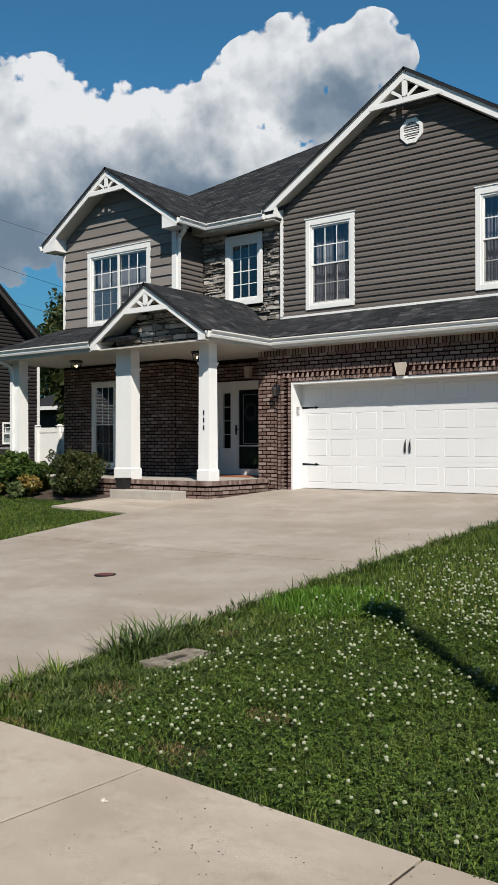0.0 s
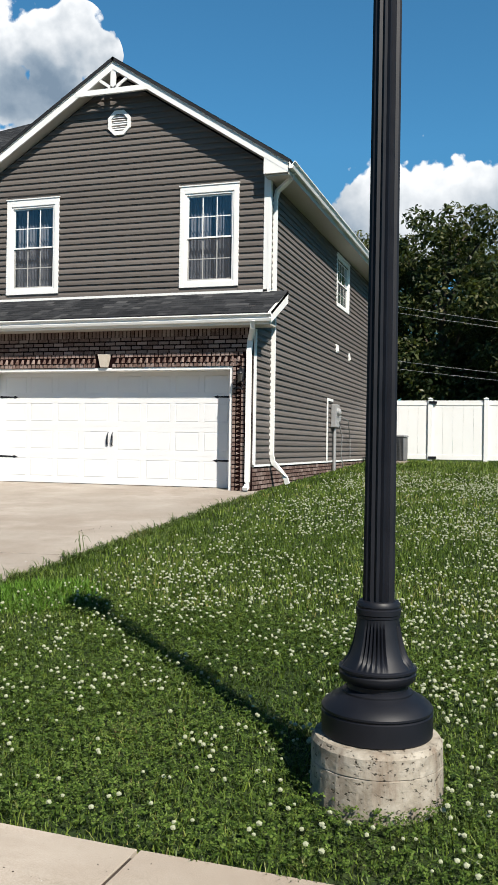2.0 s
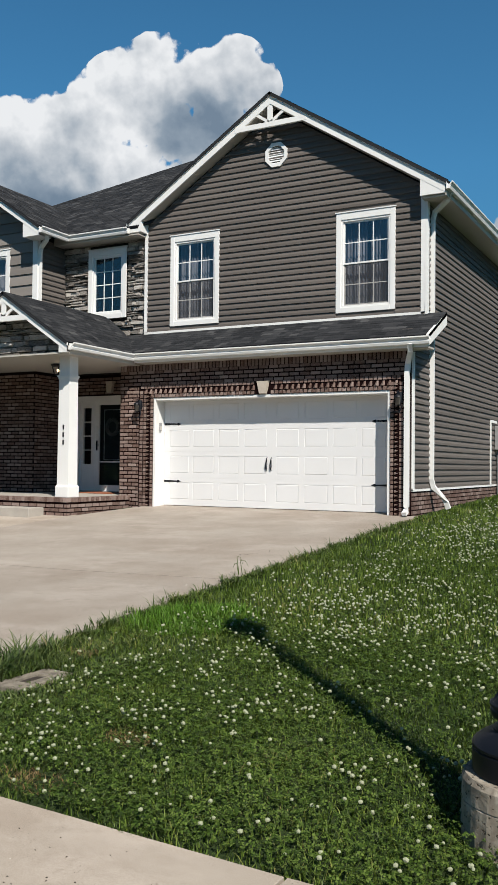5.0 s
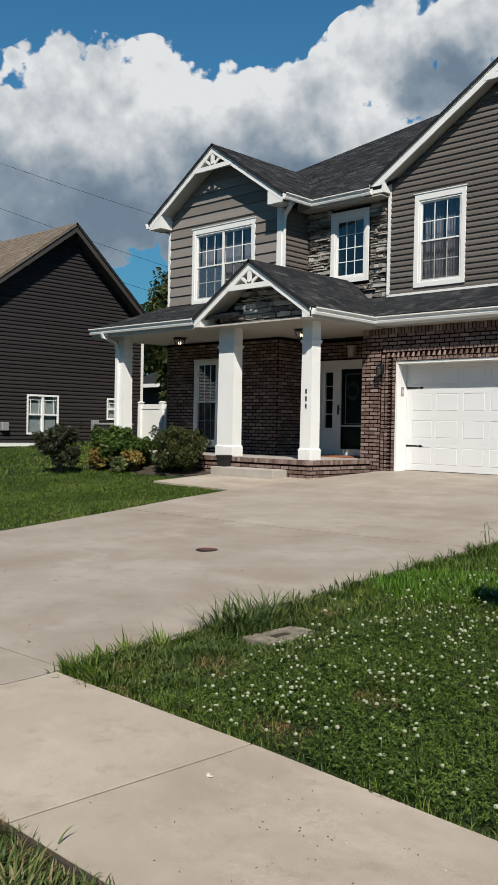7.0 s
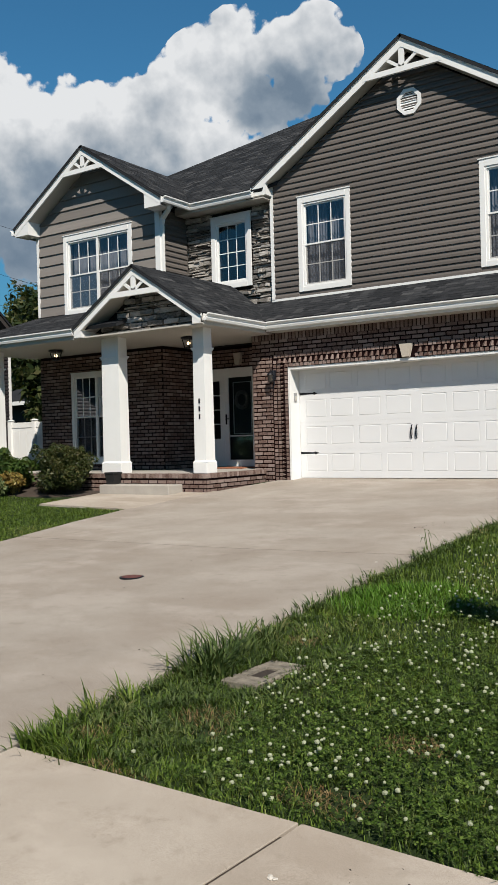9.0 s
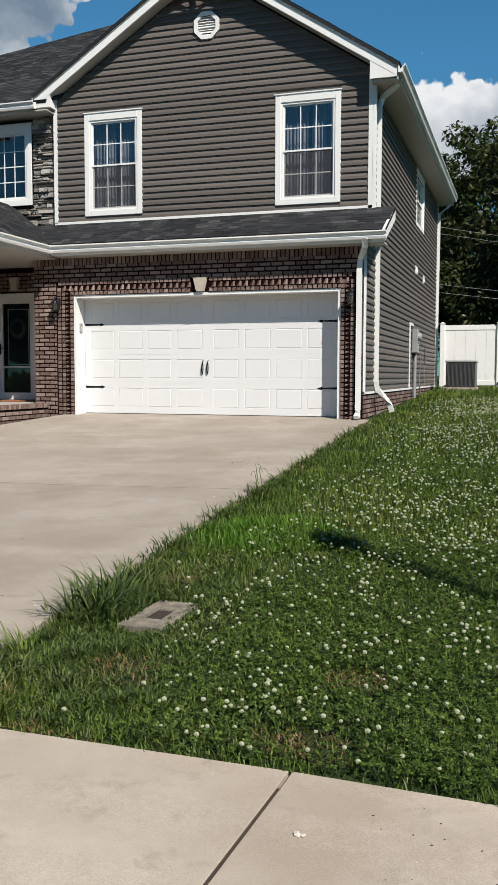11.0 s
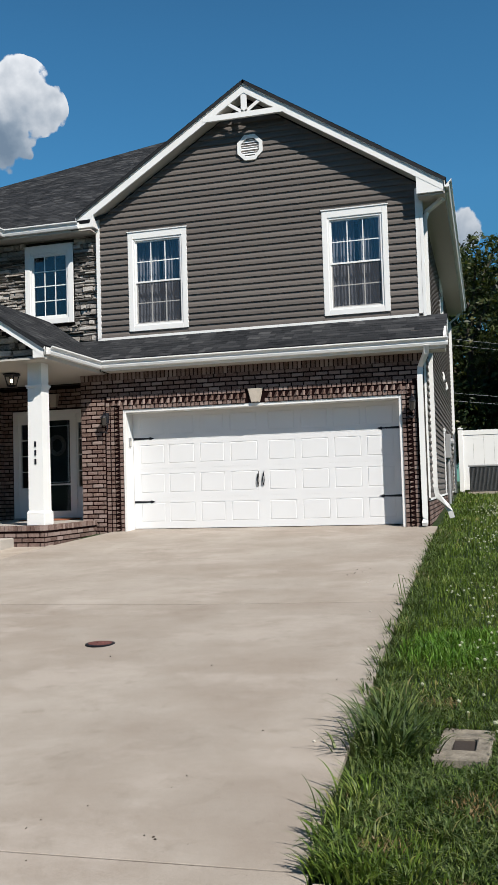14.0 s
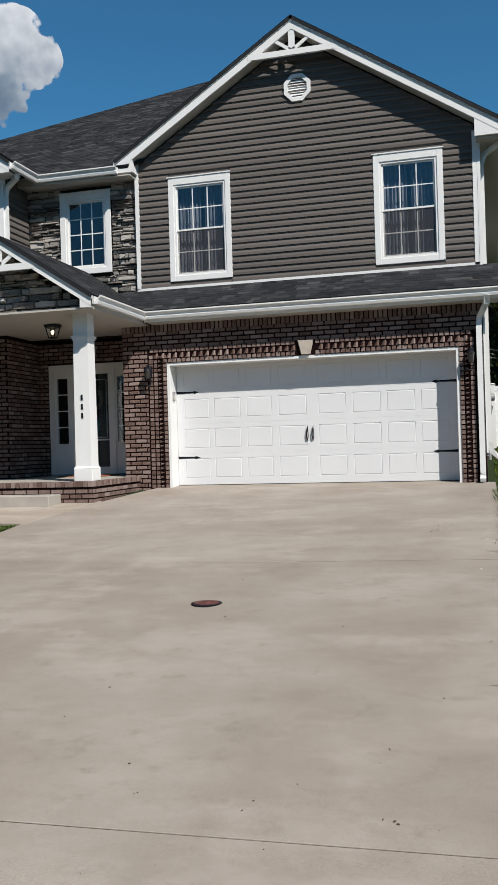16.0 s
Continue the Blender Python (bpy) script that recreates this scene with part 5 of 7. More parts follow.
bm.faces.new([bm.verts.new(FA(*v)) for v in ((d0 + 0.1, -0.012, PF + 0.16), (d1 - 0.1, -0.012, PF + 0.16), (d1 - 0.1, -0.012, 2.84), (d0 + 0.1, -0.012, 2.84))])
part("pane", bm, GLASS, entry)
bm = bmesh.new()
FA.block(bm, d0, d1, -0.13, -0.08, PF + 0.03, 2.95)
part("door_leaf", bm, simple("dark_door_leaf", (0.018, 0.0189, 0.0213), 0.1, 0.5, 3, 90, 0.05), entry, "dark painted inner door")
bm = bmesh.new()
for e in ((d0 + 0.17, d0 + 0.185, 1.62, 2.74), (d1 - 0.185, d1 - 0.17, 1.62, 2.74), (d0 + 0.185, d1 - 0.185, 1.62, 1.635), (d0 + 0.185, d1 - 0.185, 2.725, 2.74)):
    FA.block(bm, e[0], e[1], -0.08, -0.07, e[2], e[3])
part("glass_moulding", bm, WHITE, entry, "thin white moulding on the inner door")
bm = bmesh.new()
for k in range(16):
    a, b = 2 * math.pi * k / 16, 2 * math.pi * (k + 1) / 16
    cx, cz = (d0 + d1) / 2, 2.35
    tube(bm, [FA(cx + 0.15 * math.cos(a), -0.06, cz + 0.17 * math.sin(a)), FA(cx + 0.15 * math.cos(b), -0.06, cz + 0.17 * math.sin(b))], 0.045, 6)
part("door_wreath", bm, simple("dried_wreath", (0.164, 0.148, 0.139), 0.5, 0.9, 30, 90, 0.8), entry, "grey dried wreath behind the glass")
bm = bmesh.new()
FA.block(bm, d0 + 0.025, d0 + 0.06, 0.01, 0.025, 1.83, 2.05)
tube(bm, [FA(d0 + 0.04, 0.02, 1.95), FA(d0 + 0.04, 0.05, 1.95), FA(d0 + 0.13, 0.05, 1.95)], 0.011, 6)
part("door_handle", bm, BLACK, entry, "black lever handle")
bm = bmesh.new()
hull(bm, [(-11.88, 15.79, 3.1), (-11.74, 15.79, 3.1), (-11.7, 15.79, 3.36), (-11.92, 15.79, 3.36)], [(-11.87, 15.72, 3.11), (-11.75, 15.72, 3.11), (-11.72, 15.72, 3.35), (-11.9, 15.72, 3.35)])
part("keystone", bm, bpy.data.materials["cast_stone"], house, "cream cast-stone keystone over the door")


# ---- downspouts ----
def downspout(pts, label="white aluminium downspout"):
    bm = bmesh.new()
    tube(bm, pts, 0, flat=(0.085, 0.06))
    return part("downspout", bm, WHITE, house, label)


downspout([(-4.5, E0 - 0.06, 3.6), (-4.52, E0 + 0.02, 3.48), (-4.63, YB - 0.04, 3.3), (-4.645, YB - 0.045, 3.1), (-4.645, YB - 0.045, 0.86), (-4.645, YB - 0.07, 0.78), (-4.65, YB - 0.16, 0.74)])
downspout([(-4.14, 15.42, 6.38), (-4.2, 15.46, 6.28), (-4.48, 15.64, 6.14), (-4.53, 15.67, 6.0), (-4.53, 15.66, 1.32), (-4.5, 15.68, 1.18), (-4.35, 15.77, 1.0), (-4.3, 15.82, 0.9), (-4.27, 15.85, 0.79)])
downspout([(-12.53, 14.45, 6.38), (-12.57, 14.5, 6.3), (-12.83, 14.62, 6.18), (-12.87, 14.63, 6.05), (-12.87, 14.63, 4.32)])
downspout([(-16.35, 12.38, 3.6), (-16.35, 12.4, 3.5), (-16.3, 12.72, 3.38), (-16.28, 12.77, 3.2), (-16.28, 12.77, 0.9)])
downspout([(-4.15, 26.3, 6.4), (-4.3, 26.25, 6.2), (-4.52, 26.1, 6.0), (-4.54, 26.1, 1.0)])


# ---- fittings ----
def wall_lantern(x, z):
    t = thing("wall_lantern", (x, YB, z), "dark bronze curled wall lantern on brick", "wall lamp", "garage lanterns")
    bm = bmesh.new()
    lathe(bm, x, YB - 0.02, [(0.05, z - 0.09), (0.055, z), (0.05, z + 0.09)], 10)
    part("back_plate", bm, BLACK, t)
    bm = bmesh.new()
    tube(bm, [(x, YB - 0.03, z), (x, YB - 0.075, z + 0.12), (x, YB - 0.13, z + 0.1), (x, YB - 0.135, z + 0.04)], 0.01, 6)
    tube(bm, [(x, YB - 0.03, z - 0.05), (x + 0.02, YB - 0.08, z - 0.13), (x - 0.01, YB - 0.13, z - 0.16), (x - 0.01, YB - 0.14, z - 0.11)], 0.008, 6)
    part("arm", bm, BLACK, t)
    bm = bmesh.new()
    curl = [(x - 0.01 + (0.035 + 0.011 * k) * math.sin(k * 0.62) * 0.8, YB - 0.05 - 0.004 * k, z - 0.1 - 0.02 * k + 0.05 * math.cos(k * 0.62)) for k in range(12)]
    tube(bm, [(x, YB - 0.03, z - 0.05), *curl], 0.011, 6)
    part("scroll", bm, BLACK, t, "curled iron scroll")
    bm = bmesh.new()
    lathe(bm, x, YB - 0.135, [(0.02, z + 0.05), (0.058, z + 0.02), (0.066, z + 0.0)], 10)
    part("cap", bm, BLACK, t)
    bm = bmesh.new()
    lathe(bm, x, YB - 0.135, [(0.056, z), (0.04, z - 0.13), (0.015, z - 0.15)], 10)
    part("lantern_glass", bm, simple("smoked_glass", (0.041, 0.0369, 0.0328), 0.1, 0.15, 3, 30, 0), t)


wall_lantern(-10.18, 2.72)
wall_lantern(-4.78, 2.72)


def ceiling_lantern(x, y):
    t = thing("ceiling_lantern", (x, y, 3.51), "small bronze porch ceiling lantern with amber bulb", "ceiling lamp", "porch lanterns")
    bm = bmesh.new()
    lathe(bm, x, y, [(0.15, 3.5), (0.155, 3.48), (0.12, 3.455)], 8)
    part("canopy", bm, BLACK, t)
    bm = bmesh.new()
    for k in range(4):
        a = math.pi / 4 + k * math.pi / 2
        tube(bm, [(x + 0.12 * math.cos(a), y + 0.12 * math.sin(a), 3.455), (x + 0.075 * math.cos(a), y + 0.075 * math.sin(a), 3.29)], 0.01, 5)
    lathe(bm, x, y, [(0.085, 3.3), (0.085, 3.285), (0.03, 3.27)], 8)
    part("cage", bm, BLACK, t)
    bm = bmesh.new()
    bmesh.ops.create_icosphere(bm, subdivisions=2, radius=0.035, matrix=Matrix.Translation((x, y, 3.38)))
    m, tr, b = material("bulb", 0.4)
    b.inputs["Base Color"].default_value = (0.9, 0.8, 0.6, 1)
    b.inputs["Emission Color"].default_value, b.inputs["Emission Strength"].default_value = (1, 0.72, 0.4, 1), 3.0
    part("bulb", bm, m, t)


ceiling_lantern(-11.55, 13.75)
ceiling_lantern(-14.95, 13.5)


def electric_meter():
    t = thing("electric_meter", (XR + 0.03, 20.9, 0.95), "grey electric meter box with conduit on siding", "meter box")
    X = XR + 0.045
    bm = bmesh.new()
    box(bm, X, X + 0.12, 20.75, 21.15, 1.95, 2.5, 0.01)
    part("meter_box", bm, METAL_GREY, t)
    bm = bmesh.new()
    lathe(bm, 0, 0, [(0.09, 0), (0.09, 0.05), (0.06, 0.08)], 14)
    bm.transform(pose(X + 0.12, 20.95, 2.32, ry=90))
    part("meter_dial", bm, METAL_GREY, t)
    bm = bmesh.new()
    box(bm, X, X + 0.09, 21.22, 21.45, 2.1, 2.4, 0.01)
    part("junction_box", bm, METAL_GREY, t)
    bm = bmesh.new()
    tube(bm, [(X + 0.05, 20.95, 1.96), (X + 0.05, 20.95, 0.8)], 0.04, 8)
    part("conduit", bm, METAL_GREY, t)
    bm = bmesh.new()
    tube(bm, [(X + 0.05, 21.35, 2.1), (X + 0.1, 21.6, 1.75), (X + 0.06, 21.7, 1.3), (X + 0.08, 21.9, 0.95)], 0.014, 5)
    tube(bm, [(X + 0.05, 21.4, 2.25), (X + 0.15, 22.1, 2.15), (X + 0.06, 22.8, 1.7), (X + 0.05, 22.9, 1.2)], 0.012, 5)
    part("cable", bm, METAL_GREY, t)
    bm = bmesh.new()
    for e in ((20.3, 20.36, 1.15, 2.62), (20.36, 20.9, 2.56, 2.62)):
        FQ.block(bm, e[0], e[1], 0.02, 0.045, e[2], e[3])
    part("trim_strip", bm, WHITE, t)


electric_meter()
for y, z, w in ((21.2, 3.78, 0.2), (22.75, 3.72, 0.1)):
    vt = thing("wall_vent", (XR + 0.03, y, z), "small white vinyl wall vent cover", "vent", "side wall vents")
    bm = bmesh.new()
    FQ.block(bm, y, y + w, 0.004, 0.045, z, z + 0.2, 0.006)
    part("vent_flange", bm, WHITE, vt)
    bm = bmesh.new()
    hull(bm, [FQ(y + 0.02, 0.04, z + 0.03), FQ(y + w - 0.02, 0.04, z + 0.03), FQ(y + w - 0.02, 0.04, z + 0.17), FQ(y + 0.02, 0.04, z + 0.17)], [FQ(y + 0.02, 0.07, z + 0.03), FQ(y + w - 0.02, 0.07, z + 0.03), FQ(y + w - 0.02, 0.05, z + 0.17), FQ(y + 0.02, 0.05, z + 0.17)])
    part("vent_hood", bm, WHITE, vt)


# ---- neighbouring house ----
def neighbour():
    X = -20.0
    t = thing("neighbour_house", (X - 4, 14.2, 0.8), "dark charcoal sided house with brown shingle roof next door", "house")
    F = Face(X, "+x")
    ay, az = 13.95, 6.84
    y0, y1 = 9.2, 16.55
    span = lambda z: (ay - min((az - 0.25 - z) / 0.745, ay - y0), ay + min((az - 0.25 - z) / 0.89, y1 - ay))
    wa, wb = (12.71, 13.69, 1.21, 2.26), (15.28, 16.16, 1.64, 2.25)
    bm = bmesh.new()
    wall_slab(bm, F, y0, y1, 0.6, 3.2, 0.2, [opening(*wa, 0.05, 0.05), opening(*wb, 0.05, 0.05)])
    hull(bm, [F(y0, 0, 3.2), F(y1, 0, 3.2), F(y1, 0, 4.3), F(ay, 0, az - 0.2), F(y0, 0, 3.25)], [F(y0, -0.2, 3.2), F(y1, -0.2, 3.2), F(y1, -0.2, 4.3), F(ay, -0.2, az - 0.2), F(y0, -0.2, 3.25)])
    w = part("gable_wall", bm, SIDING_NEIGHBOUR, t, "charcoal lapped vinyl siding")
    lap_siding(w, F, 0.98, 6.6, 0.1016, span, [wa, wb], SIDING_NEIGHBOUR)
    for p, units in ((wa, 2), (wb, 1)):
        window_on(t, F, p, units)
    bm = bmesh.new()
    F.block(bm, y0, y1, 0, 0.035, 0.9, 0.99)
    part("base_trim", bm, WHITE, t)
    bm = bmesh.new()
    F.block(bm, y1 - 0.07, y1 + 0.02, -0.05, 0.03, 0.9, 4.5)
    part("corner_trim", bm, WHITE, t)
    bm = bmesh.new()
    box(bm, X - 9, X - 0.2, y1 - 0.2, y1, 0.6, 4.3)
    box(bm, X - 9, X - 0.2, y0, y0 + 0.2, 0.6, 3.2)
    box(bm, X - 9.2, X - 9, y0, y1, 0.6, 3.2)
    part("house_wall", bm, SIDING_NEIGHBOUR, t)
    o = 0.35
    dark = simple("dark_rake_trim", (0.0492, 0.0435, 0.041), 0.1, 0.5, 3, 60, 0.05)
    el, er = (y0 - 0.5, az - 0.745 * (ay - y0 + 0.5)), (y1 + 0.35, az - 0.89 * (y1 + 0.35 - ay))
    for (ey, ez) in (el, er):
        bm = bmesh.new()
        hull(bm, [(X + o, ay, az), (X + o, ey, ez), (X + o, ey, ez - 0.2), (X + o, ay, az - 0.22)], [(X + o - 0.04, ay, az), (X + o - 0.04, ey, ez), (X + o - 0.04, ey, ez - 0.2), (X + o - 0.04, ay, az - 0.22)])
        part("rake_board", bm, dark, t)
        bm = bmesh.new()
        hull(bm, [(X + o - 0.04, ay, az - 0.19), (X + o - 0.04, ey, ez - 0.17), (X + o - 0.04, ey, ez - 0.2), (X + o - 0.04, ay, az - 0.22)], [(X - 0.02, ay, az - 0.19), (X - 0.02, ey, ez - 0.17), (X - 0.02, ey, ez - 0.2), (X - 0.02, ay, az - 0.22)])
        part("soffit", bm, dark, t)
    shingles(t, "roof", (X + o + 0.03, el[0], el[1] + 0.02), (X - 10, el[0], el[1] + 0.02), (X + o + 0.03, ay, az + 0.03), (X - 10, ay, az + 0.03), SHINGLE_TAN)
    shingles(t, "roof", (X + o + 0.03, er[0], er[1] + 0.02), (X - 10, er[0], er[1] + 0.02), (X + o + 0.03, ay, az + 0.03), (X - 10, ay, az + 0.03), SHINGLE)
    for y, z, h in ((11.95, 1.3, 0.22), (14.75, 1.32, 0.3)):
        bm = bmesh.new()
        F.block(bm, y, y + 0.2, 0.01, 0.12, z, z + h, 0.01)
        part("utility_box", bm, METAL_GREY, t)


def window_on(t, F, p, units):
    """A plain two-sash window for a house farther off."""
    u0, u1, z0, z1 = p
    c = 0.05
    zm = (z0 + z1) / 2
    bm = bmesh.new()
    F.block(bm, u0, u1, -0.04, 0.035, z0, z0 + c)
    w = part("window", bm, WHITE, t)
    pieces = [("window_frame", u0, u0 + c, z0 + c, z1), ("window_frame", u1 - c, u1, z0 + c, z1), ("window_frame", u0 + c, u1 - c, z1 - c, z1), ("meeting_rail", u0 + c, u1 - c, zm - 0.02, zm + 0.02)]
    pieces += [("mullion", u0 + (u1 - u0) * k / units - 0.03, u0 + (u1 - u0) * k / units + 0.03, z0 + c, z1 - c) for k in range(1, units)]
    for name, a, b, e, f in pieces:
        bm = bmesh.new()
        F.block(bm, a, b, -0.04, {"window_frame": 0.03, "mullion": 0.02, "meeting_rail": 0.01}[name], e, f)
        part(name, bm, WHITE, w)
    for k in range(units):
        a, b = u0 + c + (u1 - u0 - 2 * c) * k / units, u0 + c + (u1 - u0 - 2 * c) * (k + 1) / units
        bars = bmesh.new()
        for u in (a + 0.09, b - 0.09):
            F.block(bars, u - 0.006, u + 0.006, -0.035, -0.02, zm, z1 - c)
        F.block(bars, a, b, -0.035, -0.02, z1 - c - 0.1, z1 - c - 0.085)
        part("glazing_bar", bars, WHITE, w)
        bm = bmesh.new()
        bm.faces.new([bm.verts.new(F(*v)) for v in ((a, -0.03, z0 + c), (b, -0.03, z0 + c), (b, -0.03, z1 - c), (a, -0.03, z1 - c))])
        part("pane", bm, GLASS, w).visible_shadow = False
        bm = bmesh.new()
        F.block(bm, a, b, -0.09, -0.07, z0 + c, z1 - c)
        part("blind", bm, simple("pale_blind", (0.262, 0.295, 0.295), 0.06, 0.8, 3, 60, 0.05), w)


neighbour()


def far_house():
    t = thing("far_house", (-25, 27.5, 1.0), "low dark house with white fascia behind the fence", "house")
    bm = bmesh.new()
    box(bm, -32, -21.0, 26, 32, 0.8, 3.3)
    part("wall", bm, SIDING_NEIGHBOUR, t)
    bm = bmesh.new()
    hull(bm, [(-32.5, 25.5, 3.35), (-20.6, 25.5, 3.35), (-20.6, 32.5, 3.35), (-32.5, 32.5, 3.35)], [(-29, 29, 5.3), (-24.5, 29, 5.3), (-24.5, 29.2, 5.3), (-29, 29.2, 5.3)])
    part("roof", bm, SHINGLE, t)
    bm = bmesh.new()
    box(bm, -32.5, -20.6, 25.42, 25.5, 3.2, 3.36)
    part("fascia", bm, WHITE, t)


far_house()


# ---- fences ----
def fence(name_at, x0, x1, y, top, base, step, label, gate_at=None):
    t = thing("vinyl_fence", name_at, label, "fence", "white vinyl fences")
    n = round((x1 - x0) / step)
    for i in range(n + 1):
        x = x0 + (x1 - x0) * i / n
        bm = bmesh.new()
        box(bm, x - 0.065, x + 0.065, y - 0.065, y + 0.065, base - 0.25, top + 0.05, 0.006)
        hull(bm, [(x + s * 0.085, y + q * 0.085, top + 0.05) for s, q in ((-1, -1), (1, -1), (1, 1), (-1, 1))], [(x + s * 0.012, y + q * 0.05, top + 0.085) for s, q in ((-1, -1), (1, -1), (1, 1), (-1, 1))])
        part("post", bm, WHITE, t)
        if i == n:
            continue
        a, b = x + 0.065, x0 + (x1 - x0) * (i + 1) / n - 0.065
        for z0, z1 in ((top - 0.14, top), (base + 0.04, base + 0.18)):
            bm = bmesh.new()
            box(bm, a, b, y - 0.025, y + 0.025, z0, z1, 0.004)
            part("rail", bm, WHITE, t)
        k = max(1, round((b - a) / 0.28))
        for j in range(k):
            p, q = a + (b - a) * j / k, a + (b - a) * (j + 1) / k
            bm = bmesh.new()
            box(bm, p + 0.002, q - 0.002, y - 0.011, y + 0.011, base + 0.18, top - 0.14)
            part("board", bm, WHITE, t)
    if gate_at:
        for z in (base + 0.1, top - 0.05):
            bm = bmesh.new()
            box(bm, gate_at - 0.02, gate_at + 0.2, y - 0.085, y - 0.026, z - 0.04, z + 0.03)
            part("gate_hinge", bm, BLACK, t, "black gate hinge")


fence((-1, 26, 1.1), -4.35, 16.0, 26.0, 2.86, 1.12, 1.62, "tall white vinyl privacy fence behind the lawn", gate_at=-2.8)
fence((-18.8, 16.2, 0.9), -19.6, -16.8, 16.2, 2.1, 0.85, 0.95, "white vinyl fence section between two houses")


# ---- air conditioner ----
def air_conditioner(x, y, z, w, h, label):
    t = thing("air_conditioner", (x, y, z), label, "air conditioner", "outdoor units")
    bm = bmesh.new()
    box(bm, x - w / 2, x + w / 2, y - w / 2, y + w / 2, z + 0.06, z + h - 0.06, 0.02)
    body = part("body", bm, simple("unit_grey", (0.09, 0.092, 0.095), 0.1, 0.5, 5, 60, 0.05), t)
    bm = bmesh.new()
    box(bm, x - w / 2 - 0.02, x + w / 2 + 0.02, y - w / 2 - 0.02, y + w / 2 + 0.02, z + h - 0.06, z + h, 0.015)
    part("top_grille", bm, METAL_GREY, t)
    bm = bmesh.new()
    box(bm, x - w / 2 - 0.05, x + w / 2 + 0.05, y - w / 2 - 0.05, y + w / 2 + 0.05, z - 0.05, z + 0.06)
    part("pad", bm, CONCRETE, t)
    for k in range(22):
        u = x - w / 2 + 0.03 + k * (w - 0.06) / 21
        bm = bmesh.new()
        box(bm, u - 0.006, u + 0.006, y - w / 2 - 0.012, y - w / 2 + 0.001, z + 0.08, z + h - 0.07)
        part("louvre", bm, POT, t)


air_conditioner(-3.72, 24.9, 1.06, 0.78, 0.78, "grey louvred outdoor air conditioner on a pad")
air_conditioner(-19.3, 15.0, 0.85, 0.75, 0.7, "grey outdoor air conditioner beside charcoal siding")


# ---- street lamp ----
def street_lamp():
    x, y = -0.603, 3.79
    g = ground_z(x, y)
    foot = thing("concrete_footing", (x, y, g), "round pitted concrete footing in the grass", "footing")
    rnd = random.Random(5)
    for name, rows in (("lower_drum", [(0.26, g - 0.15), (0.266, g + 0.02), (0.263, g + 0.122), (0.257, g + 0.1245)]), ("upper_drum", [(0.257, g + 0.1245), (0.263, g + 0.127), (0.262, g + 0.16), (0.262, g + 0.2), (0.25, g + 0.222), (0.2, g + 0.225)])):
        bm = bmesh.new()
        lathe(bm, x, y, rows, 56)
        for v in bm.verts:
            v.co += Vector((rnd.uniform(-1, 1), rnd.uniform(-1, 1), rnd.uniform(-1, 1))) * 0.0015
        part(name, bm, CONCRETE_BASE, foot)
    z = g + 0.225
    t = thing("street_lamp", (x, y, z), "black fluted cast-iron street lamp on a concrete footing", "street lamp")
    bm = bmesh.new()
    lathe(bm, x, y, [(0.2, z), (0.216, z), (0.222, z + 0.006), (0.223, z + 0.09), (0.217, z + 0.094), (0.217, z + 0.098), (0.223, z + 0.102), (0.223, z + 0.11), (0.215, z + 0.121), (0.196, z + 0.137), (0.168, z + 0.153), (0.146, z + 0.163), (0.142, z + 0.165), (0.142, z + 0.172), (0.134, z + 0.177), (0.125, z + 0.182)], 72)
    part("base", bm, BLACK, t, smooth=True)
    bm = bmesh.new()
    lathe(bm, x, y, [(0.122, z + 0.178), (0.122, z + 0.202), (0.14, z + 0.211), (0.15, z + 0.222), (0.154, z + 0.236), (0.154, z + 0.244), (0.148, z + 0.25), (0.148, z + 0.254), (0.156, z + 0.258), (0.156, z + 0.266), (0.147, z + 0.272), (0.1, z + 0.276)], 72)
    part("collar", bm, BLACK, t, smooth=True)
    bm = bmesh.new()
    # flutes in groups of six with plain shoulders between
    def flutes(a):
        off = (math.degrees(a) + 45) % 90 - 45
        return 0.5 - 0.5 * math.cos(math.radians(off / 9.0 * 360)) if abs(off) < 27 else 0.0
    lathe(bm, x, y, [(0.147, z + 0.27, 0.0), (0.139, z + 0.282, 0.003), (0.125, z + 0.301, 0.011), (0.113, z + 0.325, 0.013), (0.103, z + 0.355, 0.013), (0.095, z + 0.39, 0.012), (0.089, z + 0.425, 0.01), (0.086, z + 0.44, 0.003), (0.085, z + 0.452, 0.0), (0.083, z + 0.47, 0.0)], 240, flutes)
    part("fluted_bell", bm, BLACK, t, smooth=True)
    bm = bmesh.new()
    lathe(bm, x, y, [(0.083, z + 0.463), (0.087, z + 0.466), (0.087, z + 0.476), (0.091, z + 0.479), (0.091, z + 0.499), (0.085, z + 0.503), (0.085, z + 0.507), (0.087, z + 0.51), (0.086, z + 0.521), (0.079, z + 0.53), (0.064, z + 0.532)], 44)
    part("ring", bm, BLACK, t, smooth=True)
    bm = bmesh.new()
    lathe(bm, x, y, [(0.064, z + 0.531, 0.009), (0.057, z + 3.3, 0.008), (0.056, z + 3.38, 0.0)], 32)
    part("pole", bm, BLACK, t)
    bm = bmesh.new()
    top = z + 3.38
    lathe(bm, x, y, [(0.06, top), (0.09, top + 0.02), (0.1, top + 0.06), (0.07, top + 0.1)], 24)
    part("fitter", bm, BLACK, t, smooth=True)
    bm = bmesh.new()
    lathe(bm, x, y, [(0.09, top + 0.1), (0.16, top + 0.22), (0.17, top + 0.32), (0.14, top + 0.42), (0.1, top + 0.46)], 24)
    part("globe", bm, simple("lamp_globe", (0.492, 0.492, 0.467), 0.05, 0.3, 3, 50, 0.02), t, smooth=True)
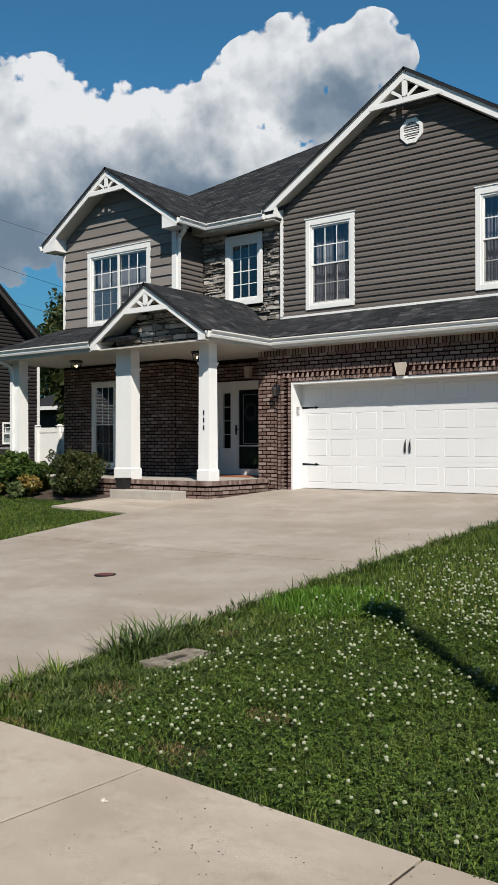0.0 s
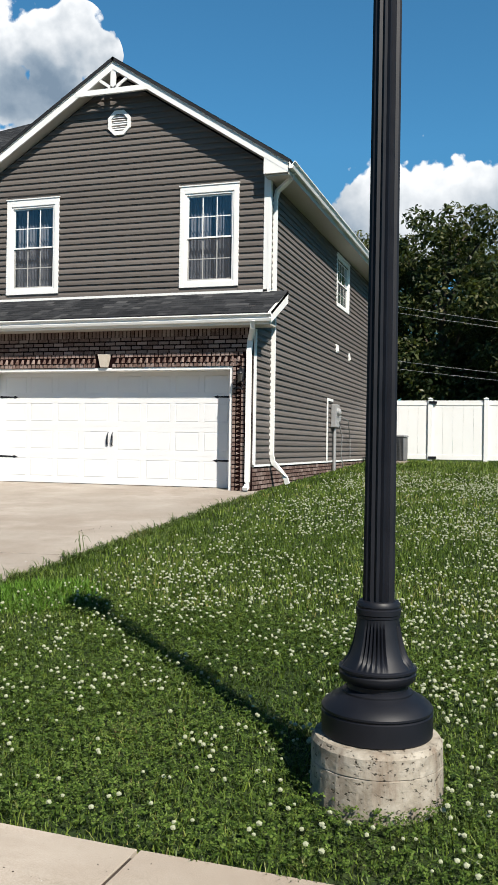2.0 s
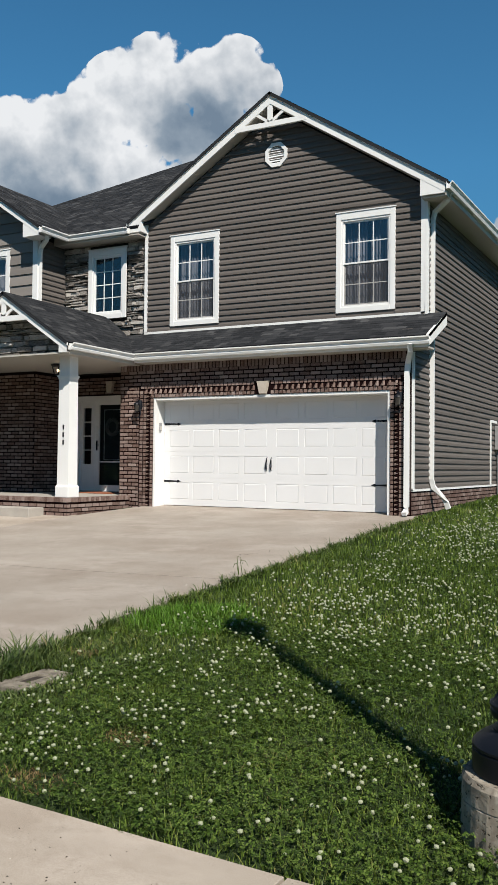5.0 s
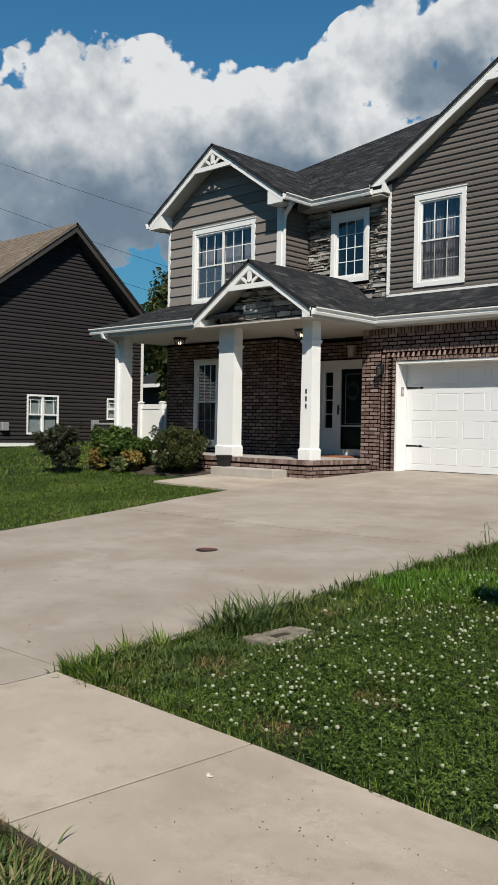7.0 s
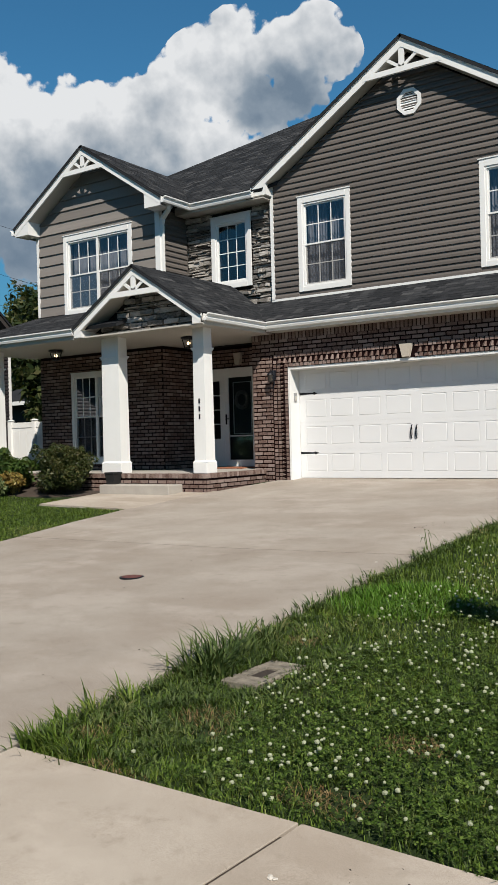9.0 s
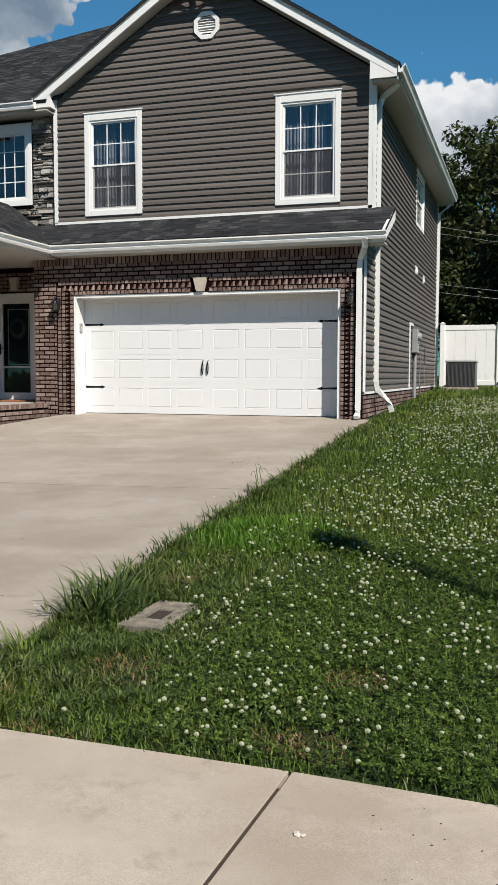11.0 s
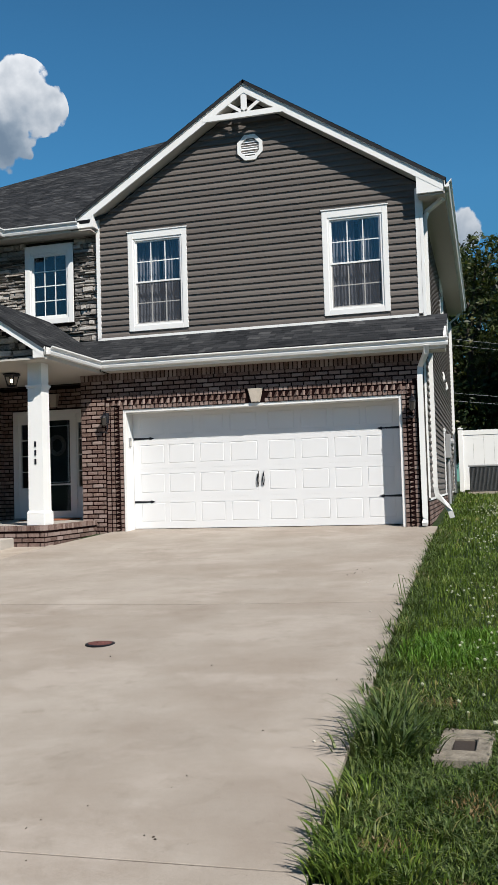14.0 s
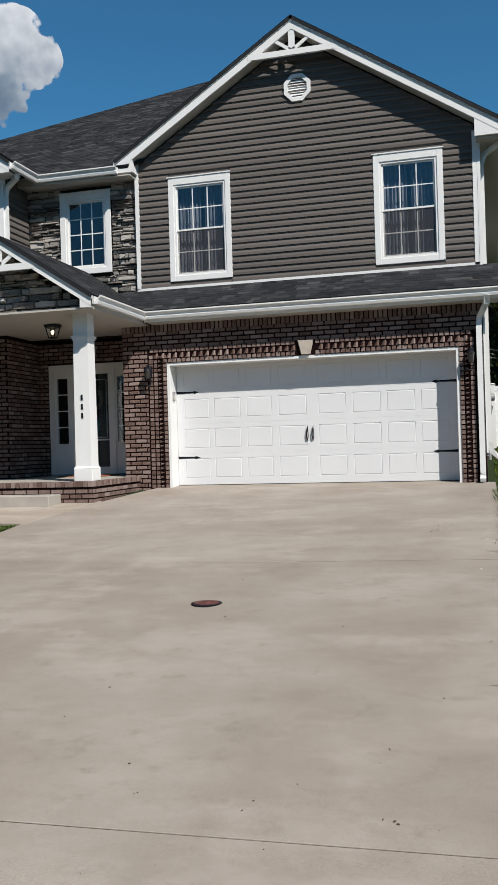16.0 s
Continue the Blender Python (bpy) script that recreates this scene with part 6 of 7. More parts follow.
    bm = bmesh.new()
    lathe(bm, x, y, [(0.12, top + 0.455), (0.1, top + 0.52), (0.03, top + 0.56), (0.015, top + 0.63)], 24)
    part("finial", bm, BLACK, t, smooth=True)


street_lamp()


# ---- small things on the ground ----
def yard_box():
    x, y = -3.82, 4.54
    z = ground_z(x, y) - 0.028
    t = thing("meter_pit", (x, y, z), "weathered concrete meter pit lid in the grass", "meter pit")
    bm = bmesh.new()
    w, d, a, b = 0.128, 0.235, 0.056, 0.1
    for e in ((-w, w, -d, -b), (-w, w, b, d), (-w, -a, -b, b), (a, w, -b, b)):
        box(bm, x + e[0], x + e[1], y + e[2], y + e[3], z - 0.1, z + 0.03, 0.006)
    bm.transform(Matrix.Translation((x, y, z)) @ pose(0, 0, 0, 1, -2, -5) @ Matrix.Translation((-x, -y, -z)))
    rnd = random.Random(4)
    for v in bm.verts:
        v.co += Vector((rnd.uniform(-1, 1), rnd.uniform(-1, 1), rnd.uniform(-1, 1))) * 0.004
    part("rim", bm, COBBLE_LID, t)
    bm = bmesh.new()
    box(bm, x - a + 0.004, x + a - 0.004, y - b + 0.004, y + b - 0.004, z - 0.1, z + 0.015)
    part("lid", bm, simple("rusty_lid", (0.0287, 0.0205, 0.0156), 0.3, 0.9, 20, 120, 0.4), t, "brown rusted iron lid")


yard_box()


def cleanout():
    x, y = -6.62, 6.53
    z = ground_z(x, y)
    t = thing("cleanout_cover", (x, y, z), "round rusty iron cover set in the driveway", "cover")
    bm = bmesh.new()
    lathe(bm, x, y, [(0.115, z - 0.03), (0.115, z + 0.006), (0.095, z + 0.008)], 28)
    part("ring", bm, BLACK, t)
    bm = bmesh.new()
    lathe(bm, x, y, [(0.095, z - 0.03), (0.095, z + 0.01), (0.085, z + 0.012), (0.03, z + 0.012), (0.025, z + 0.018)], 28)
    part("plate", bm, RUST, t)


cleanout()


def flower_pot():
    x, y, z = -12.47, 12.53, 0.72
    t = thing("flower_pot", (x, y, z), "square black plastic pot on the porch step", "pot")
    bm = bmesh.new()
    sq = ((-1, -1), (1, -1), (1, 1), (-1, 1))
    hull(bm, [(x + s * 0.09, y + q * 0.09, z) for s, q in sq], [(x + s * 0.11, y + q * 0.11, z + 0.2) for s, q in sq])
    part("body", bm, POT, t)
    bm = bmesh.new()
    box(bm, x - 0.12, x + 0.12, y - 0.12, y + 0.12, z + 0.19, z + 0.225, 0.006)
    part("rim", bm, POT, t)


flower_pot()
mat = thing("doormat", (-11.6, 15.3, PF), "rust coloured coir doormat at the front door", "doormat")
bm = bmesh.new()
box(bm, -12.15, -11.2, 14.95, 15.6, PF + 0.001, PF + 0.02, 0.005)
part("mat_top", bm, MAT, mat)


# ---- wires ----
def wire(pts, label, mat=BLACK):
    t = thing("power_line", pts[0], label, "cable", "overhead lines")
    a, b = Vector(pts[0]), Vector(pts[1])
    bm = bmesh.new()
    run = [a.lerp(b, i / 24) - Vector((0, 0, pts[2] * 4 * (i / 24) * (1 - i / 24))) for i in range(25)]
    tube(bm, run, pts[3], 5)
    part("strand", bm, mat, t)


for az0, e0, az1, e1 in ((75, 18.4, 30, 6.0), (75, 16.6, 30, 4.4), (75, 20.4, 30, 9.2), (75, 14.0, 30, 3.4)):
    p, q = heading(az0, e0), heading(az1, e1)
    wire((p * (60 / math.hypot(p.x, p.y)), q * (75 / math.hypot(q.x, q.y)), 1.0, 0.012), "thin dark overhead line against the sky")
for e0, e1 in ((9.2, 7.5), (8.8, 7.2), (5.7, 4.9), (5.2, 4.5)):
    slope = (e0 - e1 + 1.3) / 18
    p, q = heading(18, e0 + 0.6 + 6 * slope), heading(-14, e1 - 0.7 - 8 * slope)
    wire((p * (38 / math.hypot(p.x, p.y)) + Vector((0, 0, 1.4)), q * (38 / math.hypot(q.x, q.y)) + Vector((0, 0, 1.4)), 0.3, 0.009), "thin pale overhead line before dark trees", CABLE)


# ---- plants ----
def leaf_cloud(name, centres, count, size, mat, parent, seed, flat=0.7):
    """Many small leaves spread through clumps; each clump is (x, y, z, rx, ry, rz)."""
    rnd = np.random.RandomState(seed)
    w = np.array([c[3] * c[4] * c[5] for c in centres]) ** 0.75
    pick = rnd.choice(len(centres), count, p=w / w.sum())
    C = np.array(centres)[pick]
    d = rnd.normal(size=(count, 3))
    d /= np.linalg.norm(d, axis=1)[:, None]
    r = rnd.uniform(0.25, 1.0, (count, 1)) ** 0.45
    P = C[:, :3] + d * r * C[:, 3:6] * rnd.uniform(0.85, 1.12, (count, 1))
    n = d * 0.6 + rnd.normal(size=(count, 3)) * 0.6 + np.array([0, 0, 0.35])
    n /= np.linalg.norm(n, axis=1)[:, None]
    a = np.cross(n, rnd.normal(size=(count, 3)))
    a /= np.linalg.norm(a, axis=1)[:, None]
    b = np.cross(n, a)
    s = size * rnd.uniform(0.6, 1.35, (count, 1))
    q = np.stack([P - a * s, P - b * s * flat * 0.6 + n * s * 0.15, P + a * s, P + b * s * flat * 0.6 + n * s * 0.15], 1).reshape(-1, 3)
    base = np.array(ORIGIN[parent.name])
    me = bpy.data.meshes.new(name)
    quads(me, q - base)
    me.materials.append(mat)
    ob = new(name, me)
    ob.parent = parent
    ORIGIN[ob.name] = ORIGIN[parent.name]
    return ob


def quads(me, verts):
    """Fills a mesh with loose four-cornered faces, four rows of verts each."""
    n = len(verts) // 4
    me.vertices.add(len(verts))
    me.vertices.foreach_set("co", np.ascontiguousarray(verts, dtype=np.float32).ravel())
    me.loops.add(n * 4)
    me.loops.foreach_set("vertex_index", np.arange(n * 4, dtype=np.int32))
    me.polygons.add(n)
    me.polygons.foreach_set("loop_start", np.arange(0, n * 4, 4, dtype=np.int32))
    me.update(calc_edges=True)
    me.validate()


def tree(x, y, height, spread, seed, label, leaves=18000, size=0.15):
    g = ground_z(x, y) - 0.05
    rnd = random.Random(seed)
    t = thing("tree", (x, y, g), label, "tree", "background trees")
    bm = bmesh.new()
    lean = rnd.uniform(-0.3, 0.3)
    tube(bm, [(x, y, g - 0.2), (x + lean * 0.3, y, g + height * 0.3), (x + lean, y, g + height * 0.62)], height * 0.03, 8, height * 0.012)
    clumps = []
    for k in range(26):
        a, h = rnd.uniform(0, 6.28), rnd.uniform(0.16, 0.97)
        r = spread * (0.25 + 0.75 * math.sin(math.pi * min(1, (1.02 - h) * 1.15)) ** 0.7) * rnd.uniform(0.35, 0.85)
        cx, cy, cz = x + r * math.cos(a), y + r * math.sin(a), g + height * h
        s = spread * rnd.uniform(0.22, 0.42) * (1.1 - 0.45 * h)
        clumps.append((cx, cy, cz, s, s, s * rnd.uniform(0.7, 1.1)))
        if k % 2 == 0:
            tube(bm, [(x + lean * 0.4, y, g + height * max(0.12, h - 0.3)), ((x + cx) / 2, (y + cy) / 2, g + height * (h - 0.1)), (cx, cy, cz)], height * 0.009, 5, height * 0.002)
    clumps.append((x, y, g + height * 0.55, spread * 0.5, spread * 0.5, height * 0.35))
    part("trunk", bm, BARK, t)
    leaf_cloud("crown", clumps, leaves, size, LEAF_TREE, t, seed)


row = [(6.5, 42, 10.6, 4.2), (3.0, 44, 11.4, 4.3), (-0.6, 43, 11.0, 4.0), (-4.0, 44, 12.6, 4.0), (-7.8, 45, 11.4, 3.8), (10.5, 44, 11.0, 4.2), (1.2, 49, 12.0, 4.6), (-5.8, 50, 12.4, 4.4), (5.0, 50, 12.0, 4.6), (-2.2, 50, 12.2, 4.6), (9.0, 51, 12.0, 4.8)]
for i, (x, y, h, s) in enumerate(row):
    tree(x, y, h, s, 40 + i, "tall dark green broadleaf tree behind the fence")
for i, (x, y, h, s) in enumerate([(-37, 33, 8.4, 3.4), (-31.5, 36, 8.4, 3.2), (-33, 30, 7.2, 2.8), (-28, 27, 6.6, 2.4), (-26.5, 24.5, 5.6, 2.2), (-40, 38, 9, 3.4)]):
    tree(x, y, h, s, 70 + i, "dark green tree beyond the neighbouring house", 6000, 0.18)


for i, (x, y, h, s) in enumerate([(-75, -31, 11, 6), (-67, -33, 12, 6), (-60, -30, 11, 6), (-53, -33, 12, 6), (-47, -31, 11, 5), (-42, -30, 11, 5), (-35, -29, 11, 5), (-29, -33, 12, 5), (-24, -30, 10, 5), (-19, -31, 10, 5), (-14, -34, 12, 5), (-8, -31, 11, 5), (-2, -32, 11, 5), (4, -34, 12, 5), (10, -35, 12, 5), (17, -33, 11, 5), (24, -31, 11, 5), (31, -34, 12, 5)]):
    tree(x, y, h, s, 90 + i, "broadleaf tree across the street", 5000, 0.5)


def shrub(x, y, rx, rz, mat, seed, label, name="shrub", leaves=2600, size=0.035, group="porch shrubs"):
    g = ground_z(x, y) - 0.03
    rnd = random.Random(seed)
    t = thing(name, (x, y, g), label, "shrub", group)
    bm = bmesh.new()
    clumps = []
    for k in range(18):
        a, r, h = rnd.uniform(0, 6.28), rx * rnd.uniform(0.1, 0.8), rnd.uniform(0.25, 0.95)
        r *= math.sin(math.pi * (0.3 + 0.62 * (1 - h)))
        c = (x + r * math.cos(a), y + r * math.sin(a), g + rz * h)
        tube(bm, [(x + 0.03 * math.cos(a), y + 0.03 * math.sin(a), g), ((x + c[0]) / 2, (y + c[1]) / 2, g + rz * h * 0.6), c], 0.011, 5, 0.003)
        s = rx * rnd.uniform(0.24, 0.42)
        clumps.append((*c, s, s, s * 0.8))
        for j in range(3):
            b = rnd.uniform(0, 6.28)
            tip = (c[0] + s * 1.1 * math.cos(b), c[1] + s * 1.1 * math.sin(b), c[2] + s * rnd.uniform(0.1, 1.1))
            tube(bm, [c, tip], 0.005, 4, 0.002)
            clumps.append((*tip, s * 0.3, s * 0.3, s * 0.35))
    part("stem", bm, BARK, t)
    leaf_cloud("foliage", clumps, leaves, size, mat, t, seed)


bed = bmesh.new()
slab(bed, [(-12.76, 12.15), (-12.72, 12.68), (-15.5, 12.68), (-15.45, 11.35), (-14.5, 11.6)], lift=0.01, thick=0.08, drop=0.06)
setting("planting_bed", bed, MULCH, "dark mulch bed in front of the porch", "flower bed")
shrub(-13.56, 12.15, 0.74, 0.84, LEAF_RED, 1, "rounded russet green barberry shrub by the porch step", leaves=11000)
shrub(-14.98, 12.0, 0.78, 0.78, LEAF_BUSH, 2, "bright green leafy shrub below the porch", leaves=16000, size=0.05)
shrub(-14.28, 11.75, 0.24, 0.44, LEAF_GOLD, 3, "small gold and orange shrub in the mulch bed", leaves=1600, size=0.04)
shrub(-15.0, 11.25, 0.3, 0.4, LEAF_GOLD, 4, "small gold and orange shrub at the bed's end", leaves=1800, size=0.04)
shrub(-14.47, 11.5, 0.22, 0.3, LEAF_PALE, 5, "low pale green shrub in the mulch bed", leaves=1200, size=0.045)
shrub(-15.15, 10.5, 0.43, 0.92, LEAF_DARK, 6, "sparse dark purple shrub at the lawn's edge", leaves=3400, size=0.04)
shrub(-19.55, 12.85, 0.26, 0.34, LEAF_DARK, 7, "small dark shrub by charcoal siding", leaves=700, size=0.04)


# ---- lawn ----
def blades(name, region, count, tall, wide, mat, seed, label, lean=0.6, keep=None, tip=0.95, clumps=0):
    """Grass blades over a stretch of turf, joined: region is x0, x1, y0, y1; clumps gathers them into arching tufts."""
    rnd = np.random.RandomState(seed)
    x0, x1, y0, y1 = region
    X, Y = rnd.uniform(x0, x1, count), rnd.uniform(y0, y1, count)
    A = rnd.uniform(0, 2 * np.pi, count)
    if clumps:
        c = rnd.randint(0, clumps, count)
        out = rnd.normal(0, 0.035, (2, count))
        X, Y = rnd.uniform(x0, x1, clumps)[c] + out[0], rnd.uniform(y0, y1, clumps)[c] + out[1]
        A = np.arctan2(out[1], out[0]) + rnd.normal(0, 0.5, count)
    if keep is not None:
        ok = keep(X, Y, rnd)
        X, Y, A = X[ok], Y[ok], A[ok]
    n = len(X)
    Z = np.array([ground_z(a, b) for a, b in zip(X, Y)]) - 0.035
    h = tall * rnd.uniform(0.45, 1.25, n) * (0.75 + 0.5 * np.sin(X * 3.1 + np.sin(Y * 2.3) * 2) ** 2)
    a = A
    l = h * lean * rnd.uniform(0.2, 1.3, n)
    dx, dy = np.cos(a), np.sin(a)
    b = a + np.pi / 2 + rnd.uniform(-0.5, 0.5, n)
    wx, wy = np.cos(b) * wide / 2 * rnd.uniform(0.6, 1.4, n), np.sin(b) * wide / 2
    V = np.zeros((n, 5, 3))
    for k, (f, g, w) in enumerate(((0, 0, -1), (0, 0, 1), (tip * 0.3 + 0.27, 0.35, -0.8), (tip * 0.3 + 0.27, 0.35, 0.8), (tip, 1.0, 0))):
        V[:, k, 0] = X + dx * l * g + wx * w
        V[:, k, 1] = Y + dy * l * g + wy * w
        V[:, k, 2] = Z + h * f + 0.01
    me = bpy.data.meshes.new(name)
    me.vertices.add(n * 5)
    me.vertices.foreach_set("co", V.astype(np.float32).ravel())
    at = np.arange(n, dtype=np.int32)[:, None] * 5
    loops = (at + np.array([0, 1, 3, 2, 2, 3, 4], dtype=np.int32)).ravel()
    me.loops.add(n * 7)
    me.loops.foreach_set("vertex_index", loops)
    me.polygons.add(n * 2)
    me.polygons.foreach_set("loop_start", (np.arange(n, dtype=np.int32)[:, None] * 7 + np.array([0, 4], dtype=np.int32)).ravel())
    me.update(calc_edges=True)
    me.materials.append(mat)
    return tagged(new(name, me), label, "grass", kind="stuff")


def arching(name, spots, mat, seed, label, wide=1.0):
    """Long blades that rise from a clump and bend over: spots are x, y, spread, count, length, lean (a way to fall and how much)."""
    rnd = np.random.RandomState(seed)
    P, A, L, W = [], [], [], []
    for x, y, spread, count, length, way, pull in spots:
        o = rnd.normal(0, spread, (count, 2))
        P.append(np.array((x, y)) + o)
        dx, dy = o[:, 0] / spread + pull * math.cos(way), o[:, 1] / spread + pull * math.sin(way)
        A.append(np.arctan2(dy, dx) + rnd.normal(0, 0.5, count))
        L.append(length * rnd.uniform(0.4, 1.15, count))
        W.append(wide * rnd.uniform(0.003, 0.006, count))
    P, A, L, W = np.concatenate(P), np.concatenate(A), np.concatenate(L), np.concatenate(W)
    n, steps = len(P), 7
    Z = np.array([ground_z(a, b) for a, b in P]) - 0.02
    rise, bend = rnd.uniform(1.0, 1.5, n), rnd.uniform(0.7, 2.3, n)
    V = np.zeros((n, steps, 2, 3))
    x, y, z = P[:, 0].copy(), P[:, 1].copy(), Z.copy()
    twist = A + np.pi / 2 + rnd.uniform(-0.6, 0.6, n)
    for k in range(steps):
        w = W * (1 - (k / (steps - 1)) ** 2 * 0.92)
        for side, sign in ((0, -1), (1, 1)):
            V[:, k, side] = np.stack([x + sign * np.cos(twist) * w, y + sign * np.sin(twist) * w, z], 1)
        e = rise - bend * (k / (steps - 1)) ** 1.3
        step = L / (steps - 1)
        x, y, z = x + np.cos(A) * np.cos(e) * step, y + np.sin(A) * np.cos(e) * step, z + np.sin(e) * step
        z = np.maximum(z, Z + 0.022)
    me = bpy.data.meshes.new(name)
    at = (np.arange(n)[:, None, None] * steps + np.arange(steps - 1)[None, :, None]) * 2 + np.array([0, 1, 3, 2])[None, None, :]
    me.vertices.add(n * steps * 2)
    me.vertices.foreach_set("co", V.astype(np.float32).ravel())
    faces = n * (steps - 1)
    me.loops.add(faces * 4)
    me.loops.foreach_set("vertex_index", at.astype(np.int32).ravel())
    me.polygons.add(faces)
    me.polygons.foreach_set("loop_start", np.arange(0, faces * 4, 4, dtype=np.int32))
    me.update(calc_edges=True)
    me.materials.append(mat)
    return tagged(new(name, me), label, "grass", kind="stuff")


def clover(name, region, count, seed, label, keep=None):
    """Trefoil leaves on short stalks, joined: three kites each."""
    rnd = np.random.RandomState(seed)
    x0, x1, y0, y1 = region
    X, Y = rnd.uniform(x0, x1, count), rnd.uniform(y0, y1, count)
    if keep is not None:
        ok = keep(X, Y, rnd)
        X, Y = X[ok], Y[ok]
    n = len(X)
    Z = np.array([ground_z(a, b) for a, b in zip(X, Y)]) + rnd.uniform(0.0, 0.045, n)
    s = rnd.uniform(0.0055, 0.0115, n)
    t0 = rnd.uniform(0, 6.28, n)
    tilt = rnd.normal(0, 0.3, (n, 2))
    out = []
    for k in range(3):
        t = t0 + k * 2.094
        c, q = np.cos(t), np.sin(t)
        pts = []
        for f, g in ((0.1, 0), (0.75, -0.62), (1.35, 0), (0.75, 0.62)):
            px, py = (c * f - q * g) * s, (q * f + c * g) * s
            pts.append(np.stack([X + px, Y + py, Z + px * tilt[:, 0] + py * tilt[:, 1]], 1))
        out.append(np.stack(pts, 1))
    V = np.stack(out, 1).reshape(-1, 3)
    me = bpy.data.meshes.new(name)
    quads(me, V)
    me.materials.append(CLOVER)
    return tagged(new(name, me), label, "clover", kind="stuff")


def flowers(count, seed):
    rnd = np.random.RandomState(seed)
    bm = bmesh.new()
    bmesh.ops.create_icosphere(bm, subdivisions=1, radius=1.0)
    P = np.array([v.co[:] for v in bm.verts])
    F = np.array([[v.index for v in f.verts] for f in bm.faces])
    bm.free()
    X, Y = rnd.uniform(-4.2, 5.5, count * 3), 3.15 + 17 * rnd.uniform(0, 1, count * 3) ** 1.45
    d = np.sin(X * 1.7 + 1.2) + np.sin(Y * 1.3 + X * 0.6) + np.sin(X * 4.3 - Y * 3.1) * 0.9 + np.sin(X * 11 + Y * 9) * 0.6 + np.sin(X * 7 - Y * 13) * 0.6 + 0.2 * (X + 4) - 0.2
    ok = (rnd.uniform(-2.4, 2.4, count * 3) < d) & (X + 4.4 > 0.35 + 0.3 * np.sin(Y * 2) + 0.05 * (8 - Y).clip(0, 9)) & off_paving(X, Y, rnd) & (rnd.uniform(size=count * 3) < ((X + 4.25) / 1.9).clip(0.06, 1)) & (rnd.uniform(size=count * 3) < ((Y - 3.0) / 1.3).clip(0.08, 1))
    X, Y = X[ok][:count], Y[ok][:count]
    verts, faces = [], []
    for i, (x, y) in enumerate(zip(X, Y)):
        z = ground_z(x, y) + rnd.uniform(0.025, 0.07)
        r = rnd.uniform(0.0062, 0.0118) * (1 + 0.03 * min(y, 16))
        verts.append(P * np.array([r, r, r * 0.8]) * rnd.uniform(0.85, 1.15, P.shape) + np.array([x, y, z]))
        faces.append(F + i * len(P))
    me = bpy.data.meshes.new("clover_flowers")
    me.from_pydata(np.concatenate(verts).tolist(), [], np.concatenate(faces).tolist())
    me.materials.append(FLOWER)
    tagged(new("clover_flowers", me), "small white clover flower heads in the lawn", "flowers", kind="stuff")


# dry patches: x, y and half widths
DRY = [(-3.95, 5.21, 0.1, 0.12), (-3.72, 3.86, 0.15, 0.12), (-3.55, 3.7, 0.08, 0.07), (-3.8, 3.2, 0.08, 0.06), (-3.6, 3.14, 0.14, 0.05), (-2.66, 3.95, 0.16, 0.1), (-2.73, 3.34, 0.2, 0.1), (-4.1, 3.45, 0.08, 0.08)]


def off_paving(X, Y, rnd):
    """Right-hand lawn: clear of drive, footing and meter pit, with an uneven fringe."""
    edge = np.interp(Y, [3.05, 3.3, 6, 9.5, 14.6], [-4.27, -4.33, -4.39, -4.425, -4.455]) + 0.025 + 0.015 * np.sin(Y * 5) + 0.015 * np.sin(Y * 13)
    low = 3.145 - 0.04 * (X + 2.9).clip(0, 2.2) + 0.02 * np.sin(X * 7) + 0.012 * np.sin(X * 19)
    pit = (abs(X + 3.82) < 0.115) & (abs(Y - 4.54) < 0.22)
    foot = (X + 0.6) ** 2 + (Y - 3.79) ** 2 < 0.27 ** 2
    bare = np.zeros(len(X), bool)
    for px, py, rx, ry in DRY:
        bare |= ((X - px) / rx) ** 2 + ((Y - py) / ry) ** 2 < 1
    house_side = (X < -4.5) & (Y > 14.5)
    return (X > edge) & (Y > low) & ~pit & ~foot & ~(bare & (rnd.uniform(size=len(X)) < 0.75)) & ~house_side


def left_lawn(X, Y, rnd):
    edge = np.interp(Y, [3, 3.95, 5.75, 7.6, 9.5, 10.75], [-10.28, -10.0, -9.65, -9.97, -10.4, -10.57])
    walk = (X > -12.8) & (Y > 10.75)
    beds = (X > -15.45) & (Y > np.interp(X, [-15.45, -14.5, -12.76], [11.35, 11.6, 12.15])) & (Y < 12.7)
    return (X < edge + 0.03 * np.sin(Y * 9)) & ~walk & ~beds


def clover_patch(X, Y, rnd):
    d = np.sin(X * 2.1) + np.sin(Y * 2.6 + X) + 0.6 * np.sin(X * 5 - Y * 4)
    grassy = (X < -3.48 + 0.12 * np.sin(Y * 6)) & (Y < 5.6) & (rnd.uniform(size=len(X)) < 0.9)
    return off_paving(X, Y, rnd) & ~grassy & (X > -4.24) & (rnd.uniform(-2.0, 1.6, len(X)) < d + 0.45 * (Y < 5.5) + 0.3)


blades("grass_near", (-4.4, 2.4, 3.03, 6.5), 84000, 0.043, 0.0048, GRASS, 1, "green lawn grass with clover", lean=0.95, keep=off_paving)
blades("grass_mid", (-4.45, 4.5, 6.5, 11), 76000, 0.06, 0.007, GRASS, 2, "green lawn grass with clover", keep=off_paving)
blades("grass_far", (-4.5, 8, 11, 17), 60000, 0.065, 0.011, GRASS, 3, "green lawn grass with clover", keep=off_paving)
blades("grass_back", (-4.5, 12, 17, 26), 52000, 0.08, 0.018, GRASS, 4, "green lawn grass before the fence", keep=off_paving)
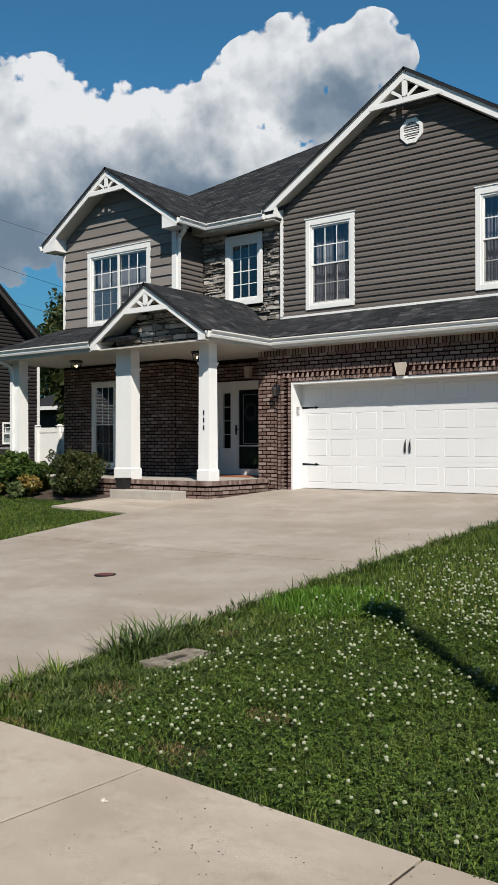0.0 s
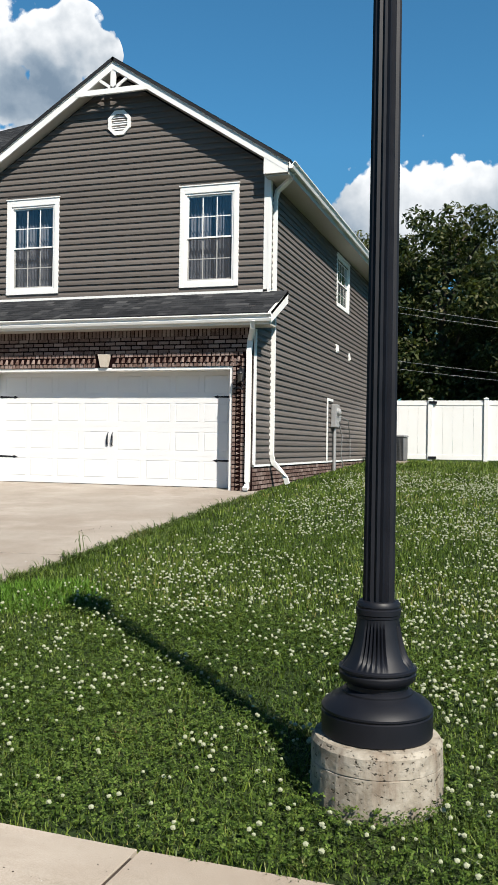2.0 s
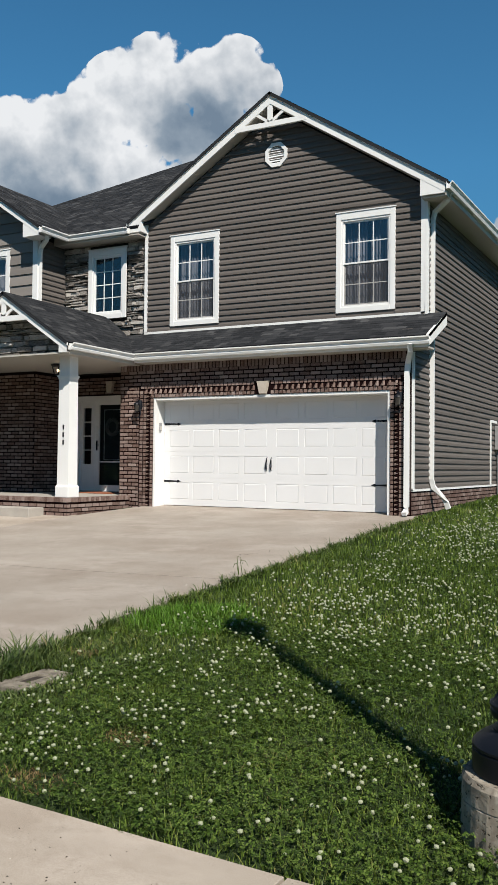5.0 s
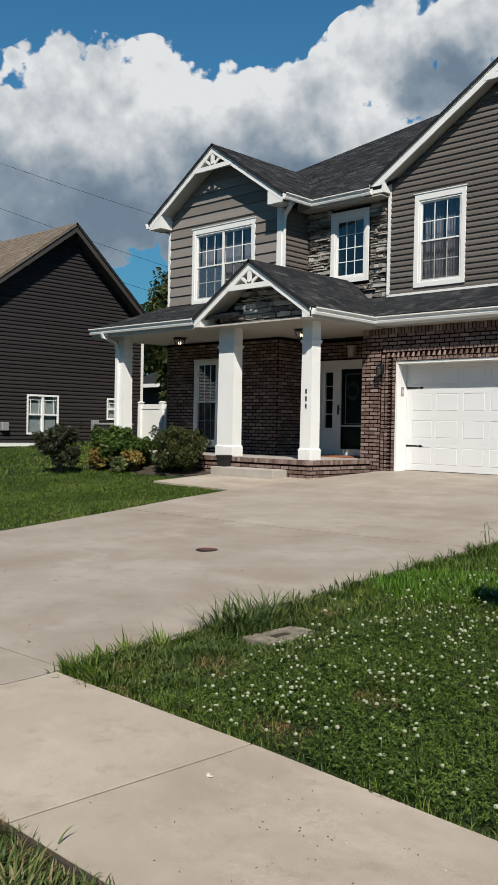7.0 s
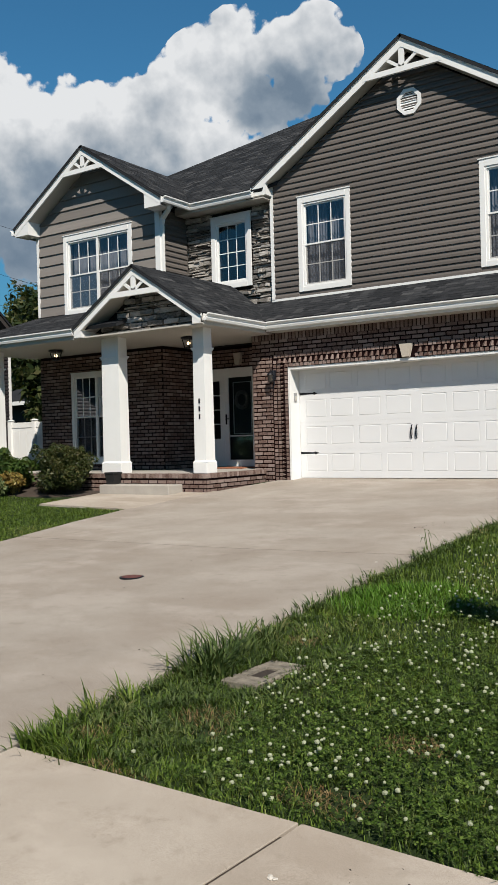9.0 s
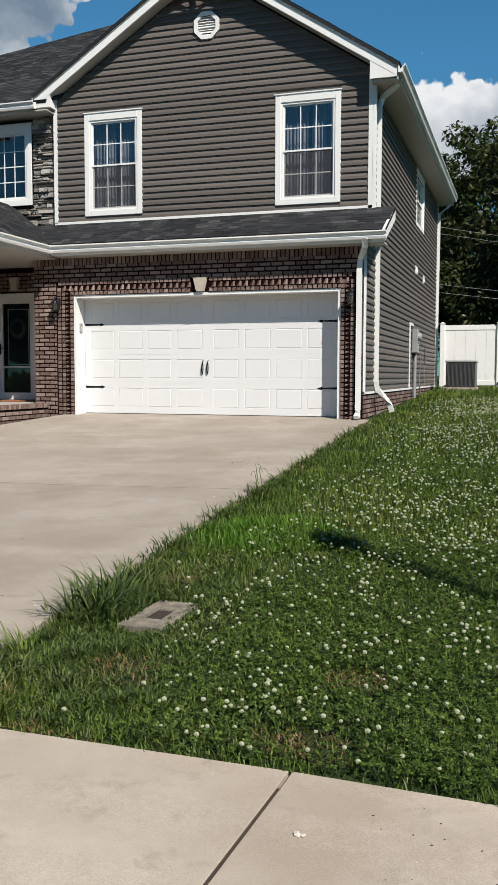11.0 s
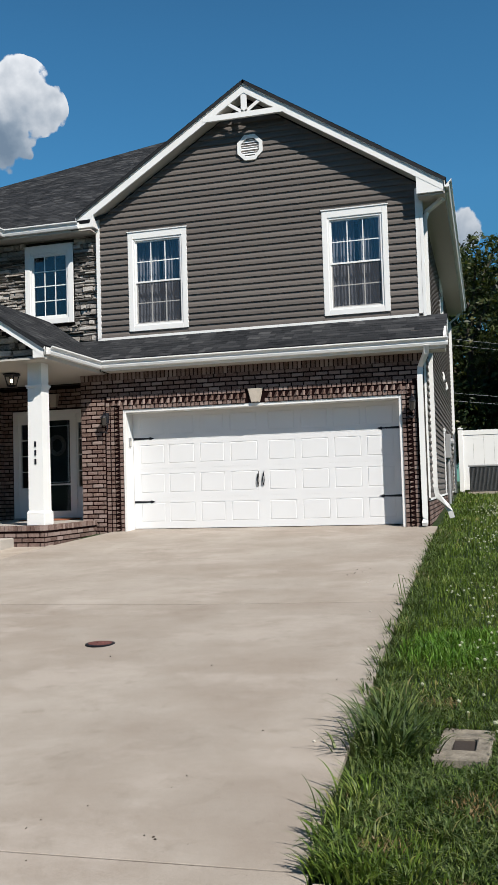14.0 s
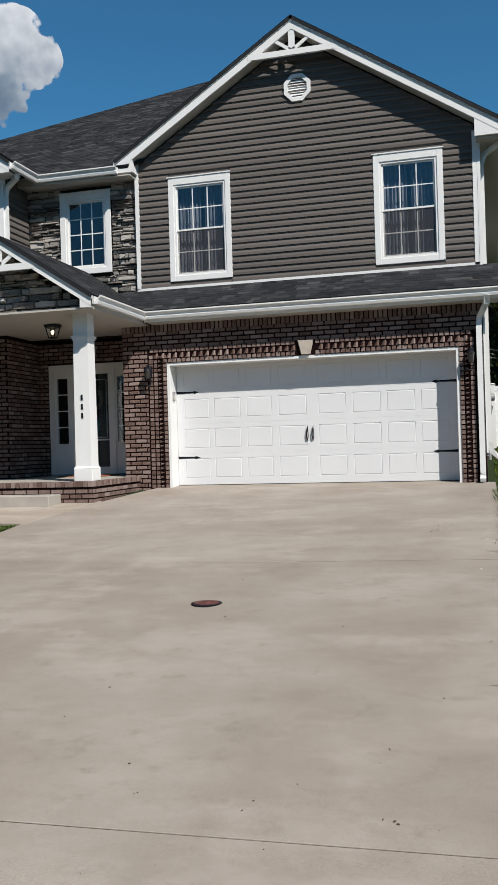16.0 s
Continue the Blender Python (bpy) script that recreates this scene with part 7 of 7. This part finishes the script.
blades("grass_left", (-15, -9.4, 3.05, 11.6), 84000, 0.036, 0.009, GRASS, 5, "green lawn grass beside the driveway", lean=1.1, keep=left_lawn)
blades("grass_left_far", (-28, -15, 5, 16), 66000, 0.04, 0.018, GRASS, 6, "green lawn grass before the neighbouring house", lean=1.1, keep=left_lawn)
blades("grass_verge", (-4.1, 3.5, 0.62, 1.9), 34000, 0.04, 0.005, GRASS, 7, "patchy verge grass by the sidewalk", keep=lambda X, Y, r: r.uniform(-1.2, 1.4, len(X)) < np.sin(X * 6.2 + 1.0) + np.sin(Y * 9 + X * 3) * 0.6 + (X < -3.0) * 0.5 - ((X + 2.75) ** 2 < 0.02) * 1.5)
# taller growth along the edges of the paving
blades("grass_edge", (-4.43, -4.26, 3.15, 14.4), 9000, 0.085, 0.006, GRASS_COARSE, 8, "long grass overhanging the driveway edge", lean=1.0, tip=0.7, keep=off_paving, clumps=300)
edge_rnd = random.Random(12)
west = math.pi
arching("grass_edge_tuft", [(-4.28, 4.4, 0.05, 34, 0.26, west, 0.9), (-4.22, 4.55, 0.05, 38, 0.28, west, 0.5), (-4.14, 4.45, 0.06, 44, 0.28, 0.0, 0.4), (-4.06, 4.42, 0.05, 38, 0.27, 0.0, 0.8),
                            (-4.27, 4.72, 0.05, 34, 0.27, west, 0.8), (-4.16, 4.68, 0.06, 36, 0.25, 1.6, 0.3), (-4.29, 4.95, 0.05, 26, 0.24, west, 0.7), (-4.2, 5.15, 0.06, 24, 0.19, west, 0.4), (-4.1, 4.9, 0.07, 26, 0.2, 0.0, 0.4)],
        GRASS_COARSE, 9, "long arching grass tuft at the driveway edge", 1.35)
arching("grass_fringe", [(-4.36 - 0.006 * y + edge_rnd.uniform(-0.01, 0.03), y + edge_rnd.uniform(-0.08, 0.08), 0.03, edge_rnd.randint(6, 20), edge_rnd.uniform(0.08, 0.16), west, 1.0) for y in np.arange(5.3, 13.5, 0.2)],
        GRASS_COARSE, 16, "uneven long grass fringe leaning over the driveway")
arching("grass_corner_tuft", [(-4.25, 3.2, 0.04, 60, 0.14, west, 1.5), (-4.15, 3.24, 0.05, 60, 0.15, 3.6, 0.8), (-4.28, 3.42, 0.04, 50, 0.15, west, 1.2), (-4.27, 3.62, 0.04, 40, 0.16, west, 1.2), (-4.24, 3.85, 0.04, 50, 0.18, west, 1.0), (-3.98, 3.2, 0.06, 50, 0.13, -1.5, 0.8)],
        GRASS, 17, "low grass tufts spreading over the sidewalk corner")
arching("verge_tuft", [(x, y, 0.05, 75, 0.1, 1.5, 0.5) for x, y in ((-2.58, 1.68), (-2.45, 1.76), (-2.33, 1.7), (-2.2, 1.78), (-2.4, 1.58), (-2.1, 1.7), (-2.0, 1.79), (-1.85, 1.74), (-1.7, 1.8), (-3.05, 1.82), (-3.2, 1.76), (-2.95, 1.7))],
        GRASS_COARSE, 18, "coarse verge grass leaning over the sidewalk")
blades("grass_corner", (-4.28, -3.42, 3.16, 5.6), 7000, 0.075, 0.007, GRASS_COARSE, 14, "coarse grass clumps at the driveway corner", lean=1.1, tip=0.62, clumps=190, keep=off_paving)
blades("grass_clumps", (-3.4, 2.4, 3.1, 6.2), 9000, 0.06, 0.006, GRASS_COARSE, 15, "coarse grass clumps among clover", lean=1.1, tip=0.62, clumps=160, keep=off_paving)
blades("grass_edge_corner", (-4.26, -3.3, 3.12, 3.55), 900, 0.042, 0.006, GRASS, 10, "rough grass at the sidewalk corner", lean=0.9)
blades("grass_edge_walk", (-4.2, 2.4, 3.02, 3.17), 5200, 0.036, 0.0055, GRASS, 11, "grass fringe along the sidewalk", lean=0.9, keep=lambda X, Y, r: abs(Y - 3.135 + 0.04 * (X + 2.9).clip(0, 2.2)) < 0.014 + 0.01 * np.sin(X * 15))
blades("grass_edge_verge", (-3.4, 1.0, 1.84, 1.92), 900, 0.06, 0.006, GRASS_COARSE, 12, "grass fringe along the verge", lean=0.9)
blades("grass_bright", (-4.3, -3.2, 5.9, 7.0), 5200, 0.085, 0.008, GRASS_BRIGHT, 13, "patch of brighter green grass", keep=lambda X, Y, r: (X + 3.8) ** 2 / 0.3 + (Y - 6.45) ** 2 / 0.35 < r.uniform(0.2, 1.2, len(X)))
clover("clover_near", (-4.4, 2.4, 3.05, 6.5), 88000, 21, "low clover leaves among the grass", keep=clover_patch)
clover("clover_mid", (-4.4, 4.5, 6.5, 11), 40000, 22, "low clover leaves among the grass", keep=clover_patch)
flowers(17500, 23)


def thatch(X, Y, rnd):
    d = np.full(len(X), 9.0)
    for px, py, rx, ry in DRY:
        d = np.minimum(d, ((X - px) / rx) ** 2 / 1.4 + ((Y - py) / ry) ** 2 / 1.4)
    return rnd.uniform(0, 1.3, len(X)) > d


blades("dry_grass", (-4.2, -2.2, 3.08, 5.4), 26000, 0.028, 0.005, STRAW, 31, "dry brown thatch patches in the lawn", lean=1.8, keep=thatch)

blades("dry_verge_grass", (-3.5, -1.6, 1.0, 1.93), 5000, 0.035, 0.005, STRAW, 32, "dry straw among the verge grass", lean=1.8, keep=lambda X, Y, r: r.uniform(0.2, 1.3, len(X)) < (Y - 1.0) + 0.3 * np.sin(X * 9))


# ---- loose grit on the concrete ----
def grit(name, spots, mat, seed, label, slim=(0.5, 1)):
    """Small stones and leaf crumbs lying about given places: x, y, spread, count, size."""
    rnd = random.Random(seed)
    bm = bmesh.new()
    for x, y, spread, count, size in spots:
        for k in range(count):
            px, py = x + rnd.gauss(0, spread), y + rnd.gauss(0, spread)
            s = size * rnd.uniform(0.5, 1.3)
            m = Matrix.Translation((px, py, ground_z(px, py) + s * 0.3)) @ pose(0, 0, 0, rnd.uniform(-20, 20), rnd.uniform(-20, 20), rnd.uniform(0, 360)) @ Matrix.Diagonal((s, s * rnd.uniform(*slim), s * 0.5, 1))
            bmesh.ops.create_icosphere(bm, subdivisions=1, radius=1.0, matrix=m)
    ob = tagged(new(name, mesh_of(name, bm, mat)), label, "grit", kind="stuff")
    return ob


grit("pale_pebble", [(-4.67, 7.7, 0.012, 2, 0.013), (-4.51, 6.36, 0.012, 2, 0.012), (-4.53, 4.5, 0.012, 2, 0.012), (-4.8, 9.3, 0.15, 5, 0.011), (-2.6, 2.722, 0.01, 2, 0.015), (-1.9, 2.6, 0.3, 6, 0.004)], simple("pale_gravel", (0.492, 0.459, 0.41), 0.15, 0.9, 30, 200, 0.4), 3, "few pale pebbles lying on the concrete")
grit("leaf_crumb", [(-5.04, 9.88, 0.12, 9, 0.009), (-5.9, 3.43, 0.005, 2, 0.007), (-4.95, 3.35, 0.015, 3, 0.006), (-4.61, 5.6, 0.01, 2, 0.007), (-2.1, 2.55, 0.3, 70, 0.004), (-1.0, 2.6, 0.35, 80, 0.004), (-5.6, 3.12, 0.7, 26, 0.005), (-6.5, 5.4, 1.2, 14, 0.006)], BARK, 4, "dark grass clippings and crumbs lying on the concrete", slim=(0.15, 0.5))


def weed(x, y):
    g = ground_z(x, y)
    t = thing("weed_stalk", (x, y, g - 0.02), "bent dry weed stalk at the driveway edge", "weed")
    for dx, dy, h, bend in ((0, 0, 0.2, 0.07), (0.03, 0.02, 0.16, 0.1), (-0.02, 0.03, 0.12, -0.04)):
        bm = bmesh.new()
        tube(bm, [(x + dx, y + dy, g - 0.02), (x + dx - 0.02, y + dy, g + h * 0.6), (x + dx - 0.03, y + dy, g + h), (x + dx - 0.03 + bend * 0.6, y + dy, g + h * 0.95), (x + dx - 0.03 + bend, y + dy, g + h * 0.6)], 0.004, 5, 0.002)
        part("stem", bm, GRASS, t)


weed(-4.46, 8.42)
